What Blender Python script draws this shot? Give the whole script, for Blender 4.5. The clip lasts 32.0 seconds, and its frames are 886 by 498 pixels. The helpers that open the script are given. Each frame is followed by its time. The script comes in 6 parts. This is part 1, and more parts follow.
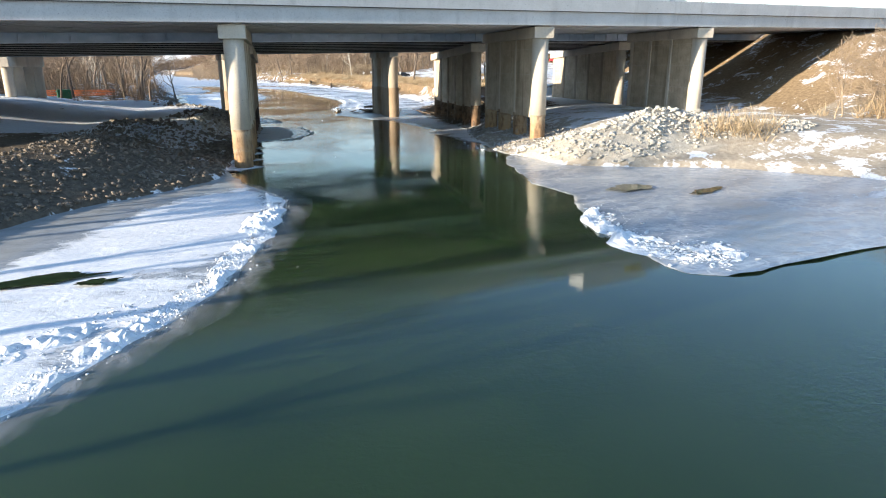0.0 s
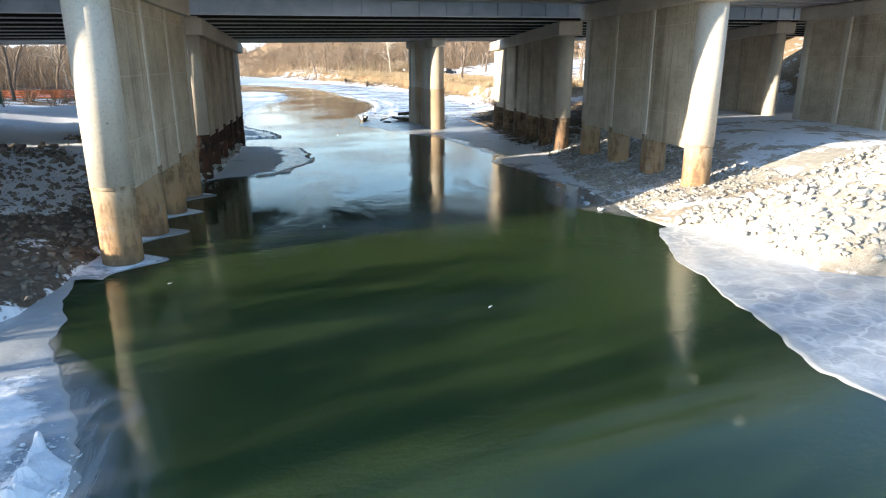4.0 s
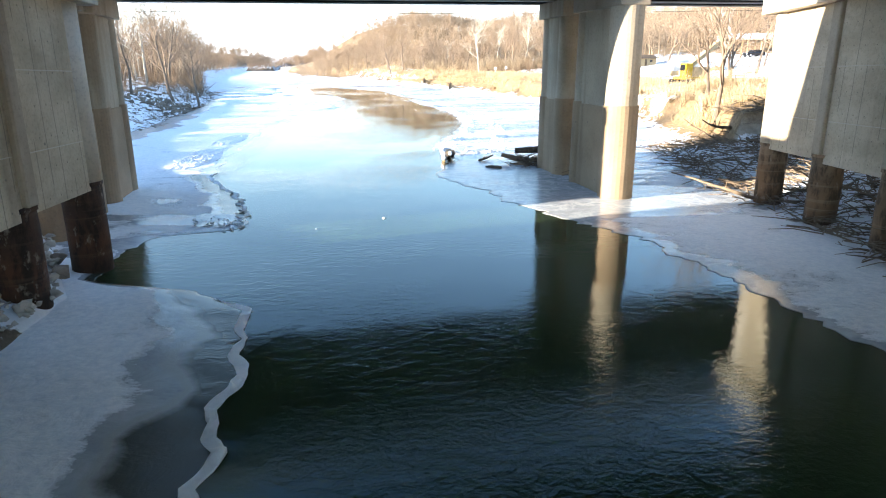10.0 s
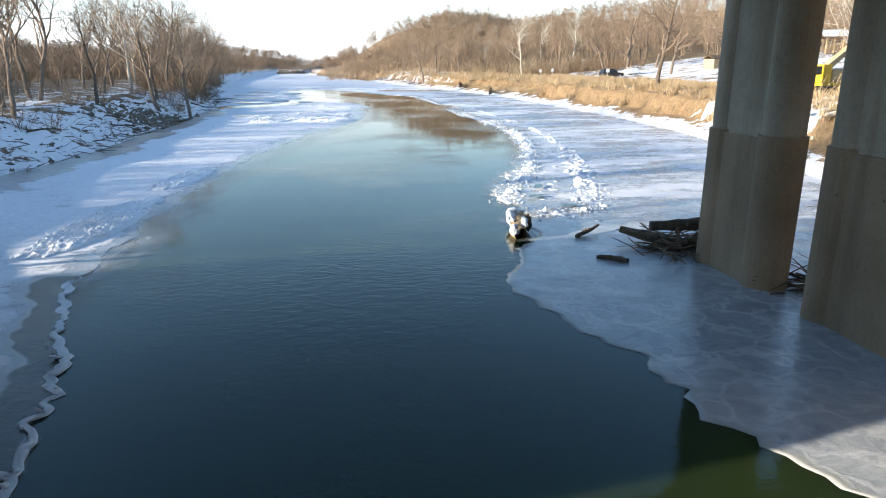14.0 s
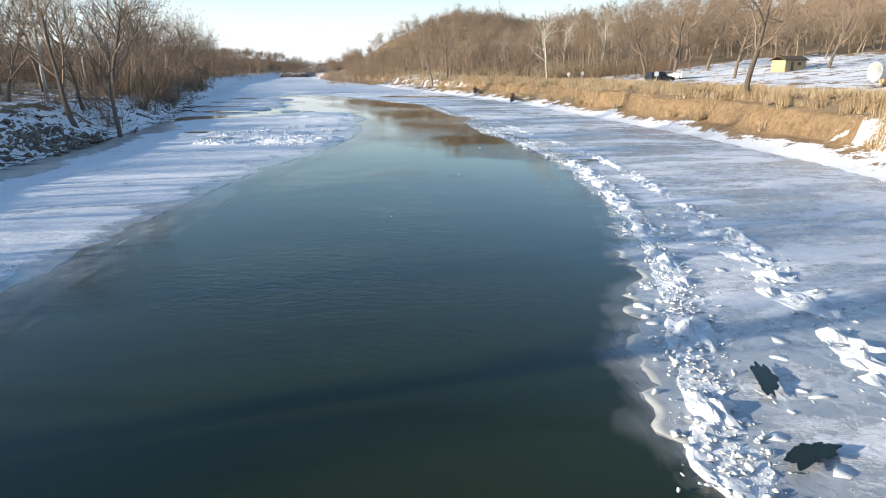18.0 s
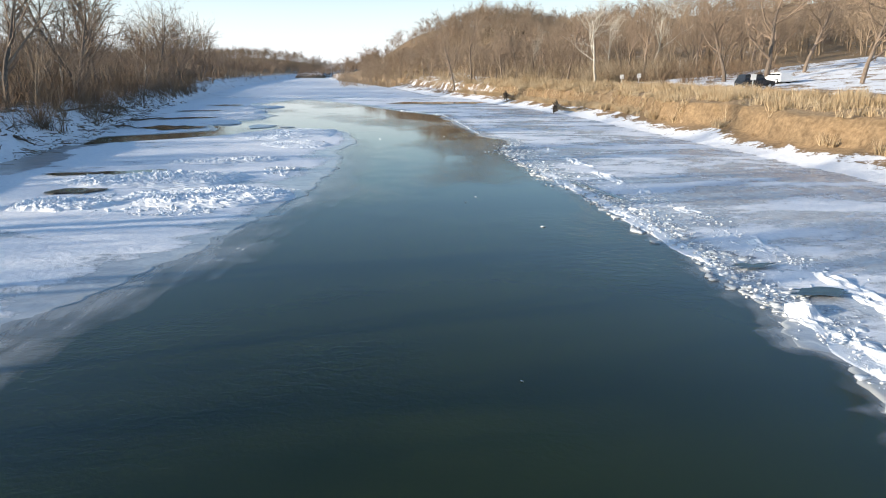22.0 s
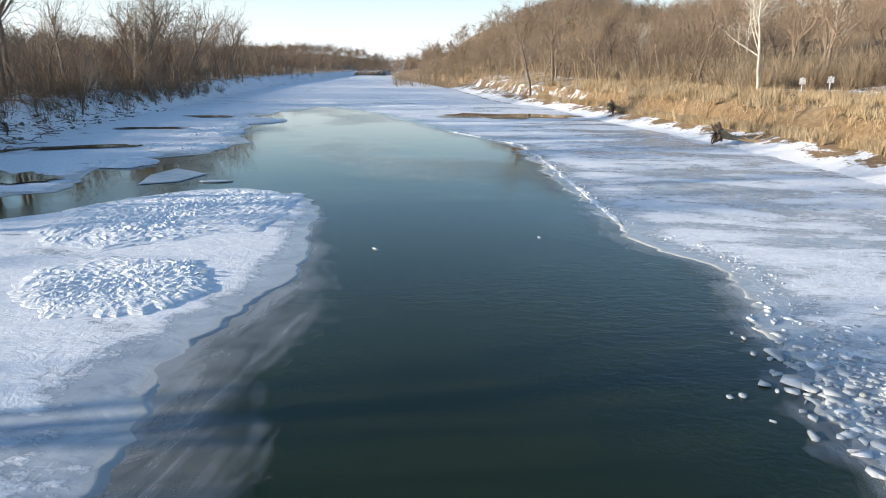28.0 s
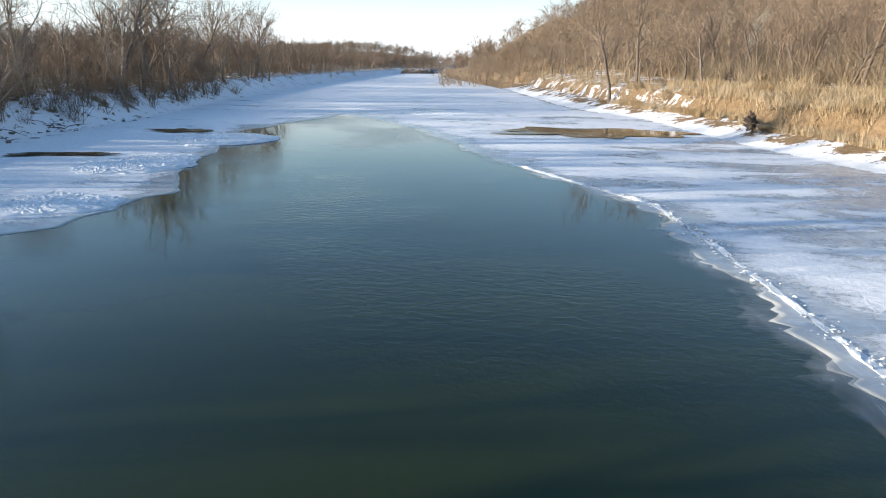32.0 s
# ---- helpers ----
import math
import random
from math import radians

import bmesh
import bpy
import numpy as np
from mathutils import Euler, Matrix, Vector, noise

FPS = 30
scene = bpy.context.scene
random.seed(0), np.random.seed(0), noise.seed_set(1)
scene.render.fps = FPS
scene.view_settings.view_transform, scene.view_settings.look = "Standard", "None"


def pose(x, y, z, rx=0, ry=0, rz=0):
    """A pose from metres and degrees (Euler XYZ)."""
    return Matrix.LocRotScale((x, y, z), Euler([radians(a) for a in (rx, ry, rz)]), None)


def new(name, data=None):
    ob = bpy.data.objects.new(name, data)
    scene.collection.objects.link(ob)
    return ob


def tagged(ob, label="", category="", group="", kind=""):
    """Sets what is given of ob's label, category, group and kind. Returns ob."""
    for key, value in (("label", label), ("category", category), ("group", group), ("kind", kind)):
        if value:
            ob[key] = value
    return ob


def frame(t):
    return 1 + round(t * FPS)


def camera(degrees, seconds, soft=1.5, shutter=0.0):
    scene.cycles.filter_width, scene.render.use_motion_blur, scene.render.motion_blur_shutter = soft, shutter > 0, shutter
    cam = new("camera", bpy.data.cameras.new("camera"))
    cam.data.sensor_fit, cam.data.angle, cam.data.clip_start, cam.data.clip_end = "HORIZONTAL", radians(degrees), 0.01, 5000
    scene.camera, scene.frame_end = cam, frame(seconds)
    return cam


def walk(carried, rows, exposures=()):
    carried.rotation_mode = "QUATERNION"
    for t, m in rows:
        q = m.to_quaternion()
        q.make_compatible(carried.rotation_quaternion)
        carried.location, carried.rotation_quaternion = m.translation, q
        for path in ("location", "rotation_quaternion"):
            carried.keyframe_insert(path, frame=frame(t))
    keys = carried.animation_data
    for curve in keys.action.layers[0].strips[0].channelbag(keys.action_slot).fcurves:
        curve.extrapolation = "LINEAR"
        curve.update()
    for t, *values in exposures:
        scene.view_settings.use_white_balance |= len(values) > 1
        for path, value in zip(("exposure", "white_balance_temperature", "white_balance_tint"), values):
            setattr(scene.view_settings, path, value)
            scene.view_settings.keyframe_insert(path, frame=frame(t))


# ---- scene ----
cam = camera(69.3, 32.0, 1.1)
METRES, EYE, TILT, LEAN, TURN = 208.0, 8.0, -1.31, -0.5, -14.0
ROWS = [
    (0.0, 0.0, 0.0, 0.0, -0.19, -14.7, 0.74),
    (0.5, -0.001, 0.0176, 0.0004, 1.87, -14.71, 0.65),
    (1.0, -0.0024, 0.0352, 0.0007, 2.63, -14.73, 0.61),
    (1.5, -0.0038, 0.0526, 0.0008, 2.97, -14.76, 0.59),
    (2.0, -0.0053, 0.0701, 0.0007, 3.19, -14.81, 0.59),
    (2.5, -0.007, 0.0879, 0.0008, 3.19, -14.82, 0.58),
    (4.5, -0.0119, 0.1578, 0.0008, 4.14, -14.88, 0.69),
    (5.0, -0.0147, 0.1752, 0.0011, 8.9, -14.84, 0.52),
    (5.5, -0.0182, 0.1918, 0.0012, 10.1, -14.86, 0.46),
    (6.0, -0.0215, 0.2083, 0.001, 10.16, -14.82, 0.47),
    (6.5, -0.0252, 0.2249, 0.0008, 10.15, -14.81, 0.42),
    (7.0, -0.0289, 0.2418, 0.0006, 10.14, -14.8, 0.36),
    (7.5, -0.0322, 0.2578, 0.0002, 10.12, -14.72, 0.34),
    (8.0, -0.0353, 0.2749, -0.0, 10.25, -14.64, 0.42),
    (8.5, -0.039, 0.2922, -0.0002, 10.17, -14.5, 0.43),
    (9.0, -0.0428, 0.3099, 0.0005, 10.2, -14.67, 0.27),
    (9.5, -0.046, 0.3273, 0.0008, 10.46, -14.71, 0.37),
    (10.0, -0.0493, 0.3442, 0.0016, 10.55, -14.77, 0.37),
    (10.5, -0.0526, 0.3609, 0.0027, 10.7, -14.79, 0.46),
    (11.0, -0.056, 0.3755, 0.0035, 11.46, -14.79, 0.46),
    (11.5, -0.0596, 0.3881, 0.0038, 12.38, -14.76, 0.39),
    (12.0, -0.0631, 0.3989, 0.004, 12.76, -14.75, 0.39),
    (12.5, -0.0661, 0.4084, 0.0042, 12.94, -14.73, 0.38),
    (13.0, -0.0688, 0.4177, 0.0039, 13.06, -14.63, 0.35),
    (13.5, -0.0714, 0.4273, 0.0037, 13.19, -14.59, 0.38),
    (14.0, -0.0742, 0.4381, 0.0037, 13.35, -14.56, 0.39),
    (14.5, -0.0774, 0.4496, 0.0037, 13.51, -14.53, 0.38),
    (16.5, -0.0951, 0.499, 0.0035, 13.73, -14.3, 0.18),
    (17.0, -0.0988, 0.5135, 0.0039, 13.82, -14.3, 0.19),
    (17.5, -0.1021, 0.5287, 0.0043, 13.9, -14.27, 0.19),
    (18.0, -0.1053, 0.5444, 0.0048, 13.98, -14.23, 0.24),
    (18.5, -0.1088, 0.56, 0.0054, 14.04, -14.2, 0.23),
    (19.0, -0.1126, 0.576, 0.0058, 14.14, -14.15, 0.27),
    (19.5, -0.1167, 0.5919, 0.0064, 14.36, -14.16, 0.28),
    (20.0, -0.1209, 0.6076, 0.0068, 14.71, -14.17, 0.23),
    (20.5, -0.1251, 0.6232, 0.0071, 15.01, -14.15, 0.17),
    (21.0, -0.1293, 0.6388, 0.0076, 15.32, -14.15, 0.19),
    (21.5, -0.1337, 0.6542, 0.008, 15.61, -14.15, 0.18),
    (22.0, -0.138, 0.6698, 0.0085, 15.89, -14.18, 0.14),
    (22.5, -0.1424, 0.6851, 0.0089, 16.16, -14.21, 0.14),
    (23.0, -0.1467, 0.7004, 0.0095, 16.5, -14.23, 0.12),
    (23.5, -0.1512, 0.7153, 0.01, 16.83, -14.24, 0.09),
    (24.0, -0.1557, 0.7302, 0.0105, 17.2, -14.23, 0.03),
    (24.5, -0.1604, 0.7451, 0.0109, 17.61, -14.22, -0.02),
    (25.0, -0.1651, 0.76, 0.0111, 18.05, -14.22, -0.08),
    (25.5, -0.1699, 0.7751, 0.0114, 18.48, -14.21, -0.12),
    (27.5, -0.1904, 0.8363, 0.0134, 20.58, -14.37, -0.35),
    (28.0, -0.1959, 0.8506, 0.0136, 21.59, -14.39, -0.39),
    (28.5, -0.2015, 0.8649, 0.0139, 22.67, -14.43, -0.42),
    (29.0, -0.2074, 0.8791, 0.0141, 23.74, -14.46, -0.47),
    (29.5, -0.2136, 0.8931, 0.0144, 24.78, -14.51, -0.51),
    (30.0, -0.2199, 0.9069, 0.0147, 25.48, -14.54, -0.56),
    (30.5, -0.2263, 0.9209, 0.0148, 25.76, -14.55, -0.56),
    (31.0, -0.2327, 0.935, 0.0151, 25.8, -14.56, -0.58),
    (31.5, -0.2392, 0.9493, 0.0154, 25.83, -14.56, -0.59),
    (32.0, -0.2459, 0.9636, 0.0158, 25.84, -14.58, -0.58),
]
walk(cam, [(t, pose(0, 0, EYE, TILT, LEAN, TURN) @ pose(METRES * x, METRES * y, METRES * z, 90 + pitch, roll, yaw)) for t, x, y, z, yaw, pitch, roll in ROWS],
     exposures=[(0, 1.25), (2.5, 1.45), (5, 1.95), (7, 2.45), (9.5, 2.45), (11, 1.95), (13, 1.42), (14.5, 1.2), (17, 0.88), (23, 0.8), (30.5, 0.8), (32, 0.92)])

# ---------------------------------------------------------------- world, sun
SUN_AZ, SUN_EL = 16.8, 12.2          # the light travels towards +x, turned by SUN_AZ to +y
world = bpy.data.worlds.new("world")
scene.world = world
world.use_nodes = True
wn = world.node_tree.nodes
sky = wn.new("ShaderNodeTexSky")
sky.sky_type, sky.sun_disc = "NISHITA", False
sky.sun_elevation = radians(SUN_EL)
sky.sun_rotation = radians(-90 - SUN_AZ)
sky.air_density, sky.dust_density, sky.ozone_density = 1.0, 0.2, 2.7
wn["Background"].inputs["Strength"].default_value = 0.15
haze = wn.new("ShaderNodeMix")
haze.data_type = "RGBA"
up = wn.new("ShaderNodeSeparateXYZ")
around = wn.new("ShaderNodeTexCoord")
world.node_tree.links.new(around.outputs["Generated"], up.inputs[0])
fade = wn.new("ShaderNodeMapRange")
fade.interpolation_type = "SMOOTHSTEP"
fade.inputs["From Min"].default_value, fade.inputs["From Max"].default_value = 0.01, 0.17
fade.inputs["To Min"].default_value, fade.inputs["To Max"].default_value = 0.85, 0.0
world.node_tree.links.new(up.outputs[2], fade.inputs["Value"])
world.node_tree.links.new(fade.outputs[0], haze.inputs[0])
haze.inputs[7].default_value = (4.05, 4.28, 4.7, 1)
tint = wn.new("ShaderNodeMix")
tint.data_type, tint.blend_type = "RGBA", "MULTIPLY"
tint.inputs[0].default_value = 1.0
tint.inputs[7].default_value = (1.0, 0.965, 0.94, 1)
world.node_tree.links.new(sky.outputs[0], tint.inputs[6])
world.node_tree.links.new(tint.outputs[2], haze.inputs[6])
world.node_tree.links.new(haze.outputs[2], wn["Background"].inputs[0])
sun = new("sun", bpy.data.lights.new("sun", "SUN"))
sun.data.energy, sun.data.angle, sun.data.color = 4.9, radians(0.6), (1.0, 0.88, 0.72)
az, el = radians(SUN_AZ), radians(SUN_EL)
SUN_WAY = Vector((math.cos(az) * math.cos(el), math.sin(az) * math.cos(el), -math.sin(el)))
sun.matrix_world = Matrix.Translation((-60, -30, 60)) @ SUN_WAY.to_track_quat("-Z", "Y").to_matrix().to_4x4()


# ---------------------------------------------------------------- materials
def material(name, rough=0.8, metal=0.0, spec=0.5):
    m = bpy.data.materials.new(name)
    m.use_nodes = True
    b = m.node_tree.nodes["Principled BSDF"]
    b.inputs["Roughness"].default_value = rough
    b.inputs["Metallic"].default_value = metal
    b.inputs["Specular IOR Level"].default_value = spec
    return m, m.node_tree, b


def world_coords(nt, scale=(1, 1, 1)):
    g = nt.nodes.new("ShaderNodeNewGeometry")
    mp = nt.nodes.new("ShaderNodeMapping")
    mp.inputs["Scale"].default_value = scale
    nt.links.new(g.outputs["Position"], mp.inputs[0])
    return mp.outputs[0]


def noise_tex(nt, vec, scale, detail=5.0, rough=0.55, warp=0.0):
    n = nt.nodes.new("ShaderNodeTexNoise")
    n.inputs["Scale"].default_value, n.inputs["Detail"].default_value = scale, detail
    n.inputs["Roughness"].default_value, n.inputs["Distortion"].default_value = rough, warp
    nt.links.new(vec, n.inputs["Vector"])
    return n.outputs["Fac"]


def ramp(nt, fac, stops):
    r = nt.nodes.new("ShaderNodeValToRGB")
    e = r.color_ramp.elements
    while len(e) < len(stops):
        e.new(0.5)
    for k, (p, c) in zip(e, stops):
        k.position = p
        k.color = (*c, 1) if len(c) == 3 else c
    nt.links.new(fac, r.inputs[0])
    return r.outputs[0]


def mix(nt, fac, a, b, mode="MIX"):
    n = nt.nodes.new("ShaderNodeMix")
    n.data_type, n.blend_type = "RGBA", mode
    for v, i in ((fac, 0), (a, 6), (b, 7)):
        if isinstance(v, (int, float)):
            n.inputs[i].default_value = v
        elif isinstance(v, tuple):
            n.inputs[i].default_value = (*v, 1)
        else:
            nt.links.new(v, n.inputs[i])
    return n.outputs[2]


def maths(nt, op, a, b=0.0, clamp=False):
    n = nt.nodes.new("ShaderNodeMath")
    n.operation, n.use_clamp = op, clamp
    for v, i in ((a, 0), (b, 1)):
        if isinstance(v, (int, float)):
            n.inputs[i].default_value = v
        else:
            nt.links.new(v, n.inputs[i])
    return n.outputs[0]


def bump(nt, bsdf, height, strength=0.3, distance=0.05):
    n = nt.nodes.new("ShaderNodeBump")
    n.inputs["Strength"].default_value, n.inputs["Distance"].default_value = strength, distance
    nt.links.new(height, n.inputs["Height"])
    nt.links.new(n.outputs[0], bsdf.inputs["Normal"])


def axis_value(nt, vec, axis):
    s = nt.nodes.new("ShaderNodeSeparateXYZ")
    nt.links.new(vec, s.inputs[0])
    return s.outputs[axis]


def attribute(nt, name):
    a = nt.nodes.new("ShaderNodeAttribute")
    a.attribute_name = name
    return a.outputs["Fac"]


def random_value(nt):
    return nt.nodes.new("ShaderNodeObjectInfo").outputs["Random"]


def concrete(name, light, dark, stain=(0.20, 0.14, 0.08), stain_amount=0.5, boards=False):
    m, nt, b = material(name, 0.85, 0, 0.3)
    w = world_coords(nt)
    big = noise_tex(nt, w, 0.35, 4, 0.6)
    streak = noise_tex(nt, world_coords(nt, (0.9, 0.9, 0.07)), 1.0, 4, 0.55)
    fine = noise_tex(nt, w, 9.0, 6, 0.7)
    col = ramp(nt, big, [(0.3, dark), (0.7, light)])
    col = mix(nt, maths(nt, "MULTIPLY", ramp(nt, streak, [(0.55, (0, 0, 0)), (0.75, (1, 1, 1))]), stain_amount), col, stain)
    col = mix(nt, ramp(nt, fine, [(0.25, (0.35,) * 3), (0.5, (0.0,) * 3)]), col, (0.08, 0.075, 0.07))
    pores = nt.nodes.new("ShaderNodeTexVoronoi")
    pores.inputs["Scale"].default_value = 1.1
    nt.links.new(w, pores.inputs["Vector"])
    col = mix(nt, ramp(nt, pores.outputs["Distance"], [(0.03, (0.7,) * 3), (0.06, (0, 0, 0))]), col, (0.10, 0.095, 0.09))
    if boards:
        y = maths(nt, "ADD", axis_value(nt, w, 1), maths(nt, "MULTIPLY", noise_tex(nt, w, 0.5, 2), 0.08))
        z = axis_value(nt, w, 2)
        fy = maths(nt, "ABSOLUTE", maths(nt, "SUBTRACT", maths(nt, "FRACT", maths(nt, "DIVIDE", y, 0.61)), 0.5))
        line = maths(nt, "MULTIPLY", maths(nt, "LESS_THAN", fy, 0.028), maths(nt, "GREATER_THAN", noise_tex(nt, world_coords(nt, (0.3, 1.6, 0.25)), 1.0, 2), 0.47))
        fz = maths(nt, "SUBTRACT", maths(nt, "FRACT", maths(nt, "DIVIDE", z, 0.85)), 0.5)
        fh = maths(nt, "SUBTRACT", maths(nt, "FRACT", maths(nt, "ADD", maths(nt, "DIVIDE", y, 0.61), 0.5)), 0.5)
        dist = maths(nt, "ADD", maths(nt, "MULTIPLY", maths(nt, "MULTIPLY", fz, fz), 0.72), maths(nt, "MULTIPLY", maths(nt, "MULTIPLY", fh, fh), 0.37))
        hole = maths(nt, "LESS_THAN", dist, 0.0007)
        band = ramp(nt, noise_tex(nt, world_coords(nt, (0.6, 0.6, 1.1)), 0.9, 6, 0.65), [(0.40, (0.84, 0.82, 0.79)), (0.6, (1, 1, 1))])
        col = mix(nt, 1.0, col, band, "MULTIPLY")
        col = mix(nt, maths(nt, "MULTIPLY", maths(nt, "MAXIMUM", maths(nt, "MULTIPLY", line, 0.85), hole), 0.6), col, (0.10, 0.09, 0.08))
    nt.links.new(col, b.inputs["Base Color"])
    bump(nt, b, fine, 0.25, 0.02)
    return m


M_CONC = concrete("pier_concrete", (0.68, 0.61, 0.50), (0.55, 0.48, 0.385), (0.22, 0.19, 0.15), 0.4)
M_WALL = concrete("formed_pier_wall", (0.68, 0.58, 0.435), (0.48, 0.40, 0.29), (0.20, 0.155, 0.11), 0.65, True)
# Rib concrete: dark stains, and shadow on the ribs put into its colour.
M_RIB = concrete("stained_shaded_rib_concrete", (0.50, 0.42, 0.32), (0.34, 0.275, 0.20), (0.15, 0.11, 0.075), 0.8)
M_CONC_WARM = concrete("old_pier_concrete", (0.50, 0.43, 0.33), (0.36, 0.30, 0.22), (0.20, 0.14, 0.08), 0.6)
M_SILT = concrete("silt_stained_concrete", (0.40, 0.30, 0.20), (0.27, 0.195, 0.125), (0.13, 0.085, 0.05), 0.6)
M_FASCIA = concrete("girder_concrete", (0.66, 0.65, 0.63), (0.55, 0.54, 0.52), (0.28, 0.27, 0.26), 0.35)


def shaft_material(name, stops, seed, pale=(0.34, 0.27, 0.19), dark=(0.10, 0.055, 0.03)):
    """Drilled shaft: a rust band and a muddy wet foot, by height."""
    m, nt, b = material(name, 0.75, 0, 0.3)
    w = world_coords(nt)
    z = axis_value(nt, w, 2)
    wob = maths(nt, "MULTIPLY", maths(nt, "SUBTRACT", noise_tex(nt, world_coords(nt, (1.5, 1.5, 0.3)), 1.3, 5), 0.5), 1.6)
    h = maths(nt, "DIVIDE", maths(nt, "ADD", z, wob), 4.0, True)
    col = ramp(nt, h, stops)
    streak = noise_tex(nt, world_coords(nt, (1.4, 1.4, 0.5)), 1.2 + seed, 6, 0.7)
    col = mix(nt, ramp(nt, streak, [(0.48, (0, 0, 0)), (0.6, (0.85,) * 3)]), col, dark)
    drip = noise_tex(nt, world_coords(nt, (1.3, 1.3, 0.8)), 1.4 + seed, 6, 0.68)
    col = mix(nt, ramp(nt, drip, [(0.58, (0, 0, 0)), (0.66, (0.55,) * 3)]), col, (0.36, 0.31, 0.25))
    rings = noise_tex(nt, world_coords(nt, (0.15, 0.15, 5.0)), 1.0, 4, 0.7)
    col = mix(nt, ramp(nt, rings, [(0.55, (0, 0, 0)), (0.72, (0.5,) * 3)]), col, pale)
    nt.links.new(col, b.inputs["Base Color"])
    bump(nt, b, noise_tex(nt, w, 6, 6, 0.7), 0.5, 0.04)
    return m


M_SHAFT = shaft_material("muddy_shaft", [(0.0, (0.15, 0.10, 0.055)), (0.2, (0.42, 0.25, 0.12)), (0.55, (0.38, 0.26, 0.15)), (0.9, (0.46, 0.38, 0.27))], 0.0, (0.44, 0.33, 0.21), (0.17, 0.10, 0.055))
M_RUST = shaft_material("rusty_casing", [(0.0, (0.04, 0.024, 0.016)), (0.3, (0.10, 0.043, 0.022)), (0.55, (0.05, 0.028, 0.019)), (0.8, (0.09, 0.045, 0.026)), (0.97, (0.20, 0.16, 0.12))], 0.4, (0.14, 0.085, 0.05), (0.018, 0.012, 0.009))


M_BROWN = shaft_material("brown_stained_shaft", [(0.0, (0.09, 0.055, 0.03)), (0.25, (0.24, 0.14, 0.075)), (0.5, (0.17, 0.105, 0.06)), (0.75, (0.28, 0.19, 0.12)), (0.97, (0.40, 0.33, 0.25))], 0.7, (0.34, 0.26, 0.18), (0.06, 0.038, 0.024))


def steel_material():
    m, nt, b = material("girder_steel", 0.45, 0.3, 0.5)
    w = world_coords(nt)
    col = ramp(nt, noise_tex(nt, w, 0.8, 5), [(0.3, (0.34, 0.39, 0.43)), (0.7, (0.47, 0.52, 0.56))])
    nt.links.new(col, b.inputs["Base Color"])
    bump(nt, b, noise_tex(nt, w, 20, 3), 0.1, 0.01)
    return m


M_STEEL = steel_material()
# Inner webs: contact shade between the girders put into the colour.
M_WEB_SHADE = concrete("shade_dark_girder_web", (0.055, 0.052, 0.05), (0.035, 0.033, 0.031), (0.025, 0.023, 0.021), 0.5)
# Flanges paled in colour for light bounced up from water and ice.
M_FLANGE_LIT = concrete("bounce_lit_flange", (0.72, 0.71, 0.69), (0.58, 0.57, 0.55), (0.30, 0.29, 0.28), 0.3)
# Slab underside darkened in its colour for the shade between girders.
M_SLAB_SHADE = concrete("shade_dark_slab", (0.11, 0.105, 0.10), (0.07, 0.066, 0.062), (0.05, 0.046, 0.042), 0.5)


def water_material():
    m, nt, b = material("river_water", 0.035, 0, 0.5)
    b.inputs["IOR"].default_value = 1.33
    b.inputs["Specular Tint"].default_value = (0.46, 0.93, 1.15, 1)
    b.subsurface_method = "BURLEY"
    b.inputs["Subsurface Weight"].default_value = 1.0
    b.inputs["Subsurface Radius"].default_value = (0.7, 1.0, 0.6)
    b.inputs["Subsurface Scale"].default_value = 0.8
    w = world_coords(nt)
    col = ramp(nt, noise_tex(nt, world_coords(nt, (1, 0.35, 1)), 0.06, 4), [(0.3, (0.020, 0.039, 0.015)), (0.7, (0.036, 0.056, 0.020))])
    # Darker past the bridges: deeper water, with bank-tree shade put into the colour.
    deep_shaded = ramp(nt, noise_tex(nt, world_coords(nt, (1, 0.35, 1)), 0.05, 4), [(0.3, (0.013, 0.021, 0.006)), (0.7, (0.024, 0.033, 0.008))])
    col = mix(nt, maths(nt, "DIVIDE", maths(nt, "SUBTRACT", axis_value(nt, w, 1), 88.0), 50.0, True), col, deep_shaded)
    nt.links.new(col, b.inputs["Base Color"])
    calm = ramp(nt, noise_tex(nt, w, 0.07, 3), [(0.46, (0.06,) * 3), (0.64, (1.0,) * 3)])
    rip = maths(nt, "ADD", noise_tex(nt, world_coords(nt, (1.0, 1.6, 1)), 2.2, 4, 0.6, 0.6), maths(nt, "MULTIPLY", noise_tex(nt, w, 9.0, 3), 0.35))
    race = maths(nt, "SUBTRACT", 1.0, maths(nt, "DIVIDE", maths(nt, "ABSOLUTE", maths(nt, "SUBTRACT", axis_value(nt, w, 1), 70.0)), 26.0), True)
    race = maths(nt, "MULTIPLY", race, ramp(nt, noise_tex(nt, world_coords(nt, (1.0, 0.55, 1)), 0.16, 4, 0.6, 1.2), [(0.42, (0.1,) * 3), (0.58, (1.0,) * 3)]))
    bump(nt, b, maths(nt, "MULTIPLY", rip, maths(nt, "MAXIMUM", calm, race)), 0.14, 0.12)
    return m


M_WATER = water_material()


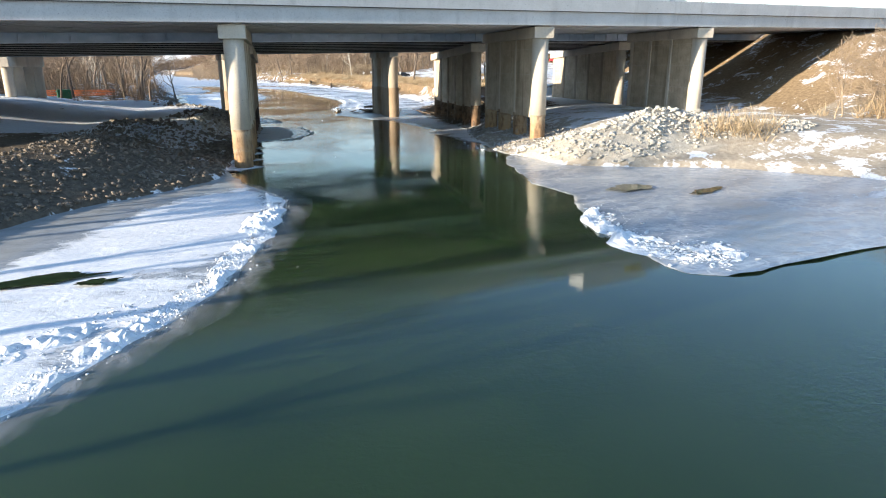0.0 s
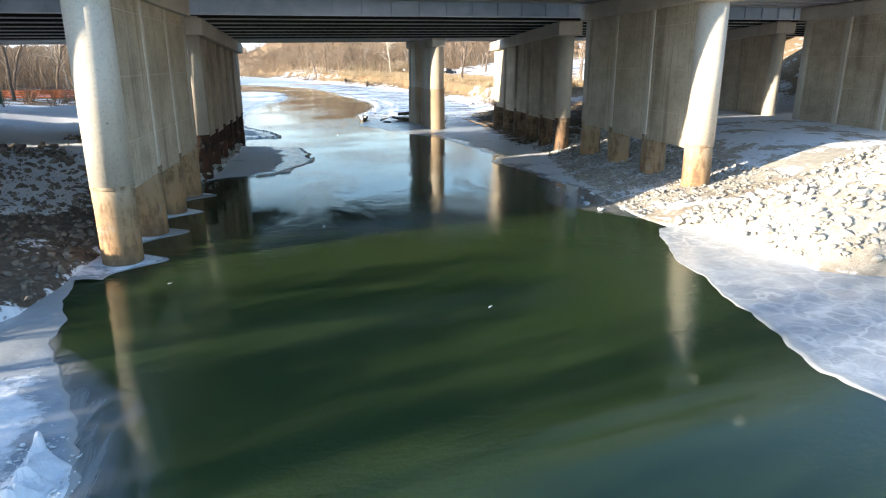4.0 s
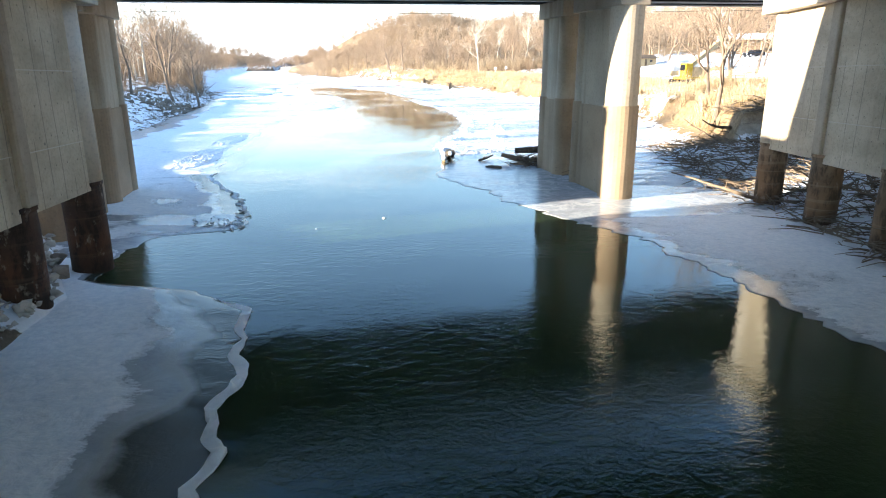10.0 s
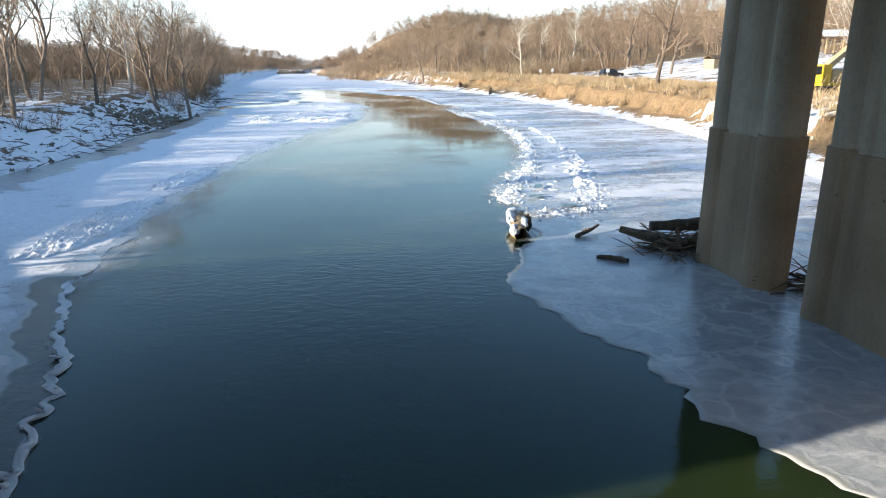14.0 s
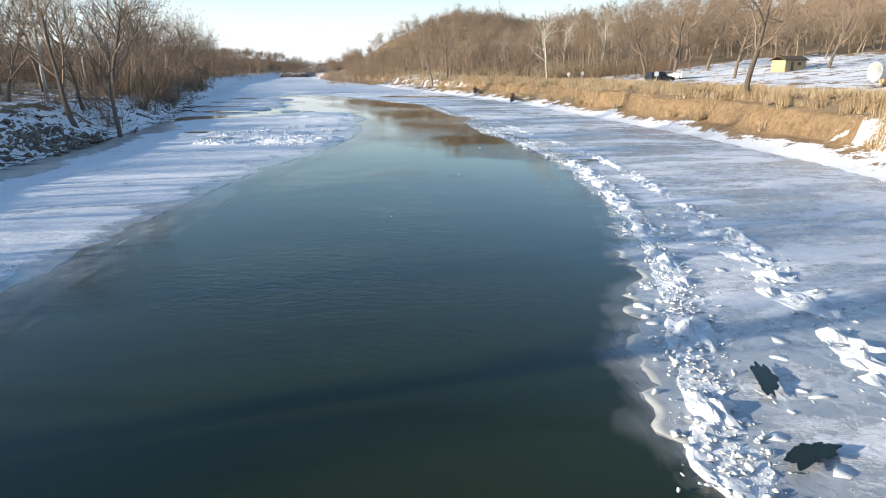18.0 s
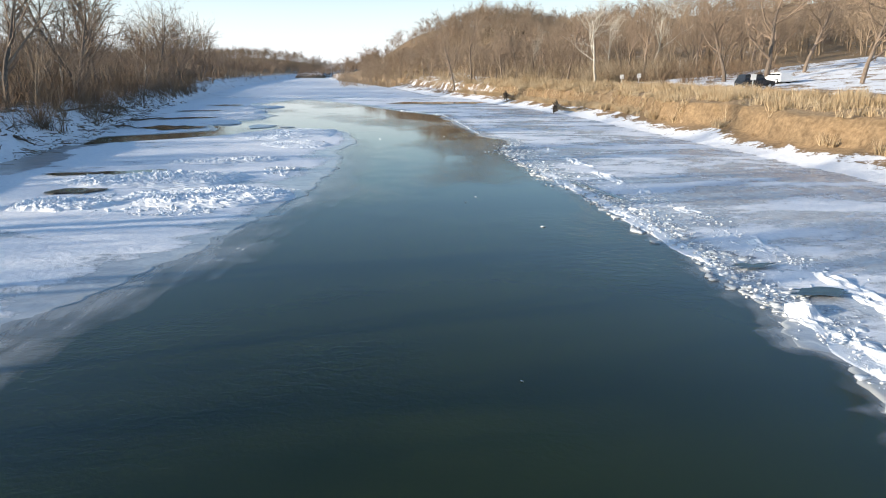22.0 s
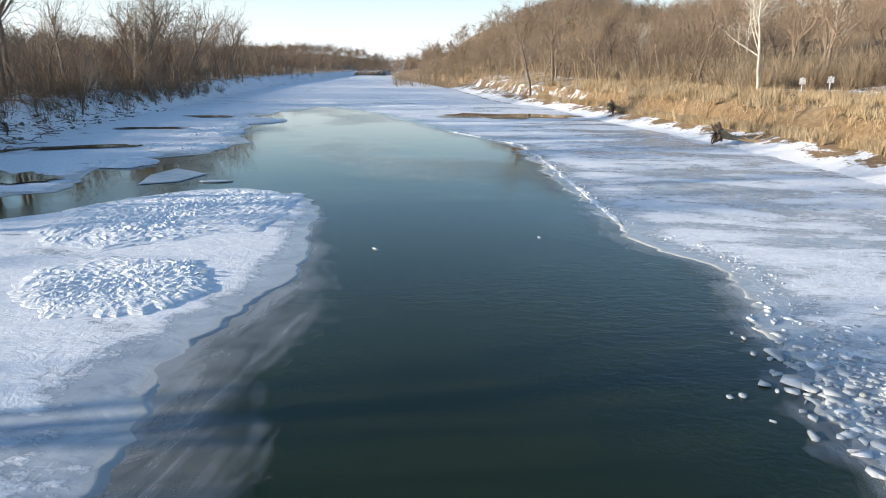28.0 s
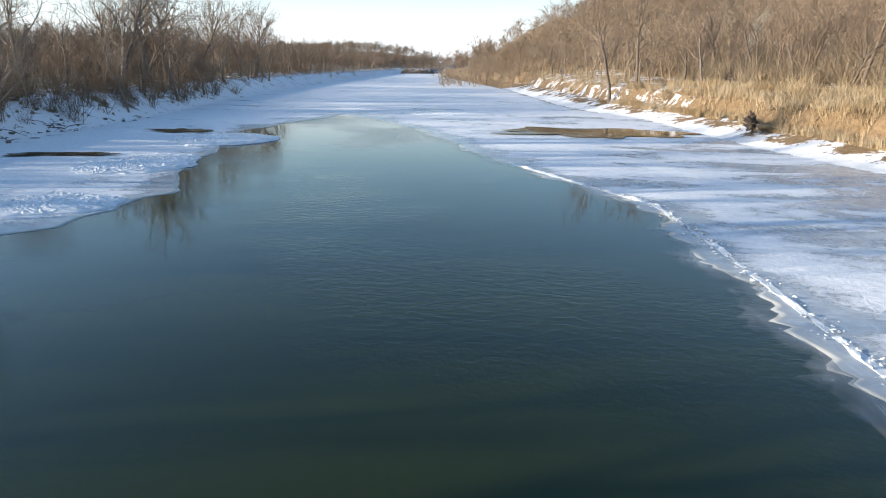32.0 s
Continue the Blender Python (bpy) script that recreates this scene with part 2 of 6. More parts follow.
def snow_ice_material():
    """River ice: snow crust, grey clear ice showing through, wet edges by the attribute 'thin', snow-filled cracks."""
    m, nt, b = material("river_ice", 0.5, 0, 0.4)
    w = world_coords(nt)
    thin = attribute(nt, "thin")
    patch = noise_tex(nt, world_coords(nt, (0.42, 1.0, 1)), 0.26, 7, 0.68, 0.6)
    mid = noise_tex(nt, world_coords(nt, (0.7, 1.0, 1)), 1.1, 6, 0.72, 0.8)
    grain = noise_tex(nt, w, 4.5, 6, 0.72)
    right = ramp(nt, maths(nt, "ADD", maths(nt, "MULTIPLY", axis_value(nt, w, 0), 0.02), 0.5, True), [(0.5, (0, 0, 0)), (0.75, (1, 1, 1))])
    snow = ramp(nt, grain, [(0.28, (0.66, 0.70, 0.75)), (0.62, (0.88, 0.89, 0.90))])
    grey = ramp(nt, mid, [(0.3, (0.26, 0.30, 0.34)), (0.7, (0.50, 0.53, 0.56))])
    bare = maths(nt, "ADD", patch, maths(nt, "MULTIPLY", thin, 0.45))
    bare = maths(nt, "ADD", bare, maths(nt, "SUBTRACT", maths(nt, "MULTIPLY", right, 0.085), 0.06))
    bare = maths(nt, "ADD", bare, maths(nt, "MULTIPLY", maths(nt, "SUBTRACT", mid, 0.5), 0.35))
    bare = maths(nt, "ADD", bare, maths(nt, "MULTIPLY", maths(nt, "SUBTRACT", grain, 0.5), 0.22))
    fac = ramp(nt, bare, [(0.53, (0, 0, 0)), (0.61, (1, 1, 1))])
    col = mix(nt, fac, snow, grey)
    warped = nt.nodes.new("ShaderNodeVectorMath")
    warped.operation = "ADD"
    push = nt.nodes.new("ShaderNodeTexNoise")
    push.inputs["Scale"].default_value, push.inputs["Detail"].default_value = 0.8, 4
    nt.links.new(w, push.inputs["Vector"])
    far = nt.nodes.new("ShaderNodeVectorMath")
    far.operation = "SCALE"
    far.inputs["Scale"].default_value = 2.4
    nt.links.new(push.outputs["Color"], far.inputs[0])
    nt.links.new(w, warped.inputs[0]), nt.links.new(far.outputs[0], warped.inputs[1])
    cell = nt.nodes.new("ShaderNodeTexVoronoi")
    cell.feature = "DISTANCE_TO_EDGE"
    cell.inputs["Scale"].default_value = 0.8
    nt.links.new(warped.outputs[0], cell.inputs["Vector"])
    crack = maths(nt, "MULTIPLY", ramp(nt, cell.outputs["Distance"], [(0.02, (1, 1, 1)), (0.10, (0, 0, 0))]), right)
    crack = maths(nt, "MULTIPLY", crack, ramp(nt, patch, [(0.40, (0, 0, 0)), (0.55, (1, 1, 1))]))
    crack = maths(nt, "MULTIPLY", crack, 0.3)
    col = mix(nt, crack, col, (0.86, 0.87, 0.88))
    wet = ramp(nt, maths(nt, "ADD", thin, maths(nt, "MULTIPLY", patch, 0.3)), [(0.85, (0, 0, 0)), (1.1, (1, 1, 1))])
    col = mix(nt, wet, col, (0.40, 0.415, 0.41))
    col = mix(nt, ramp(nt, maths(nt, "SUBTRACT", maths(nt, "ADD", thin, maths(nt, "MULTIPLY", mid, 0.3)), 1.0), [(0.12, (0, 0, 0)), (0.34, (1, 1, 1))]), col, (0.045, 0.055, 0.045))
    nt.links.new(col, b.inputs["Base Color"])
    nt.links.new(mix(nt, fac, (0.75,) * 3, (0.20,) * 3), b.inputs["Roughness"])
    relief = maths(nt, "ADD", maths(nt, "MULTIPLY", grain, 0.8), maths(nt, "MULTIPLY", mid, 2.6))
    relief = maths(nt, "ADD", relief, maths(nt, "MULTIPLY", crack, 1.6))
    bump(nt, b, maths(nt, "MULTIPLY", relief, maths(nt, "SUBTRACT", 1.0, maths(nt, "MULTIPLY", fac, 0.7))), 0.4, 0.07)
    return m


M_ICE = snow_ice_material()


def thin_ice_material():
    """Clear new ice on the water: see-through, greyer towards the shelf."""
    m, nt, b = material("clear_ice", 0.12, 0, 0.5)
    w = world_coords(nt)
    thin = attribute(nt, "thin")
    n = noise_tex(nt, world_coords(nt, (1.6, 0.45, 1)), 0.7, 8, 0.72, 0.7)
    nt.links.new(ramp(nt, n, [(0.3, (0.23, 0.245, 0.245)), (0.7, (0.45, 0.46, 0.46))]), b.inputs["Base Color"])
    a = maths(nt, "SUBTRACT", maths(nt, "ADD", maths(nt, "MULTIPLY", n, 2.0), 0.0), thin, True)
    nt.links.new(maths(nt, "MULTIPLY", a, 0.68), b.inputs["Alpha"])
    return m


M_THIN = thin_ice_material()


def simple(name, a, b_, scale=3.0, rough=0.85, bumps=0.4, dist=0.03, per_object=0.0, spec=0.3):
    m, nt, b = material(name, rough, 0, spec)
    w = world_coords(nt)
    n = noise_tex(nt, w, scale, 6, 0.65)
    col = ramp(nt, n, [(0.3, a), (0.7, b_)])
    if per_object:
        v = ramp(nt, random_value(nt), [(0.0, (1 - per_object,) * 3), (1.0, (1 + per_object,) * 3)])
        col = mix(nt, 1.0, col, v, "MULTIPLY")
    nt.links.new(col, b.inputs["Base Color"])
    if bumps:
        bump(nt, b, noise_tex(nt, w, scale * 4, 6, 0.7), bumps, dist)
    return m


M_SNOW = simple("snow", (0.74, 0.77, 0.80), (0.88, 0.89, 0.90), 1.5, 0.7, 0.5, 0.06)
M_WET = simple("wet_thin_ice", (0.36, 0.39, 0.41), (0.60, 0.63, 0.65), 1.2, 0.25, 0.2, 0.02)
M_FLOE = simple("broken_ice", (0.66, 0.71, 0.75), (0.88, 0.89, 0.90), 2.5, 0.5, 0.6, 0.05)
M_ROCK = simple("limestone", (0.42, 0.39, 0.34), (0.66, 0.62, 0.54), 2.0, 0.9, 0.6, 0.05, 0.25)
M_GREYROCK = simple("grey_broken_stone", (0.26, 0.24, 0.21), (0.48, 0.45, 0.40), 2.0, 0.9, 0.6, 0.05, 0.3)
M_DARKROCK = simple("grey_riprap", (0.11, 0.09, 0.07), (0.28, 0.235, 0.185), 2.0, 0.9, 0.6, 0.05, 0.3)
M_BARK = simple("tree_bark", (0.11, 0.085, 0.065), (0.23, 0.18, 0.14), 3.0, 0.9, 0.6, 0.03, 0.25)
M_PALE = simple("pale_sycamore_bark", (0.34, 0.30, 0.24), (0.62, 0.58, 0.50), 1.2, 0.85, 0.3, 0.02, 0.1)
M_PALEBARK = simple("pale_tan_bark", (0.28, 0.215, 0.145), (0.46, 0.37, 0.26), 3.0, 0.9, 0.4, 0.02, 0.2)
M_TWIG = simple("bare_twigs", (0.16, 0.115, 0.08), (0.31, 0.23, 0.165), 0.4, 0.9, 0.0, 0.0, 0.2)
# Paler tan copy of the twig colour, with sunlight put into it.
M_TANTWIG = simple("sunlit_tan_twigs", (0.21, 0.155, 0.105), (0.39, 0.30, 0.215), 0.4, 0.9, 0.0, 0.0, 0.2)
M_BRUSH = simple("bare_brush", (0.13, 0.085, 0.055), (0.27, 0.19, 0.12), 0.3, 0.9, 0.0)


def grass_material():
    m, nt, b = material("dry_grass", 0.9, 0, 0.2)
    w = world_coords(nt)
    n = maths(nt, "ADD", maths(nt, "MULTIPLY", noise_tex(nt, w, 0.22, 5, 0.65), 0.6), maths(nt, "MULTIPLY", noise_tex(nt, w, 6.0, 2), 0.4))
    nt.links.new(ramp(nt, n, [(0.3, (0.24, 0.15, 0.075)), (0.45, (0.37, 0.27, 0.155)), (0.6, (0.52, 0.42, 0.285)), (0.75, (0.32, 0.245, 0.16))]), b.inputs["Base Color"])
    return m


M_GRASS = grass_material()
M_LOG = simple("weathered_driftwood", (0.07, 0.052, 0.036), (0.20, 0.15, 0.105), 2.5, 0.9, 0.7, 0.03, 0.3)
M_DRIFT = simple("grey_brown_drift", (0.10, 0.075, 0.052), (0.27, 0.205, 0.145), 1.5, 0.9, 0.0)
M_TANLOG = simple("barkless_tan_log", (0.26, 0.18, 0.10), (0.45, 0.34, 0.21), 2.5, 0.9, 0.7, 0.03)
M_ASPHALT = simple("asphalt", (0.045, 0.045, 0.047), (0.075, 0.075, 0.075), 2.0, 0.9, 0.3, 0.01)


def ground_material():
    """Ground by attributes: snow, grass, soil and rubble shares."""
    m, nt, b = material("bank_ground", 0.9, 0, 0.2)
    w = world_coords(nt)
    n1, n2 = noise_tex(nt, w, 0.35, 7, 0.66, 0.4), noise_tex(nt, w, 2.6, 6, 0.7)
    soil = ramp(nt, n2, [(0.3, (0.10, 0.068, 0.040)), (0.7, (0.24, 0.165, 0.10))])
    clay = ramp(nt, n2, [(0.3, (0.15, 0.095, 0.05)), (0.7, (0.36, 0.25, 0.14))])
    soil = mix(nt, ramp(nt, maths(nt, "ADD", maths(nt, "MULTIPLY", axis_value(nt, w, 0), 0.02), 0.5, True), [(0.4, (0, 0, 0)), (0.6, (1, 1, 1))]), soil, clay)
    litter = ramp(nt, n2, [(0.3, (0.20, 0.14, 0.082)), (0.7, (0.42, 0.31, 0.19))])
    rubble = ramp(nt, n2, [(0.3, (0.07, 0.055, 0.04)), (0.7, (0.19, 0.155, 0.115))])
    pale = ramp(nt, n2, [(0.3, (0.36, 0.32, 0.26)), (0.7, (0.60, 0.55, 0.46))])
    rubble = mix(nt, ramp(nt, maths(nt, "ADD", maths(nt, "MULTIPLY", axis_value(nt, w, 0), 0.02), 0.5, True), [(0.6, (0, 0, 0)), (0.8, (1, 1, 1))]), rubble, pale)
    snow = ramp(nt, n2, [(0.3, (0.76, 0.78, 0.81)), (0.7, (0.88, 0.89, 0.90))])
    col = mix(nt, attribute(nt, "grassy"), soil, litter)
    col = mix(nt, attribute(nt, "rubble"), col, rubble)
    s = maths(nt, "ADD", attribute(nt, "snowy"), maths(nt, "MULTIPLY", maths(nt, "SUBTRACT", n1, 0.5), 1.7))
    s = maths(nt, "ADD", s, maths(nt, "MULTIPLY", maths(nt, "SUBTRACT", n2, 0.5), 0.7))
    col = mix(nt, ramp(nt, s, [(0.46, (0, 0, 0)), (0.54, (1, 1, 1))]), col, snow)
    nt.links.new(col, b.inputs["Base Color"])
    bump(nt, b, maths(nt, "ADD", n2, maths(nt, "MULTIPLY", noise_tex(nt, w, 11, 5), 0.4)), 0.7, 0.12)
    return m


M_GROUND = ground_material()


# ---------------------------------------------------------------- mesh helpers
def mesh_from(name, verts, faces, mat, smooth=False):
    me = bpy.data.meshes.new(name)
    me.from_pydata([tuple(v) for v in verts] if not isinstance(verts, np.ndarray) else verts.tolist(), [], faces.tolist() if isinstance(faces, np.ndarray) else faces)
    me.materials.append(mat)
    if smooth:
        me.polygons.foreach_set("use_smooth", [True] * len(me.polygons))
    me.update()
    return me


def float_attribute(me, name, values):
    a = me.attributes.new(name, "FLOAT", "POINT")
    a.data.foreach_set("value", np.asarray(values, np.float32).ravel())


def obj(name, me, parent=None, label=""):
    ob = new(name, me)
    if parent is not None:
        ob.parent = parent
    if label:
        ob["label"] = label
    return ob


def part(name, bm, mat, parent, label="", smooth=False):
    me = bpy.data.meshes.new(name)
    bm.to_mesh(me)
    bm.free()
    me.materials.append(mat)
    if smooth:
        me.polygons.foreach_set("use_smooth", [True] * len(me.polygons))
    return obj(name, me, parent, label)


def box_bm(x0, x1, y0, y1, z0, z1, bev=0.0, bm=None):
    bm2 = bmesh.new()
    bmesh.ops.create_cube(bm2, size=1)
    bmesh.ops.transform(bm2, matrix=Matrix.Translation(((x0 + x1) / 2, (y0 + y1) / 2, (z0 + z1) / 2)) @ Matrix.Diagonal((x1 - x0, y1 - y0, z1 - z0, 1)), verts=bm2.verts)
    if bev:
        bmesh.ops.bevel(bm2, geom=bm2.edges[:], offset=bev, segments=1, affect="EDGES")
    if bm is None:
        return bm2
    tmp = bpy.data.meshes.new("tmp")
    bm2.to_mesh(tmp)
    bm2.free()
    bm.from_mesh(tmp)
    bpy.data.meshes.remove(tmp)
    return bm


def extrude_profile(profile, path, closed=True, bm=None):
    """Sweep a profile of (side, up) along a straight or bent path of (x, y, z); side is across the path, to its left."""
    bm = bm or bmesh.new()
    rings = []
    for i, p in enumerate(path):
        a, b = path[max(i - 1, 0)], path[min(i + 1, len(path) - 1)]
        d = Vector((b[0] - a[0], b[1] - a[1], 0)).normalized()
        left = Vector((-d.y, d.x, 0))
        rings.append([bm.verts.new(Vector(p) + left * s + Vector((0, 0, u))) for s, u in profile])
    n = len(profile)
    for r0, r1 in zip(rings, rings[1:]):
        for k in range(n if closed else n - 1):
            bm.faces.new((r0[k], r0[(k + 1) % n], r1[(k + 1) % n], r1[k]))
    if closed:
        bm.faces.new(rings[0][::-1])
        bm.faces.new(rings[-1])
    bmesh.ops.recalc_face_normals(bm, faces=bm.faces)
    return bm


def cyl_bm(x, y, z0, z1, r0, r1=None, n=24, bm=None, lumps=0.0):
    bm = bm or bmesh.new()
    r1 = r0 if r1 is None else r1
    m = max(2, int((z1 - z0) / 0.5)) if lumps else 1
    rings = []
    for j in range(m + 1):
        f = j / m
        r = r0 + (r1 - r0) * f
        rings.append([bm.verts.new((x + (r + lumps * noise.noise((x + math.cos(a) * 1.3, y + math.sin(a) * 1.3, 1.1 * (z0 + f * (z1 - z0)))) ) * math.cos(a),
                                    y + (r + lumps * noise.noise((x + math.cos(a) * 1.3, y + math.sin(a) * 1.3 + 9, 1.1 * (z0 + f * (z1 - z0))))) * math.sin(a), z0 + f * (z1 - z0))) for a in [2 * math.pi * k / n for k in range(n)]])
    for q0, q1 in zip(rings, rings[1:]):
        for k in range(n):
            bm.faces.new((q0[k], q0[(k + 1) % n], q1[(k + 1) % n], q1[k]))
    bm.faces.new(rings[0][::-1])
    bm.faces.new(rings[-1])
    return bm


def thing(name, at=(0, 0, 0), label="", category="", group="", kind=""):
    e = new(name)
    e.location = at
    return tagged(e, label, category, group, kind)


# ---------------------------------------------------------------- the plan
SKEW = radians(13.5)                 # the decks run along this bearing from x; the piers run along y
TS = math.tan(SKEW)
X0 = -2.65                           # the left river piers


def deck_y(off, x):
    return off + TS * (x - X0)


LEFT_Y = [-200, -60, 20, 36, 41, 44, 49, 56, 67, 75, 84, 90, 97, 110, 129, 143, 160, 190, 205, 222, 248, 275, 310, 408, 520, 640, 760]
LEFT_X = [-34, -24, -17, -14, -11.3, -7.8, -4.4, -4.0, -3.6, -2.4, -2.1, -2.4, -6.5, -12, -19, -19, -22, -26, -30, -35, -44, -50, -61, -84, -105, -126, -150]
RIGHT_Y = [-200, -60, 30, 38, 43, 48, 58, 70, 80, 100, 112, 130, 157, 166, 177, 197, 215, 230, 243, 266, 277, 289, 315, 384, 434, 524, 640, 760]
RIGHT_X = [62, 56, 46, 38.5, 34, 22.5, 20.3, 21.0, 23.0, 24.5, 25.5, 29, 31, 30.3, 29.5, 26.6, 23.6, 21.7, 19, 11.5, 9, 6.5, -4, -20, -35, -63, -97, -125]


def left_bank(y):
    return np.interp(y, LEFT_Y, LEFT_X)


def right_bank(y):
    return np.interp(y, RIGHT_Y, RIGHT_X)


def nz(x, y, s, k=0.0):
    return noise.noise((x * s + k, y * s - k, k * 1.7))


def fbm(x, y, s, k=0.0):
    return nz(x, y, s, k) + 0.5 * nz(x, y, s * 2.1, k + 3) + 0.25 * nz(x, y, s * 4.3, k + 7)


def step01(a, b, v):
    v = min(max((v - a) / (b - a), 0.0), 1.0)
    return v * v * (3 - 2 * v)


def embankment(x, y):
    """Height of the highway fill at both ends of the bridges."""
    along, off = x, y - TS * (x - X0)
    best = -50.0
    for ax, sign in ((76.0, 1), (-82.0, -1)):
        da = max(0.0, (ax - along) * sign)
        dp = max(0.0, 53.0 - off, off - 110.0)
        best = max(best, 12.6 - 0.52 * math.hypot(da, dp))
    return best


def hill(x, y):
    """The wooded ridge along the right side, and low far hills."""
    def bump_at(cx, cy, rx, ry, h, turn=0.0):
        c, s = math.cos(turn), math.sin(turn)
        u, v = (x - cx) * c + (y - cy) * s, -(x - cx) * s + (y - cy) * c
        return h * math.exp(-((u / rx) ** 2 + (v / ry) ** 2))
    return (bump_at(4, 452, 44, 56, 15) + bump_at(0, 620, 64, 110, 27) + bump_at(120, 520, 80, 150, 18) + bump_at(170, 300, 60, 170, 20, 0.1) + bump_at(-60, 1000, 300, 120, 12)
            + bump_at(-330, 950, 200, 140, 6) + bump_at(260, 700, 160, 300, 24))


def mound(x, y):
    """The rubble heap at the right bank."""
    u = (x - 35.0) / 15.5
    cy = 52.5 + 0.8 * math.sin(x * 0.4)
    v = (y - cy) / (6.8 if y < cy else 7.5)
    r = math.hypot(u, v)
    return 3.7 * max(0.0, 1 - r ** 1.5) * (1 + 0.12 * nz(x, y, 0.5, 6)) if r < 1 else 0.0


def land(x, y):
    """Height and the shares of snow, grass and rubble."""
    lx, rx = float(left_bank(y)), float(right_bank(y))
    rough = fbm(x, y, 0.12)
    if x < lx:
        d = lx - x
        near_bridge = 1 - step01(98, 116, y)
        prof = 3.1 * step01(0, 9, d) + 0.7 * step01(9, 30, d)
        slope = 11 - 5.5 * step01(66, 74, y)
        prof_b = 0.4 + 2.3 * step01(0, slope, d) + 2.0 * step01(14, 30, d)
        z = prof + (prof_b - prof) * near_bridge + rough * 0.35 * min(1, d / 4)
        z += 6.0 * step01(45, 120, d) * (1 - near_bridge)
        snow = 0.68 - 0.26 * step01(5, 10, d) - 0.2 * step01(14, 30, d) if y > 108 else 0.27 + 0.58 * step01(56, 63, y + 2 * rough) * step01(2.5, 5, d + rough) + 0.45 * step01(66, 71, y) * (1 - step01(6, 9, d + rough))
        grass = 0.55 if d > 9 else 0.1
        rub = near_bridge * (1 - step01(12, 24, d))
    elif x > rx:
        d = x - rx
        if y > 118:
            cut = 4.9 + 1.6 * step01(212, 228, y) + 1.5 * nz(x, y, 0.09, 4) + 0.7 * nz(2, y, 0.55, 6) + 0.35 * nz(5, y, 1.4, 2)
            z = 1.1 * step01(0, 6, d) + 1.9 * step01(cut, cut + 0.8, d) + 0.7 * step01(cut + 1, cut + 5, d) + 0.6 * step01(11, 40, d)
            grass = step01(cut + 1.2, cut + 2.0, d) * (1 - step01(17, 22, d) * 0.7)
            snow = 0.80 - 0.34 * step01(1.2, 3.6, d) - 0.62 * step01(cut - 1.2, cut - 0.1, d) + 0.75 * step01(17, 23, d)
            if y > 292:
                snow = max(snow, 0.44)
            if 138 < y < 186 and d < 14:
                snow = max(snow, (0.45 + 0.2 * rough) * (1 - step01(158, 172, y)))
            if d > 70 or hill(x, y) > 5 or y > 262 and d > 22:
                snow, grass = 0.22, 0.6
            rub = 0.0
        else:
            z = 0.6 * step01(0, 3, d) + 1.9 * step01(2, 16, d)
            grass, snow, rub = 0.25, 0.30, 1.0
            if y > 62:
                snow = 0.46 + 0.12 * step01(2, 10, d)
            if y > 80:
                snow = 0.88
            if y < 60:
                snow, grass, rub = 0.42, 0.35, 0.6
        z = max(z, mound(x, y) + 0.3 * min(1, d / 2))
        if mound(x, y) > 0.3:
            snow, grass, rub = 0.12, 0.0, 1.0
        z += rough * 0.25 * min(1, d / 4) + 1.3 * step01(25, 60, d) * (1 if y > 120 else 0)
    else:
        m = min(x - lx, rx - x)
        return -0.25 - 2.2 * step01(0, 6, m), 0.0, 0.0, 1.0
    e = embankment(x, y)
    if e > z:
        z, grass, snow, rub = e + rough * 0.2, 0.8, 0.33, 0.0
    z += hill(x, y) * step01(0, 60, max(lx - x, x - rx))
    return z, snow, grass, rub


def land_z(x, y):
    return land(x, y)[0]


def build_ground():
    outs = [0, 0.4, 0.9, 1.6, 2.4, 3.4, 4.4, 5.0, 5.6, 6.3, 7.2, 8.8, 10.5, 12.5, 15, 18, 22, 26, 31, 37, 44, 52, 62, 75, 92, 115, 150, 200, 280, 400, 600, 1000, 1800]
    ys = list(np.arange(-200, 0, 12.0)) + list(np.arange(0, 290, 1.2)) + list(np.arange(290, 420, 4.0)) + list(np.arange(420, 800, 12.0)) + [820, 860, 920, 1000, 1100, 1250, 1500, 2000, 2900]
    verts, sn, gr, ru = [], [], [], []
    for y in ys:
        lx, rx = float(left_bank(y)), float(right_bank(y))
        xs = [lx - d for d in outs[::-1]] + [lx + (rx - lx) * f for f in (0.06, 0.15, 0.3, 0.5, 0.7, 0.85, 0.94)] + [rx + d for d in outs]
        for i, x in enumerate(xs):
            if outs[-1] > 0 and (i == len(outs) - 1 or i == len(outs) + 7):
                z, s, g, r = 0.03, 0.5, 0.0, 1.0
            else:
                z, s, g, r = land(x, y)
            if y > 700 and lx < x < rx:
                z, s, g, r = 3.0 + hill(x, y), 0.5, 0.4, 0.0
            verts.append((x, y, z)), sn.append(s), gr.append(g), ru.append(r)
    n = 2 * len(outs) + 7
    faces = [(j * n + i, j * n + i + 1, (j + 1) * n + i + 1, (j + 1) * n + i) for j in range(len(ys) - 1) for i in range(n - 1)]
    me = mesh_from("ground", verts, faces, M_GROUND, True)
    for k, v in (("snowy", sn), ("grassy", gr), ("rubble", ru)):
        float_attribute(me, k, v)
    return tagged(obj("ground", me), "snow-patched river banks with soil, dry grass and rubble", "ground", kind="structure")


build_ground()
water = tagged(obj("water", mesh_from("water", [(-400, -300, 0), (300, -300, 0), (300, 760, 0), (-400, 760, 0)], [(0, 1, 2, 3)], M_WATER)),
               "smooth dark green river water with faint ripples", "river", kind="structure")


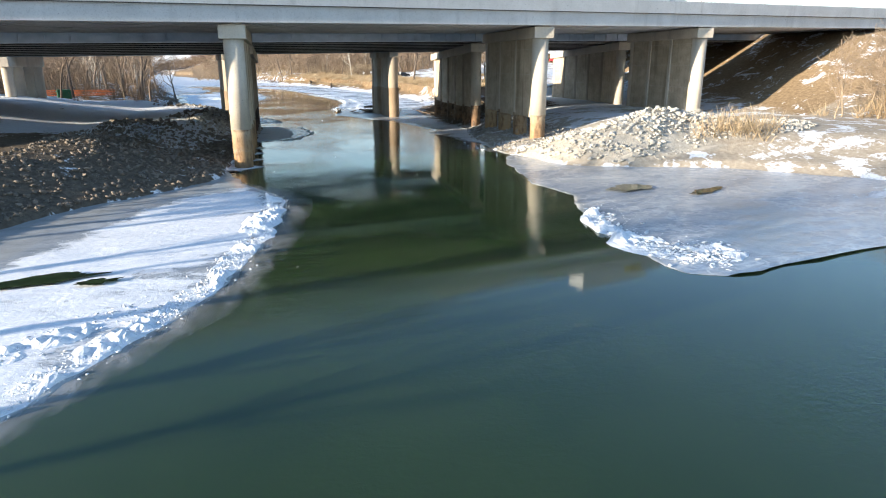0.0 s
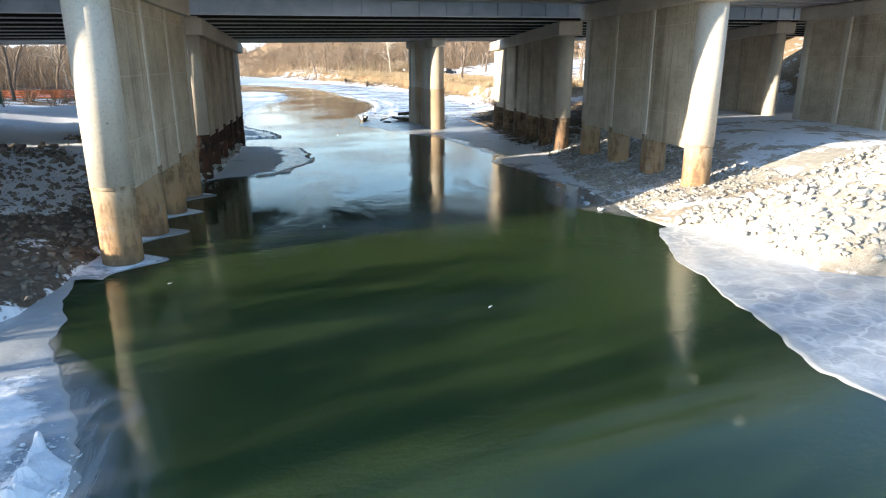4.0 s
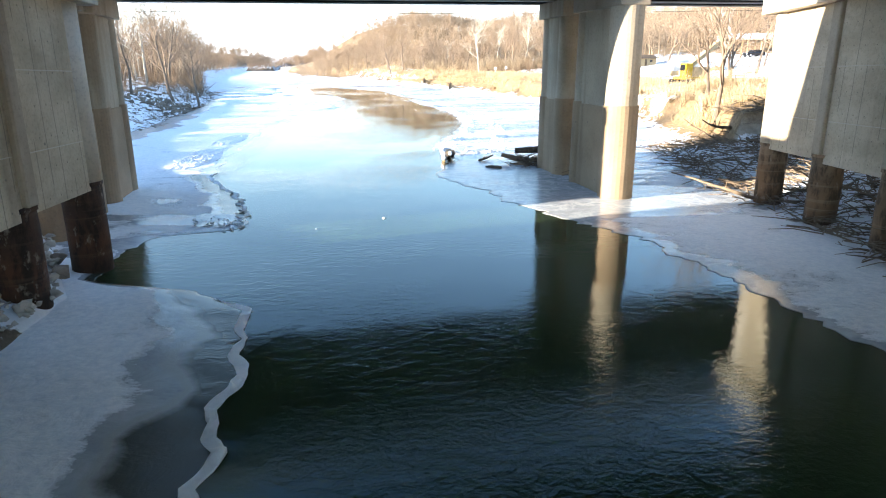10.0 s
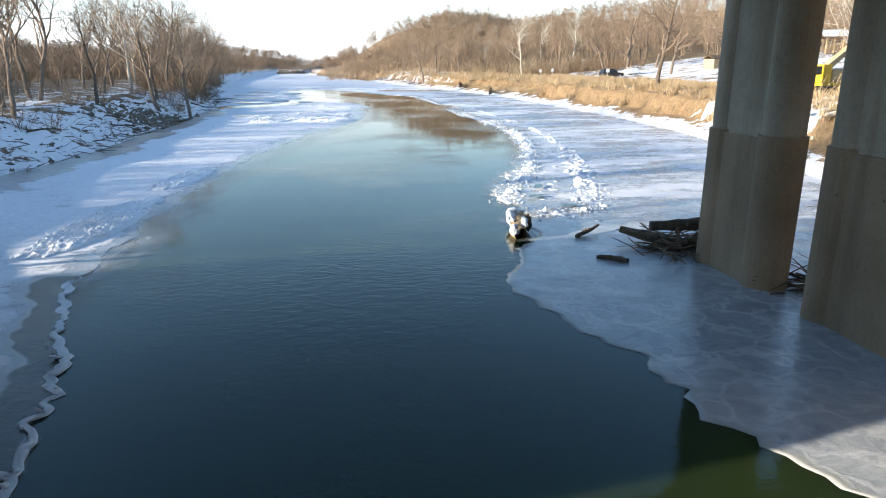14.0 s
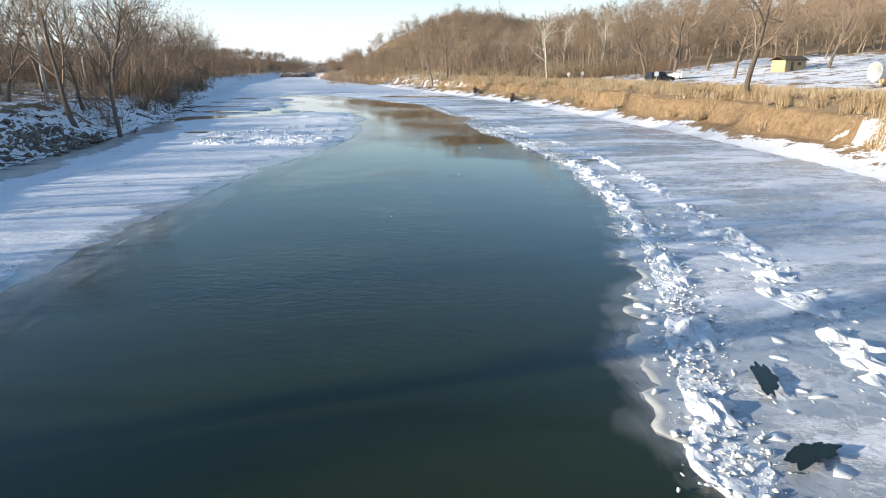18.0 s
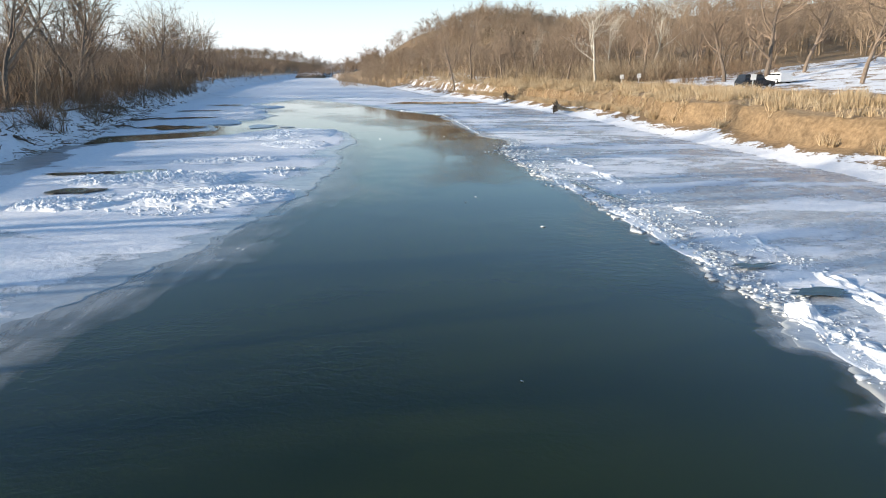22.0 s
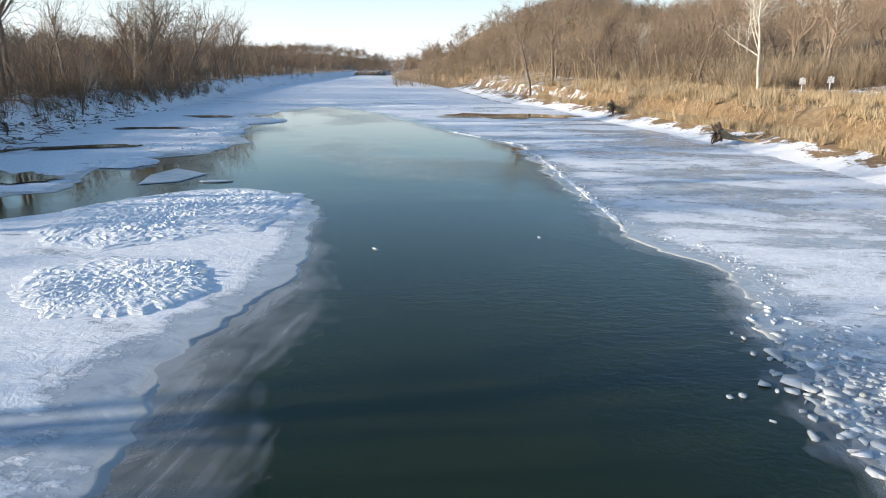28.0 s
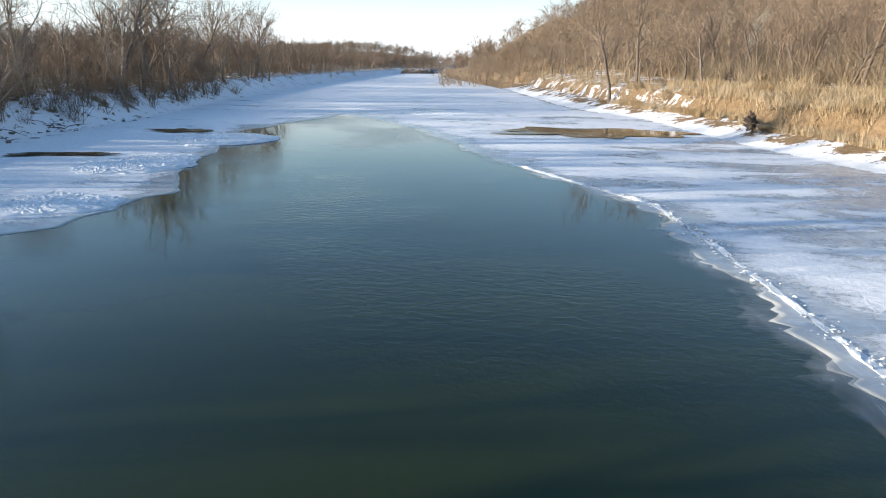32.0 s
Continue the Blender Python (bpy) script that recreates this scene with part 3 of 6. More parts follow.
# ---------------------------------------------------------------- ice shelves
def edge_line(ys, xs, wobble=0.35, fine=0.12):
    def f(y):
        return float(np.interp(y, ys, xs)) + wobble * nz(0, y, 0.35, 2.0) + fine * nz(3, y, 1.7, 5.0) + 0.8 * fine * nz(8, y, 4.1, 3.0)
    return f


def ice_shelf(name, y0, y1, inner, outer, mat, dy=0.3, cols=26, z=0.06, lumps=0.05, label="", thin_pow=14.0, base=None):
    """A sheet of ice from the bank line to its outer edge, with a lip that goes down into the water."""
    ys = np.arange(y0, y1 + 0.01, dy)
    verts, thin = [], []
    for y in ys:
        a, b = inner(y), outer(y)
        for i in range(cols):
            f = i / (cols - 2) if i < cols - 1 else 1.0
            f2 = 1 - (1 - min(f, 1)) ** 1.4
            x = a + (b - a) * f2
            zz = (z + lumps * (fbm(x, y, 0.8, 1.0) + 0.6)) * (1 - 0.88 * f2 ** 4)
            if i == cols - 1:
                zz = 0.004
            verts.append((x, float(y), zz))
            own = base(x, float(y), f2) if base else 0.0
            thin.append(max(f2 ** thin_pow, own) if own >= 0 else f2 ** thin_pow + own * (1 - f2))
    n = cols
    faces = [(j * n + i, j * n + i + 1, (j + 1) * n + i + 1, (j + 1) * n + i) for j in range(len(ys) - 1) for i in range(n - 1)]
    me = mesh_from(name, verts, faces, mat, True)
    float_attribute(me, "thin", thin)
    return tagged(obj(name, me), label, "ice", kind="structure")


def lb(y):
    return float(left_bank(y)) - 1.0


def rb(y):
    return float(right_bank(y)) + 1.0


LE_Y = [10, 15, 19.2, 21, 24.3, 27.9, 31, 35.1, 38, 40.2, 42.5, 44, 47, 51, 54]
LE_X = [-9, -6.7, -5.0, -3.8, -2.5, -1.5, -0.9, -0.3, 0.0, 0.1, -0.6, -1.6, -2.8, -3.6, -4.6]
L1 = edge_line(LE_Y, LE_X)
LF_Y = [72.5, 73.4, 74.2, 74.9, 76.1, 78.3, 81.8, 85.7, 89.1, 90.6, 91.8, 94.4, 95.4, 97.2, 98.1, 99.2, 101.6, 103.6, 106.2, 111.3, 115, 128, 134, 145, 158, 163, 170, 178, 188, 191, 193.4, 195.4, 200.3, 203.3, 208.4, 211, 213.5]
LF_X = [-3.0, -1.2, 0.4, 1.2, 2.3, 3.2, 3.7, 3.4, 2.8, 0.8, -2.6, -2.9, -2.9, -2.4, 0.5, 0.8, 0.0, -0.5, -1.8, -4.1, -5.0, -6.2, -6.4, -6.5, -5.4, -3.9, -2.9, -2.3, -2.7, -3.2, -4.2, -4.4, -3.9, -4.6, -6.0, -7.0, -8.6]
L2 = edge_line(LF_Y, LF_X, 0.4, 0.3)
LG_Y = [203, 207, 212, 217, 223, 228, 237, 245, 250, 260, 272, 286, 300]
LG_X = [-33, -27, -21.5, -23.4, -25.0, -20.6, -21.4, -27, -27, -33, -33, -31, -20]
L3 = edge_line(LG_Y, LG_X, 0.8, 0.3)
RE_Y = [20.4, 21.1, 22.3, 25.5, 30.1, 32.5, 37.1, 41.5, 46, 52.3, 56]
RE_X = [16.6, 15.1, 14.8, 15.0, 15.0, 16.2, 17.7, 16.9, 17.6, 18.8, 20.4]
R1 = edge_line(RE_Y, RE_X)
RF_Y = [64, 68, 71.6, 73.5, 77.5, 81, 86.5, 95.4, 101.6, 110.8, 113, 118, 121, 124, 128.6, 134, 141.6, 155.8, 165, 172.7, 183, 194, 203, 207, 212, 222, 232, 237.6, 242.8, 250.6, 263, 275, 288, 300]
RF_X = [20.6, 19.8, 19.1, 18.4, 18.2, 18.6, 18.2, 16.7, 13.2, 9.8, 9.6, 11.0, 11.3, 10.3, 10.3, 12.2, 13.6, 14.1, 13.9, 12.6, 10.4, 9.3, 9.5, 7.1, 6.0, 4.8, 3.0, 2.0, -1.6, -6.3, -13, -20, -31, -35]
R2 = edge_line(RF_Y, RF_X, 0.7, 0.4)

ICE_L = "snow-crusted grey river ice with a thin wet edge"


def shore_wet_shade(x, y, f):
    """Grey wet ice along the left bank, widened below y 60 as painted shade."""
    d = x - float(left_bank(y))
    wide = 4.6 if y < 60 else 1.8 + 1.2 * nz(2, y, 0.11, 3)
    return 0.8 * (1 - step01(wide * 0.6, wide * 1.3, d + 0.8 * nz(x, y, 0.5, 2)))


def left_thin(x, y, f):
    if y < 94:
        return -0.18 + 1.5 * step01(0.55, 0.92, f + 0.2 * nz(x, y, 0.4, 4)) + 0.25 * step01(0.2, 0.5, nz(x * 0.5, y * 0.5 + x, 0.5, 9))
    # Ice greyed in colour here, to dull the sun strip from the deck gap.
    if y < 100.8:
        return 0.35 + 0.4 * nz(x, y, 0.8, 3)
    if y < 112:
        return 0.3 * step01(0.1, 0.5, nz(x, y, 0.35, 7)) + 1.5 * (1 - step01(0.8, 1.9, L2(y) - x + 0.7 * nz(x, y, 0.4, 5))) - 0.1
    return shore_wet_shade(x, y, f)


def right_thin(x, y, f):
    if y < 99:
        return -0.3 if f < 0.85 else 0.0
    return 0.12 + 0.55 * (1 - step01(117, 122, y)) * step01(0.2, 0.6, f)


def rb_near(y):
    return min(rb(y), 1.8 * nz(0, y, 1.6, 3) + float(np.interp(y, [20.4, 21.3, 22.3, 25, 31], [17.5, 22.0, 26.5, 34, 46])))


ice_shelf("ice_1", 10, 53.5, lb, L1, M_ICE, label=ICE_L, base=shore_wet_shade)

def lb_tip(y):
    """The shelf ends in a tongue that leaves the bank."""
    return lb(y) if y < 196 else min(float(np.interp(y, [196, 199, 203, 206, 209, 211.5, 213], [lb(196), -26, -21.5, -18.5, -14.5, -11.0, -9.0])) + 0.5 * nz(5, y, 0.8), L2(y) - 0.3)


ice_shelf("ice_2", 72.6, 213.3, lb_tip, L2, M_ICE, label=ICE_L, base=left_thin)
ice_shelf("ice_3", 203, 300, lb, L3, M_ICE, 0.8, 20, label=ICE_L)
ice_shelf("ice_4", 20.4, 55.5, rb_near, R1, M_ICE, label="thin grey cloudy ice with white patches", base=lambda x, y, f: 0.62 + 0.3 * nz(x, y, 0.16, 5))
ice_shelf("ice_5", 64, 300, rb, R2, M_ICE, dy=0.3, label=ICE_L, base=right_thin)
ice_shelf("ice_7", 52.5, 72.6, lb, lambda y: -3.1 + 1.75 * max(math.exp(-((y - c) / 1.0) ** 2) for c in (54.7, 59.1, 63.5, 67.9)) + 0.25 * nz(6, y, 1.3), M_ICE, 0.2, 16, label="white ice fringe round the feet of the pier shafts", base=lambda x, y, f: 0.3)
ice_shelf("ice_6", 300, 740, lb, rb, M_ICE, 4.0, 40, label="snow-covered far river ice", thin_pow=60)


def shifted(f, d):
    return lambda y: f(y) + d


ice_shelf("clear_ice_4", 57, 73, rb, lambda y: float(np.interp(y, [57, 59.4, 61.9, 66.2, 70, 73], [20.4, 18.6, 16.9, 17.8, 18.8, 18.6])) + 0.4 * nz(4, y, 1.1), M_THIN, 0.25, z=0.012, lumps=0, label="clear grey new ice on the stony shore", thin_pow=5)
ice_shelf("clear_ice_1", 12, 48, shifted(L1, -0.3), lambda y: L1(y) + 1.5 * min(1, (y - 10) / 8, (48.3 - y) / 5) + 0.2 * nz(1, y, 2.0), M_THIN, z=0.012, lumps=0, label="clear grey new ice along the shelf edge", thin_pow=1.4)
ice_shelf("clear_ice_2", 74, 211, shifted(L2, -0.3), lambda y: L2(y) + float(np.interp(y, [100, 110, 115, 193, 197, 200, 203, 209, 212], [0.05, 0.1, 2.2, 2.4, 2.7, 1.3, 0.9, 0.35, 0.1])) + (0.9 if 114 < y < 195 else 0.1 if y > 112 else 0.0) * nz(0, y, 0.12, 4) + (0.3 if y > 112 else 0.1) * nz(1, y, 1.6), M_THIN, z=0.012, lumps=0, label="clear grey new ice along the shelf edge", thin_pow=1.4)
ice_shelf("clear_ice_3", 116, 285, shifted(R2, 0.3), lambda y: R2(y) - 0.8 - 0.5 * nz(0, y, 0.12, 9) + 0.3 * nz(1, y, 1.6), M_THIN, z=0.012, lumps=0, label="clear grey new ice along the shelf edge", thin_pow=1.4)


# ---------------------------------------------------------------- bridges
class Bridge:
    """A deck between two edges; fall is its drop across, per metre from the near edge."""
    def __init__(self, near, far, soffit, slope, girder, steel, fall=0.0):
        self.near, self.far, self.soffit, self.slope, self.girder, self.steel, self.fall = near, far, soffit, slope, girder, steel, fall

    def bottom(self, x, off=None):
        return self.soffit + self.slope * (x - X0) - (0.0 if off is None else self.fall * (off - self.near))


BP = Bridge(53.0, 70.2, 11.15, 0.016, 1.25, False)
BQ = Bridge(71.8, 91.0, 10.36, 0.016, 1.35, True, 0.046)
BR = Bridge(97.4, 109.8, 9.75, 0.016, 1.3, True)


def build_bridge(b, name, label, girders, x_start=-95.0, x_end=84.0):
    root = thing(name, (0, 0, 0), label, "bridge")
    c = math.cos(SKEW)
    def path(off):
        return [(x, deck_y(off, x), b.bottom(x, off)) for x in (x_start, x_end)]
    wid = (b.far - b.near) * c
    g = b.girder
    def tilted(prof):
        return [(p, u - b.fall * p / c) for p, u in prof]
    # slab
    mid = (b.near + b.far) / 2
    part("deck_slab", extrude_profile(tilted([(-wid / 2, g + 0.004), (wid / 2, g + 0.004), (wid / 2, g + 0.26), (-wid / 2, g + 0.26)]), path(mid)), M_SLAB_SHADE, root)
    part("road_surface", extrude_profile(tilted([(-wid / 2 + 0.5, g + 0.265), (wid / 2 - 0.5, g + 0.265), (wid / 2 - 0.5, g + 0.30), (-wid / 2 + 0.5, g + 0.30)]), path(mid)), M_ASPHALT, root)
    for off, sgn in ((b.near, -1), (b.far, 1)):
        prof = [(0.0, g + 0.02), (0.0, g + 1.22), (-0.22 * sgn, g + 1.22), (-0.30 * sgn, g + 0.62), (-0.45 * sgn, g + 0.45), (-0.45 * sgn, g + 0.265), (-0.2 * sgn, g + 0.262), (-0.2 * sgn, g + 0.02)]
        prof = [(p + 0.03 * sgn, u) for p, u in prof]
        part("parapet", extrude_profile(prof, path(off)), M_FASCIA, root, "pale concrete parapet")
    for k in range(girders):
        off = b.near + 0.55 + (b.far - b.near - 1.1) * k / (girders - 1)
        outer = k in (0, girders - 1)
        lab = "painted steel plate girder" if b.steel else ""
        if outer and not b.steel:
            part("girder", extrude_profile([(-0.30, 0), (0.30, 0), (0.30, g), (-0.30, g)], path(off)), M_FASCIA, root)
            continue
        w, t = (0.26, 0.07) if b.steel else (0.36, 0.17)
        web = part("girder", extrude_profile([(-0.05, t), (0.05, t), (0.05, g - 0.1), (w - 0.03, g - 0.04), (w - 0.03, g), (0.03 - w, g), (0.03 - w, g - 0.04), (-0.05, g - 0.1)], path(off)), M_STEEL if b.steel and k == 0 else M_WEB_SHADE, root, lab)
        if b.steel and k == 0:
            for i in range(44):
                x = -38 + 2.0 * i
                y, z = deck_y(off, x), b.bottom(x, off)
                part("stiffener", box_bm(x - 0.012, x + 0.012, y - 0.19, y - 0.052, z + t, z + g - 0.12), M_STEEL, web)
        part("bottom_flange", extrude_profile([(-w, 0), (w, 0), (w, t - 0.002), (-w, t - 0.002)], path(off)), M_STEEL if b.steel and outer else M_FLANGE_LIT, web)
    return root


build_bridge(BP, "bridge", "concrete girder highway bridge on wall piers over the river", 8)
build_bridge(BQ, "bridge", "steel girder highway bridge on rusty-footed wall piers", 8)
build_bridge(BR, "bridge", "narrow steel girder bridge on tall round-nosed piers", 6)


def wall_pier(b, x, n, first, spacing, foot, shaft_top, shaft_mat, wid, wall, label, shafts=True, conc=None, rib=0.26, proud=0.02):
    """A wall of concrete between columns, under a cap, on a row of drilled shafts."""
    conc = conc or M_CONC
    y0 = deck_y(first, x)
    top = b.bottom(x)
    root = thing("bridge_pier", (x, y0, foot), label, "pier", "river piers")
    y_near = deck_y(b.near, x)
    def put(name, bm, mat, lab="", smooth=False):
        for v in bm.verts:
            v.co.z -= b.fall * (v.co.y - y_near) * max(0.0, (v.co.z - shaft_top) / (top - shaft_top))
        bmesh.ops.translate(bm, vec=(-x, -y0, -foot), verts=bm.verts)
        return part(name, bm, mat, root, lab, smooth)
    cap0, cap1 = y0 - 0.95, y0 + (n - 1) * spacing + 0.85
    bottom = top - 1.15
    bm = box_bm(x - 1.0, x + 1.0, cap0, cap1, bottom, top - 0.12, 0.03)
    put("pier_cap", bm, conc)
    for k in range(13):
        yy = cap0 + 0.6 + (cap1 - cap0 - 1.2) * k / 12
        put("bearing_block", box_bm(x - 0.7, x + 0.7, yy - 0.22, yy + 0.22, top - 0.118, top + 0.004, 0.01), conc)
    for k in range(n):
        cy = y0 + k * spacing
        if shafts:
            if k == 0 or k == n - 1:
                put("column", cyl_bm(x, cy, shaft_top - 0.004, bottom, wid / 2, n=36), conc, smooth=True)
            else:
                put("rib", box_bm(x - wid / 2 - proud, x + wid / 2 + proud, cy - rib, cy + rib, shaft_top - 0.004, bottom - 0.004, 0.05), M_RIB if b.steel else conc)
            put("shaft", cyl_bm(x, cy, foot, shaft_top, wid / 2 - 0.03, n=28, lumps=0.04), shaft_mat, "muddy stained concrete shaft" if shaft_mat is M_SHAFT else "brown stained shaft with pale runs" if shaft_mat is M_BROWN else "rust-brown steel cased shaft", True)
            put("shaft_collar", cyl_bm(x, cy, shaft_top - 0.12, shaft_top + 0.003, wid / 2 + 0.005, n=28), shaft_mat)
        else:
            if k == 0 or k == n - 1:
                put("column", cyl_bm(x, cy, foot, bottom, wid / 2, n=36), conc, smooth=True)
            else:
                put("rib", box_bm(x - wid / 2 - proud, x + wid / 2 + proud, cy - rib, cy + rib, foot, bottom - 0.004, 0.05), M_RIB if b.steel else conc)
        if k:
            put("wall_panel", box_bm(x - wall / 2, x + wall / 2, cy - spacing + 0.2, cy - 0.2, (shaft_top - 0.35 + 0.1 * (k % 2)) if shafts else foot, bottom - 0.002, 0.0), M_WALL)
            for zz in np.arange((shaft_top + 1.5) if shafts else foot + 1.5, bottom - 0.4, 2.4):
                for sx in (-1, 1):
                    put("form_joint", box_bm(x + sx * (wall / 2 + 0.006) - 0.006, x + sx * (wall / 2 + 0.006) + 0.006, cy - spacing + 0.33, cy - 0.33, zz, zz + 0.03), conc)
    return root


PL = "tall concrete wall pier with ribs and cap on muddy drilled shafts"
QL = "concrete wall pier with ribs and cap on rust-brown cased shafts"
wall_pier(BP, -2.95, 4, 54.7, 4.4, -1.5, 3.1, M_SHAFT, 1.55, 1.38, PL, rib=0.2, proud=-0.03)
wall_pier(BP, 25.3, 4, 54.5, 4.93, -0.5, 3.15, M_SHAFT, 1.55, 1.38, PL, rib=0.2, proud=-0.03)
wall_pier(BP, 46.5, 4, 54.4, 4.47, 1.5, 3.0, M_SHAFT, 1.55, 1.30, "tall concrete wall pier with ribs standing on the bank", False)
wall_pier(BQ, -3.05, 6, 73.7, 3.88, -1.5, 3.0, M_RUST, 1.30, 0.98, QL)
wall_pier(BQ, 24.9, 6, 74.6, 4.05, -0.3, 2.98, M_BROWN, 1.30, 0.98, QL)
wall_pier(BQ, 48.0, 6, 74.0, 4.42, 1.5, 2.9, M_RUST, 1.30, 1.10, "concrete wall pier with ribs standing on the bank", False)


def old_pier(b, x, y_a, y_b, y_c, y_d, label, turn=8.5):
    """Two dumb-bell walls with round noses under short caps."""
    top = b.bottom(x)
    root = thing("old_bridge_pier", (x, y_a, -1.5), label, "pier", "old piers")
    def put(name, bm, mat, lab="", smooth=False):
        bmesh.ops.translate(bm, vec=(-x, -y_a, 1.5), verts=bm.verts)
        return part(name, bm, mat, root, lab, smooth)
    root.rotation_euler = (0, 0, radians(turn))
    for ya, yb in ((y_a, y_b), (y_c, y_d)):
        for cy in (ya + 0.85, yb - 0.6):
            r = 0.87 if cy == ya + 0.85 and ya == y_a else 0.66
            put("column", cyl_bm(x, cy, 4.6, top - 0.9, r - 0.08, n=28), M_CONC_WARM)
            put("column_base", cyl_bm(x, cy, -1.5, 4.6, r, n=28), M_SILT, "silt-stained lower column")
        put("wall_panel", box_bm(x - 0.42, x + 0.42, ya + 0.7, yb - 0.5, 4.5, top - 0.9), M_CONC_WARM)
        put("wall_base", box_bm(x - 0.5, x + 0.5, ya + 0.7, yb - 0.5, -1.5, 4.5), M_SILT, "silt-stained lower wall")
        put("pier_cap", box_bm(x - 0.75, x + 0.75, ya + 0.1, yb - 0.05, top - 0.9, top - 0.002, 0.03), M_CONC_WARM)
    return root


OL = "old brown-stained concrete pier with round noses standing in the ice"
old_pier(BR, 18.2, 102.8, 108.5, 109.8, 113.8, OL)
old_pier(BR, -6.1, 96.2, 102.0, 103.2, 107.8, OL)


# ---------------------------------------------------------------- stones
rng = random.Random(7)


def hull_mesh(name, seed, mat, flat=0.6, n=11):
    r = random.Random(seed)
    bm = bmesh.new()
    for _ in range(n):
        v = Vector((r.gauss(0, 1), r.gauss(0, 1), r.gauss(0, 1))).normalized() * r.uniform(0.75, 1.0)
        bm.verts.new((v.x * 0.62, v.y * 0.45, v.z * 0.45 * flat))
    res = bmesh.ops.convex_hull(bm, input=bm.verts)
    bmesh.ops.delete(bm, geom=[g for g in res["geom_interior"] if isinstance(g, bmesh.types.BMVert)], context="VERTS")
    me = bpy.data.meshes.new(name)
    bm.to_mesh(me)
    bm.free()
    me.materials.append(mat)
    return me


PALE_STONES = [hull_mesh("stone", 100 + i, M_ROCK, 0.75) for i in range(10)]
GREY_STONES = [hull_mesh("stone", 150 + i, M_GREYROCK, 0.75) for i in range(10)]
DARK_STONES = [hull_mesh("stone", 200 + i, M_DARKROCK, 0.75) for i in range(10)]
ICE_CHUNKS = [hull_mesh("ice_chunk", 300 + i, M_FLOE, 0.55, 10) for i in range(10)]


def mesh_arrays(me):
    v = np.empty(len(me.vertices) * 3)
    me.vertices.foreach_get("co", v)
    me.calc_loop_triangles()
    f = np.empty(len(me.loop_triangles) * 3, int)
    me.loop_triangles.foreach_get("vertices", f)
    return v.reshape(-1, 3), f.reshape(-1, 3)


def joined(name, items, mat, label, category, parent=None):
    """One mesh out of many small pieces: items are (vertices, triangles, 4x4)."""
    vs, fs, k = [], [], 0
    for v, f, m in items:
        a = np.array(m)
        vs.append(v @ a[:3, :3].T + a[:3, 3])
        fs.append(f + k)
        k += len(v)
    v, f = np.concatenate(vs), np.concatenate(fs)
    me = bpy.data.meshes.new(name)
    me.vertices.add(len(v))
    me.vertices.foreach_set("co", v.astype(np.float32).ravel())
    me.loops.add(len(f) * 3)
    me.loops.foreach_set("vertex_index", f.astype(np.int32).ravel())
    me.polygons.add(len(f))
    me.polygons.foreach_set("loop_start", np.arange(0, len(f) * 3, 3, dtype=np.int32))
    me.update(calc_edges=True)
    me.materials.append(mat)
    ob = obj(name, me, parent)
    return tagged(ob, label, "" if parent else category, kind="stuff")


def placed(x, y, z, s, r, squash=1.0):
    return Matrix.Translation((x, y, z)) @ Euler((r.uniform(-0.5, 0.5), r.uniform(-0.5, 0.5), r.uniform(0, 6.28))).to_matrix().to_4x4() @ Matrix.Diagonal((s, s, s * squash, 1))


def stone_field(name, label, spots, meshes, mat, most_parts=280, at=(0, 0, 0), seed=1):
    """A heap of stones: the largest are parts of the heap, the small rest is one mesh. spots: (x, y, size)."""
    r = random.Random(seed)
    root = thing(name, at, label, "rubble")
    spots = sorted(spots, key=lambda s: -s[2])
    arrays = [mesh_arrays(m) for m in meshes]
    for x, y, s in spots[:most_parts]:
        o = obj("stone", r.choice(meshes), root)
        o.matrix_basis = Matrix.Translation(-Vector(at)) @ placed(x, y, land_z(x, y) + s * 0.12, s, r)
    rest = []
    for x, y, s in spots[most_parts:]:
        v, f = r.choice(arrays)
        rest.append((v, f, Matrix.Translation(-Vector(at)) @ placed(x, y, land_z(x, y) + s * 0.12, s, r)))
    if rest:
        joined("small_stones", rest, mat, "", "", root)
    return root


def stone_size(r, lo, hi):
    return lo + (hi - lo) * r.random() ** 3.5


# pale rubble mound at the right bank
spots = []
while len(spots) < 6500:
    x, y = rng.uniform(19, 52), rng.uniform(43, 64)
    if x > float(right_bank(y)) - 0.3 and mound(x, y) > 0.25:
        top = mound(x, y) > 2.3
        spots.append((x, y, stone_size(rng, 0.07, 0.75 if top else 0.6)))
stone_field("rubble_mound", "pale limestone rubble mound at the water's edge", spots, PALE_STONES, M_ROCK, 300, (34, 53, 1), 2)
# grey stones along the shore under the bridges, right
spots = []
while len(spots) < 5200:
    x, y = rng.uniform(19, 33), rng.uniform(58, 86)
    d = x - float(right_bank(y))
    if -0.4 < d < 9:
        spots.append((x, y, stone_size(rng, 0.08, 0.46)))
stone_field("shore_rubble", "grey broken stone on the shore between the piers", spots, GREY_STONES, M_GREYROCK, 260, (24, 70, 0.5), 3)
# dark riprap, left
spots = []
while len(spots) < 8000:
    y = rng.uniform(30, 71) if len(spots) % 12 else rng.uniform(71, 104)
    d = rng.uniform(-0.5, 13) if y < 71 else rng.uniform(-0.4, 9)
    spots.append((float(left_bank(y)) - d, y, stone_size(rng, 0.07, 0.5 if y < 68 else 0.85)))
stone_field("riprap", "dark grey riprap stones on the bank beside the piers", spots, DARK_STONES, M_DARKROCK, 300, (-8, 65, 1), 4)
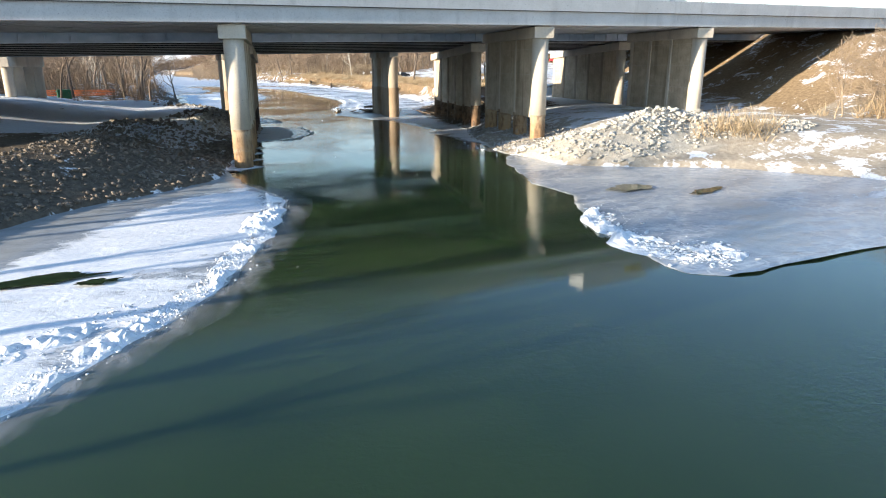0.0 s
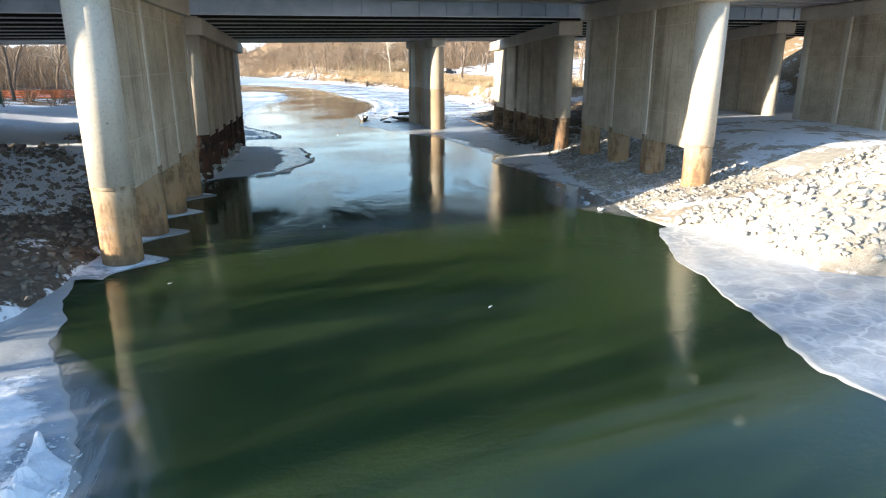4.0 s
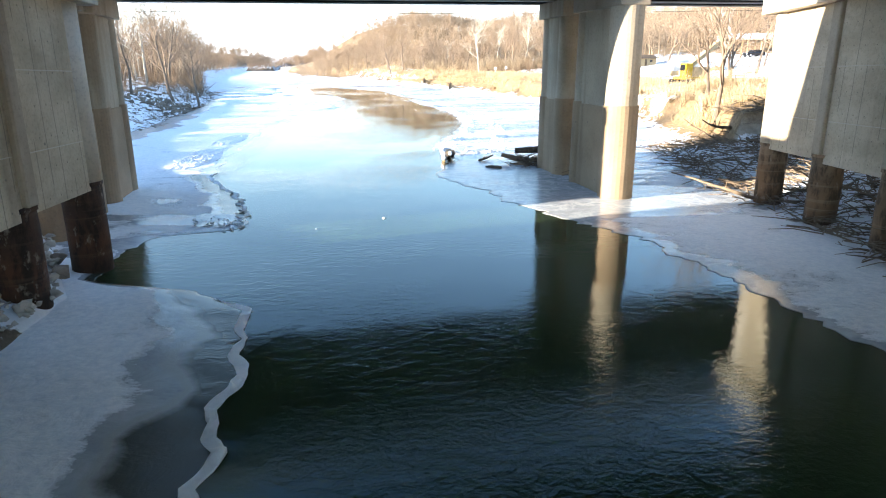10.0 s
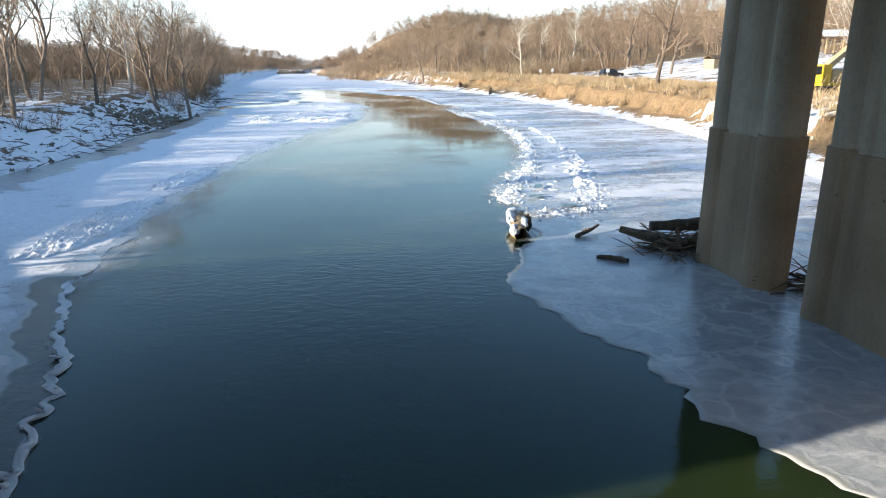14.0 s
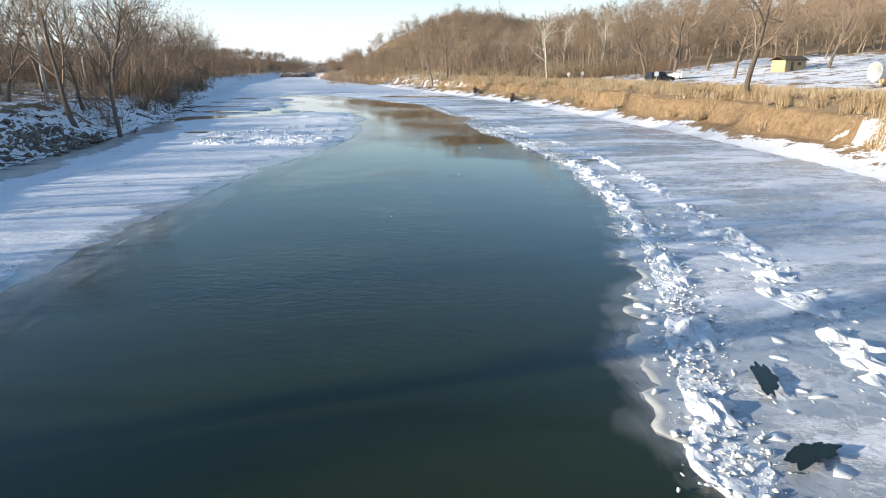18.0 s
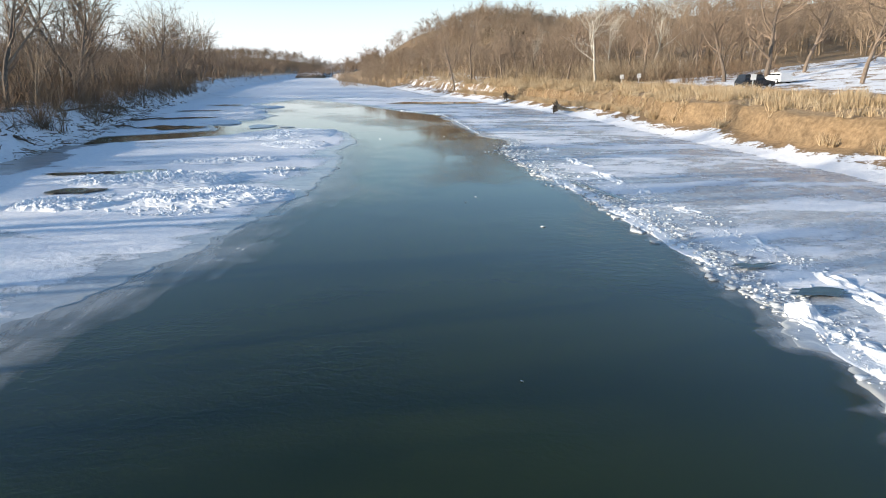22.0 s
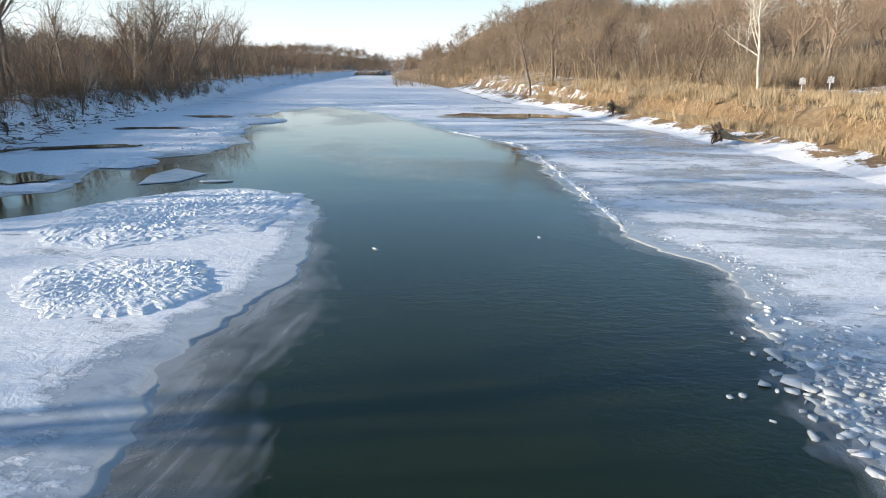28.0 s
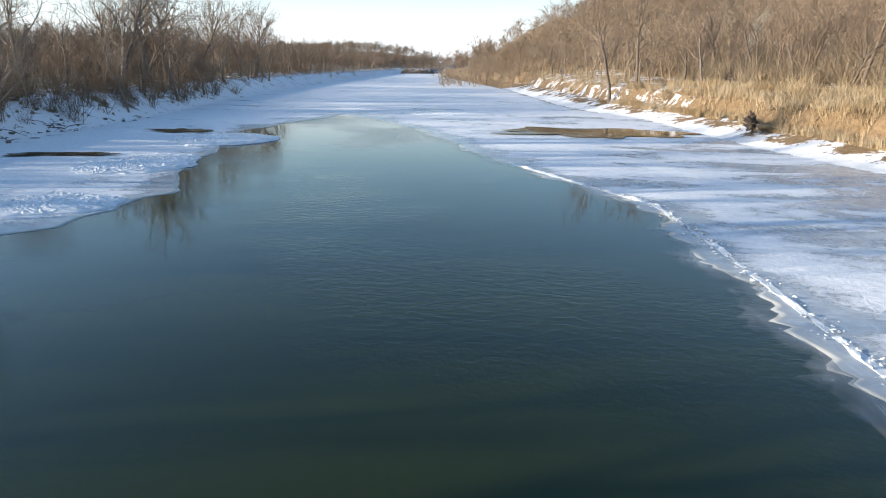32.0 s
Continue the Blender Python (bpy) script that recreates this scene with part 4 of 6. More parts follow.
# snowy broken stone behind the feet of the second bridge's pier
spots = []
while len(spots) < 2300:
    y = rng.uniform(70, 101)
    spots.append((float(left_bank(y)) + 0.5 - rng.uniform(0.0, 6.5), y, 0.14 + 0.5 * rng.random() ** 2))
stone_field("shore_rubble", "tan broken stone with snow between the rusty shafts", spots, PALE_STONES, M_ROCK, 240, (-5, 86, 1), 9)
# stone heaps further on
spots = [(rng.gauss(39, 3.2), rng.gauss(142, 2.4), stone_size(rng, 0.25, 0.9)) for _ in range(500)]
stone_field("stone_heap", "pale stone riprap heap on the snowy bank", spots, PALE_STONES, M_ROCK, 200, (39, 142, 2), 5)
spots = [(rng.gauss(-25.5, 2.2), rng.gauss(167, 4.5), stone_size(rng, 0.3, 1.1)) for _ in range(420)]
stone_field("stone_heap", "grey snow-dusted riprap heap under the trees", spots, DARK_STONES, M_DARKROCK, 220, (-25, 167, 2), 6)
spots = []
while len(spots) < 900:
    y = rng.uniform(104, 290)
    spots.append((float(left_bank(y)) - rng.uniform(0.3, 9), y, stone_size(rng, 0.12, 0.7)))
stone_field("bank_stones", "scattered dark stones on the snowy bank", spots, DARK_STONES, M_DARKROCK, 160, (-24, 160, 2), 8)


# ---------------------------------------------------------------- broken ice
def floe(cx, cy, rx, ry, turn, h, seed, label="raised floe of rough snow-covered broken ice", outline=None, blocks=True, mat=None):
    segs, rings = 150, 42
    if outline:
        fine = [(xa + (xb - xa) * k / 10, ya + (yb - ya) * k / 10) for (xa, ya), (xb, yb) in zip(outline, outline[1:] + outline[:1]) for k in range(10)]
        turns = sorted((math.atan2(y - cy, x - cx), math.hypot(x - cx, y - cy)) for x, y in fine)
        turns = [(turns[-1][0] - 2 * math.pi, turns[-1][1])] + turns + [(turns[0][0] + 2 * math.pi, turns[0][1])]
    c, s = math.cos(turn), math.sin(turn)
    verts = [(cx, cy, 0.08 + h * 0.7)]
    for j in range(1, rings + 1):
        f = j / rings
        for k in range(segs):
            a = 2 * math.pi * k / segs
            w = 1 + 0.22 * noise.noise((math.cos(a) * 1.6 + seed, math.sin(a) * 1.6, seed)) + 0.07 * noise.noise((math.cos(a) * 6, math.sin(a) * 6, seed))
            if outline:
                a2 = (a + math.pi) % (2 * math.pi) - math.pi
                w = float(np.interp(a2, [q[0] for q in turns], [q[1] for q in turns])) + (0.25 if blocks else 0.05) * noise.noise((math.cos(a) * 9, math.sin(a) * 9, seed)) + (0.15 if blocks else 0.03) * noise.noise((math.cos(a) * 22, math.sin(a) * 22, seed))
            u, v = rx * f * w * math.cos(a), ry * f * w * math.sin(a)
            x, y = cx + u * c - v * s, cy + u * s + v * c
            rim = (1 - f ** 8)
            lump = abs(nz(x, y, 0.6, seed)) * 0.25 + (0.5 - abs(nz(x, y, 2.6, seed + 4))) * 0.5 + abs(nz(x, y, 5.0, seed + 9)) * 0.8 * step01(-0.2, 0.3, nz(x, y, 0.45, seed + 1)) + abs(nz(x, y, 9.0, seed + 2)) * 0.3
            z = 0.06 + h * rim * (0.35 + lump) if j < rings else 0.02
            verts.append((x, y, z))
    faces = [(0, 1 + k, 1 + (k + 1) % segs) for k in range(segs)]
    for j in range(rings - 1):
        for k in range(segs):
            a, b = 1 + j * segs + k, 1 + j * segs + (k + 1) % segs
            faces.append((a, a + segs, b + segs, b))
    ob = tagged(obj("ice_floe", mesh_from("ice_floe", verts, faces, mat or M_FLOE)), label, "ice floe", "broken ice floes")
    r = random.Random(seed * 31)
    if not blocks:
        return ob
    if outline:
        rx = ry = 0.8 * sum(q[1] for q in turns) / len(turns)
    for _ in range(int(14 + 2.2 * rx * ry)):
        a, f = r.uniform(0, 6.28), math.sqrt(r.uniform(0.25, 0.95))
        u, v = rx * f * math.cos(a), ry * f * math.sin(a)
        obj("ice_block", r.choice(ICE_CHUNKS), ob).matrix_basis = placed(cx + u * c - v * s, cy + u * s + v * c, 0.08 + 0.5 * h, r.uniform(0.12, 0.36), r, r.uniform(0.4, 0.8))
    return ob


floe(-12.3, 207.6, 1, 1, 0, 0.19, 3, outline=[(-11.6, 201.3), (-10.8, 202.4), (-9.7, 203.2), (-8.7, 204.5), (-7.4, 205.2), (-7.3, 208.4), (-8.0, 212.3), (-10.4, 213.9), (-12.1, 214.3), (-14.3, 213.3), (-16.4, 210.7), (-17.6, 207.7), (-16.5, 204.0), (-14.0, 201.6)])
floe(-8.6, 198.8, 1, 1, 0, 0.17, 5, outline=[(-11.3, 201.0), (-9.6, 201.1), (-7.6, 201.1), (-6.3, 199.5), (-5.8, 198.2), (-6.3, 197.0), (-6.8, 196.3), (-9.0, 195.6), (-11.6, 197.2), (-12.4, 199.4)])
floe(-17.6, 217.3, 1, 1, 0, 0.03, 21, "thin flat sheet of pale ice on the water", [(-18.3, 214.5), (-19.4, 217.5), (-19.2, 220.3), (-16.3, 218.6), (-16.6, 215.8)], False, M_WET)
floe(-14.6, 216.2, 0.9, 0.35, 0.2, 0.03, 22, "thin flat sheet of pale ice on the water", None, False, M_WET)
floe(-12.0, 179.0, 5.5, 2.4, 0.15, 0.38, 6)
floe(-7.2, 174.2, 4.6, 2.6, 0.1, 0.32, 7)
floe(-13.4, 171.6, 2.4, 1.3, 0.2, 0.36, 8)
floe(-11.0, 187.5, 3.8, 1.2, 0.2, 0.3, 9)
floe(-7.4, 119.0, 1.3, 5.6, 0.05, 0.20, 10)
floe(-8.2, 131.0, 1.2, 4.4, 0.0, 0.14, 12)
floe(-25.0, 231.0, 3.6, 2.6, 0.3, 0.2, 14)
floe(-28.5, 243.0, 3.6, 4.5, 0.1, 0.2, 15)
floe(-24.0, 222.0, 2.2, 2.2, 0.1, 0.18, 16)
floe(-31.0, 257.0, 4.2, 5.0, 0.1, 0.18, 17)
floe(-18.0, 292.0, 6.0, 2.6, 0.1, 0.2, 18)
floe(-34.0, 300.0, 9.0, 3.0, 0.2, 0.2, 19)


def chunk_field(name, label, spots, seed=3, flat=False):
    arrays = [mesh_arrays(m) for m in ICE_CHUNKS]
    r = random.Random(seed)
    items = []
    for x, y, s in spots:
        v, f = r.choice(arrays)
        items.append((v, f, placed(x, y, (0.005 if name == 'drifting_ice' else 0.06) + 0.05 * s, s, r, 0.25 if name == 'drifting_ice' else r.uniform(0.12, 0.3) if flat else r.uniform(0.45, 0.9))))
    return joined(name, items, M_FLOE, label, "broken ice")


def along(points, n, wide, lo, hi, r):
    out = []
    for _ in range(n):
        k = r.randrange(len(points) - 1)
        (xa, ya), (xb, yb) = points[k], points[k + 1]
        f = r.random()
        out.append((xa + (xb - xa) * f + r.gauss(0, wide), ya + (yb - ya) * f + r.gauss(0, wide), stone_size(r, lo, hi)))
    return out


def ridge(points, wide, h, seed, label):
    """A raised lumpy band of pushed-up ice along a line."""
    pts = []
    for (xa, ya), (xb, yb) in zip(points, points[1:]):
        n = max(2, int(math.hypot(xb - xa, yb - ya) / 0.16))
        pts += [(xa + (xb - xa) * i / n, ya + (yb - ya) * i / n) for i in range(n)]
    verts, cols = [], 15
    for i, (x, y) in enumerate(pts):
        a, b = pts[max(i - 1, 0)], pts[min(i + 1, len(pts) - 1)]
        d = Vector((b[0] - a[0], b[1] - a[1], 0)).normalized()
        w = wide * (1 + 0.5 * nz(x, y, 0.6, seed)) * min(1, i / 8, (len(pts) - 1 - i) / 8)
        for k in range(cols):
            u = 2 * k / (cols - 1) - 1
            px, py = x - d.y * u * w + 0.1 * nz(x, y, 1.9, seed + u), y + d.x * u * w
            lump = 0.15 + abs(nz(px, py, 1.1, seed)) * 1.2 + abs(nz(px, py, 2.9, seed + 5)) * 0.9 + abs(nz(px, py, 6.0, seed + 8)) * 0.4
            gap = step01(-0.2, 0.25, nz(px, py, 0.7, seed + 2)) * step01(-0.45, 0.1, nz(px, py, 2.2, seed + 6))
            verts.append((px, py, 0.03 + h * (1 - u ** 4) * lump * gap if abs(u) < 1 else 0.01))
    faces = [(j * cols + i, j * cols + i + 1, (j + 1) * cols + i + 1, (j + 1) * cols + i) for j in range(len(pts) - 1) for i in range(cols - 1)]
    return tagged(obj("ice_ridge", mesh_from("ice_ridge", verts, faces, M_FLOE)), label, "ice ridge", "pushed-up ice ridges")


RIDGE = "lumpy white ridge of pushed-up broken ice"
ridge([(L1(y) - 0.75, y) for y in np.arange(15, 43, 1.0)], 0.55, 0.26, 1, RIDGE)
ridge([(-10.5, 17.5), (-8, 19.5), (-5.5, 21.5)], 0.7, 0.2, 2, RIDGE)
ridge([(10.6, 122.8), (11.4, 127), (12.6, 131), (13.6, 136), (14.6, 142), (15.2, 152), (15.0, 160)], 0.5, 0.22, 3, RIDGE)
ridge([(14.0, 121), (15.2, 125), (16.0, 130), (16.6, 136), (17.4, 144)], 0.9, 0.26, 4, RIDGE)
ridge([(11.3, 120.2), (12.8, 121.3), (14.3, 121.2)], 0.6, 0.25, 5, RIDGE)
ridge([(17.4, 144), (17.8, 156), (16.8, 168), (14.6, 182), (12.8, 196)], 0.45, 0.15, 6, RIDGE)
ridge([(14.2, 163), (13.6, 168), (12.4, 176), (10.8, 184)], 0.4, 0.08, 7, RIDGE)
ridge([(7.4, 209), (5.6, 221), (4.0, 231), (2.6, 238), (-1.0, 243), (-5.6, 250)], 0.14, 0.08, 8, RIDGE)
ridge([(15.6, 27.5), (15.8, 25), (16.8, 23.2), (18.2, 22.6), (19.6, 24.6)], 1.1, 0.3, 9, RIDGE)
ridge([(L2(y) - 0.06 + 0.14 * math.sin(5.3 * y) * nz(3, y, 1.1), y) for y in np.arange(100.2, 113, 0.2)], 0.11, 0.07, 10, "thin white torn rim of ice along the shelf edge")
ridge([(L2(y) - 0.02, y) for y in np.arange(74, 90.5, 0.5)], 0.13, 0.12, 12, "thin white rim of ice along the shelf edge")
ridge([(L1(y) - 0.9, y) for y in np.arange(30, 42, 1.0)], 0.9, 0.3, 13, RIDGE)
ridge([(16.8, 32.3), (15.6, 29), (15.6, 26.5)], 0.7, 0.3, 14, RIDGE)


def puddle(cx, cy, rx, ry, turn, seed, z=0.165):
    c, s = math.cos(turn), math.sin(turn)
    ring = []
    for k in range(90):
        a = 2 * math.pi * k / 90
        w = 1 + 0.7 * noise.noise((math.cos(a) * 1.7 + seed, math.sin(a) * 1.7, seed)) + 0.3 * noise.noise((math.cos(a) * 3, math.sin(a) * 3, seed)) + 0.08 * noise.noise((math.cos(a) * 9, math.sin(a) * 9, seed))
        ring.append((cx + rx * w * math.cos(a) * c - ry * w * math.sin(a) * s, cy + rx * w * math.cos(a) * s + ry * w * math.sin(a) * c, z))
    return tagged(obj("open_pool", mesh_from("open_pool", ring + [(cx, cy, z)], [(k, (k + 1) % 90, 90) for k in range(90)], M_WATER)), "pool of open water in the ice", "pool", "pools in the ice")


puddle(-9.3, 26.3, 2.0, 0.55, 0.3, 1)
puddle(-7.2, 25.6, 0.8, 0.35, 0.2, 2)
puddle(-1.0, 271.0, 8.5, 4.5, 0.05, 8)
puddle(-26.5, 214.5, 3.0, 2.6, 0.3, 9)
puddle(-31.5, 229.0, 5.0, 1.1, 0.4, 10)
puddle(-16.0, 181.5, 3.5, 0.7, 0.2, 11)
puddle(-36.5, 245.0, 4.0, 0.9, 0.3, 12)
puddle(-14.8, 175.2, 1.6, 0.7, 0.1, 13)
puddle(-38.0, 262.0, 3.0, 1.6, 0.2, 14)
puddle(12.7, 127.0, 0.68, 0.21, 1.3, 18)
puddle(12.2, 124.4, 0.52, 0.24, 0.6, 19)
puddle(13.4, 122.0, 0.45, 0.21, 0.2, 20)
puddle(16.2, 160.0, 0.8, 0.35, 0.1, 21)
puddle(15.3, 162.6, 0.7, 0.25, 0.2, 22)
puddle(12.6, 177.4, 1.6, 0.14, 1.95, 23)
puddle(13.5, 174.6, 1.2, 0.12, 1.9, 24)
puddle(22.3, 37.8, 1.6, 0.9, 0.2, 16, 0.175)
puddle(26.2, 35.2, 1.6, 0.5, 0.4, 17, 0.175)


spots = along([(L1(y) - 0.7, y) for y in np.arange(16, 43, 1.5)], 1900, 0.35, 0.05, 0.2, rng)
spots += along([(-9.5, 19), (-7, 20.5), (-5, 22.5)], 120, 0.5, 0.1, 0.3, rng)
chunk_field("ice_rubble", "ridge of small broken ice along the shelf edge", spots, 21)
spots = along([(16.6, 32), (15.4, 28.5), (15.8, 25.0), (16.6, 23.4), (17.6, 22.6), (18.8, 24.0)], 1300, 0.8, 0.06, 0.4, rng)
chunk_field("ice_rubble", "white broken ice blocks on the shelf tip", [(x, y, s) for x, y, s in spots if x > R1(y) + 0.1], 22)
spots = along([(10.7, 123), (11.4, 127), (12.6, 131), (13.6, 136), (14.6, 142)], 1300, 0.35, 0.05, 0.24, rng)
spots += along([(14.2, 121), (15.2, 125), (16.0, 130), (16.6, 136), (17.4, 144)], 1400, 0.5, 0.05, 0.24, rng)
spots += along([(11.4, 120.2), (12.8, 121.4), (14.2, 121)], 450, 0.4, 0.05, 0.24, rng)
spots += along([(14.6, 142), (15.2, 152), (15.0, 160), (14.2, 170), (12.6, 180)], 1400, 0.38, 0.05, 0.2, rng)
spots += along([(17.4, 144), (17.8, 156), (16.8, 168), (14.6, 182)], 800, 0.3, 0.06, 0.24, rng)
spots += along([(11.2, 182), (10.6, 192), (11.0, 203), (8.5, 208)], 600, 0.4, 0.05, 0.13, rng)
spots += along([(7.5, 209), (5.6, 221), (4.0, 231), (2.6, 238), (-1.0, 243)], 900, 0.2, 0.05, 0.2, rng)
chunk_field("ice_rubble", "white ridges of broken ice on the shelf", spots, 23)
spots = along([(0.3, 98.6), (-0.4, 99.2), (-1.2, 99.4)], 40, 0.5, 0.1, 0.4, rng) + along([(0.8, 98), (0.0, 103), (-1.6, 107)], 160, 0.4, 0.1, 0.45, rng)
chunk_field("ice_rubble", "loose slabs of ice by the old pier", [(x, y, s) for x, y, s in spots if x < L2(y)], 24)
spots = []
while len(spots) < 1800:
    y = rng.uniform(150, 204)
    d = abs(rng.gauss(0, 2.0))
    if nz(2, y, 0.06, 8) + 0.4 * nz(d, y, 0.4, 2) > -0.15:
        spots.append((R2(y) + 0.15 + d, y, stone_size(rng, 0.06, 0.17)))
chunk_field("ice_rubble", "flat shards of broken ice frozen along the shelf edge", [p for p in spots if p[1] < 188], 26, True)
def plates(name, label, spots, mat, seed):
    """Thin angular plates of ice, lying and slightly tipped."""
    r = random.Random(seed)
    items = []
    for x, y, s in spots:
        n = r.randrange(5, 9)
        turns = sorted(r.uniform(0, 6.283) for _ in range(n))
        ring = [(s * r.uniform(0.7, 1.0) * math.cos(a), 0.75 * s * r.uniform(0.7, 1.0) * math.sin(a)) for a in turns]
        h = r.uniform(0.015, 0.035)
        v = np.array([(px, py, -0.03) for px, py in ring] + [(px * 0.96, py * 0.96, h) for px, py in ring])
        f = [(0 + n, k + n, k + 1 + n) for k in range(1, n - 1)] + [q for k in range(n) for q in ((k, (k + 1) % n, (k + 1) % n + n), (k, (k + 1) % n + n, k + n))]
        items.append((v, np.array(f), Matrix.Translation((x, y, r.uniform(0.0, 0.05))) @ Euler((r.gauss(0, 0.035), r.gauss(0, 0.035), r.uniform(0, 6.28))).to_matrix().to_4x4()))
    return joined(name, items, mat, label, "broken ice")


def plate_spots(n, y0, y1, wide, lo, hi, sink=0.2):
    out = []
    for _ in range(n):
        y = rng.uniform(y0, y1)
        out.append((R2(y) - sink + wide * rng.random() ** 1.6, y, stone_size(rng, lo, hi)))
    return out


cluster = [(rng.gauss(10.3, 0.8), rng.gauss(194.4, 1.5), stone_size(rng, 0.1, 0.36)) for _ in range(240)]
plates("ice_plates", "grey wet plates of broken thin ice along the shelf edge", plate_spots(260, 158, 196, 2.0, 0.1, 0.5, 0.25) + cluster, M_WET, 61)
plates("ice_plates", "white plates of broken ice along the shelf edge", plate_spots(420, 152, 200, 3.4, 0.07, 0.34, -0.1) + plate_spots(160, 119, 150, 4.5, 0.1, 0.4, -0.3), M_FLOE, 62)
spots = [(18.6 + 1.8 * rng.random(), rng.uniform(59, 71), rng.uniform(0.2, 0.6)) for _ in range(12)]
chunk_field("ice_rubble", "flat pale slabs of ice on the stony shore", spots, 27, True)
spots = []
while len(spots) < 900:
    y = rng.uniform(160, 188)
    x = rng.uniform(-18, -5)
    if x < L2(y) - 1 and nz(x, y, 0.16, 5) > 0.1:
        spots.append((x, y, stone_size(rng, 0.12, 0.45)))
chunk_field("ice_rubble", "rough white crust of broken ice on the shelf", spots, 28)
spots = [(rng.uniform(-3, 14), rng.uniform(12, 275), rng.uniform(0.08, 0.3)) for _ in range(26)]
chunk_field("drifting_ice", "small drifting bits of ice", [(x, y, s) for x, y, s in spots if L2(y) + 2 < x < R2(y) - 1.5 or y < 70 and -0.5 < x < 14], 25)


# ---------------------------------------------------------------- trees
def tube(path, radii, sides, verts, faces):
    """A tapered limb along a path."""
    start = len(verts)
    n = len(path)
    for i, (p, rad) in enumerate(zip(path, radii)):
        d = (path[min(i + 1, n - 1)] - path[max(i - 1, 0)]).normalized()
        a = d.cross(Vector((0.31, 0.77, 0.55))).normalized()
        b = d.cross(a)
        for k in range(sides):
            t = 2 * math.pi * k / sides
            verts.append(p + (a * math.cos(t) + b * math.sin(t)) * rad)
    for i in range(n - 1):
        for k in range(sides):
            q = start + i * sides + k
            w = start + i * sides + (k + 1) % sides
            faces.append((q, w, w + sides))
            faces.append((q, w + sides, q + sides))


def grow_tree(seed, height, spread=0.55, lean=(0, 0), counts=(11, 7, 6, 5), start=0.3, thick=0.013, twig=0.02, sides=(8, 5, 3), sliver=3):
    """A bare tree: (trunk arrays, crown arrays). Twigs are slivers."""
    r = random.Random(seed)
    trunk, crown = ([], []), ([], [])

    def limb(p, d, length, rad, level):
        nseg = (8, 5, 3)[level] if level < sliver else 1
        if level == 0:
            length *= 0.70
        if level >= sliver:
            q = p + d * length
            side = d.cross(Vector((r.gauss(0, 1), r.gauss(0, 1), r.gauss(0, 1)))).normalized() * max(min(rad, 2.5 * twig), twig)
            k = len(crown[0])
            crown[0].extend((p - side, p + side, q))
            crown[1].append((k, k + 1, k + 2))
            pts = [p, q]
        else:
            pts, rads = [p], [rad]
            for i in range(nseg):
                wob = Vector((r.gauss(0, 1), r.gauss(0, 1), r.gauss(0, 0.6))) * (0.10, 0.19, 0.24)[level]
                up = Vector((0, 0, (0.03, 0.12, 0.10)[level]))
                d = (d + wob + up).normalized()
                p = p + d * (length / nseg)
                pts.append(p)
                f = (i + 1) / nseg
                rads.append(max(rad * (1 - f * (0.72 if level == 0 else 0.85)), 0.012))
            store = trunk if level == 0 else crown
            tube(pts, rads, sides[level], *store)
        if level >= len(counts):
            return
        for c in range(counts[level]):
            f = (start if level == 0 else 0.22) + (1 - (start if level == 0 else 0.22)) * (c + r.random()) / counts[level]
            f = min(f, 0.99)
            i = min(int(f * (len(pts) - 1)), len(pts) - 2)
            g = f * (len(pts) - 1) - i
            base = pts[i].lerp(pts[i + 1], g)
            axis = (pts[i + 1] - pts[i]).normalized()
            out = axis.cross(Vector((r.gauss(0, 1), r.gauss(0, 1), r.gauss(0, 1)))).normalized()
            ang = (r.uniform(0.35, 0.9) if level == 0 else r.uniform(0.45, 1.05)) * (spread / 0.55)
            nd = (axis * math.cos(ang) + out * math.sin(ang)).normalized()
            share = (0.80, 0.55, 0.5, 0.5)[level] * (1.15 - 0.55 * f) * r.uniform(0.7, 1.2)
            limb(base, nd, length * share, rad * (0.5, 0.5, 0.45, 0.4)[level] * (1.1 - 0.5 * f), level + 1)

    d0 = Vector((lean[0], lean[1], 1)).normalized()
    limb(Vector((0, 0, -0.3)), d0, height, height * thick, 0)
    return [(np.array([tuple(v) for v in vs]), np.array(fs)) for vs, fs in (trunk, crown)]


def tri_mesh(name, arrays, mat):
    return mesh_from(name, arrays[0], arrays[1], mat)


def tree_thing(proto, x, y, turn, scale, label, group="bare trees", sink=0.0):
    """proto: (trunk mesh, crown mesh)."""
    root = thing("tree", (0, 0, 0), label, "tree", group)
    root.matrix_basis = pose(x, y, land_z(x, y) - sink, 6 * math.sin(7 * x + y), 6 * math.cos(5 * y - x), turn) @ Matrix.Scale(scale, 4)
    obj("trunk", proto[0], root)
    obj("crown", proto[1], root)
    return root


def proto(seed, height, mat_trunk, mat_crown, **kw):
    t, c = grow_tree(seed, height, **kw)
    return tri_mesh("trunk", t, mat_trunk), tri_mesh("crown", c, mat_crown)


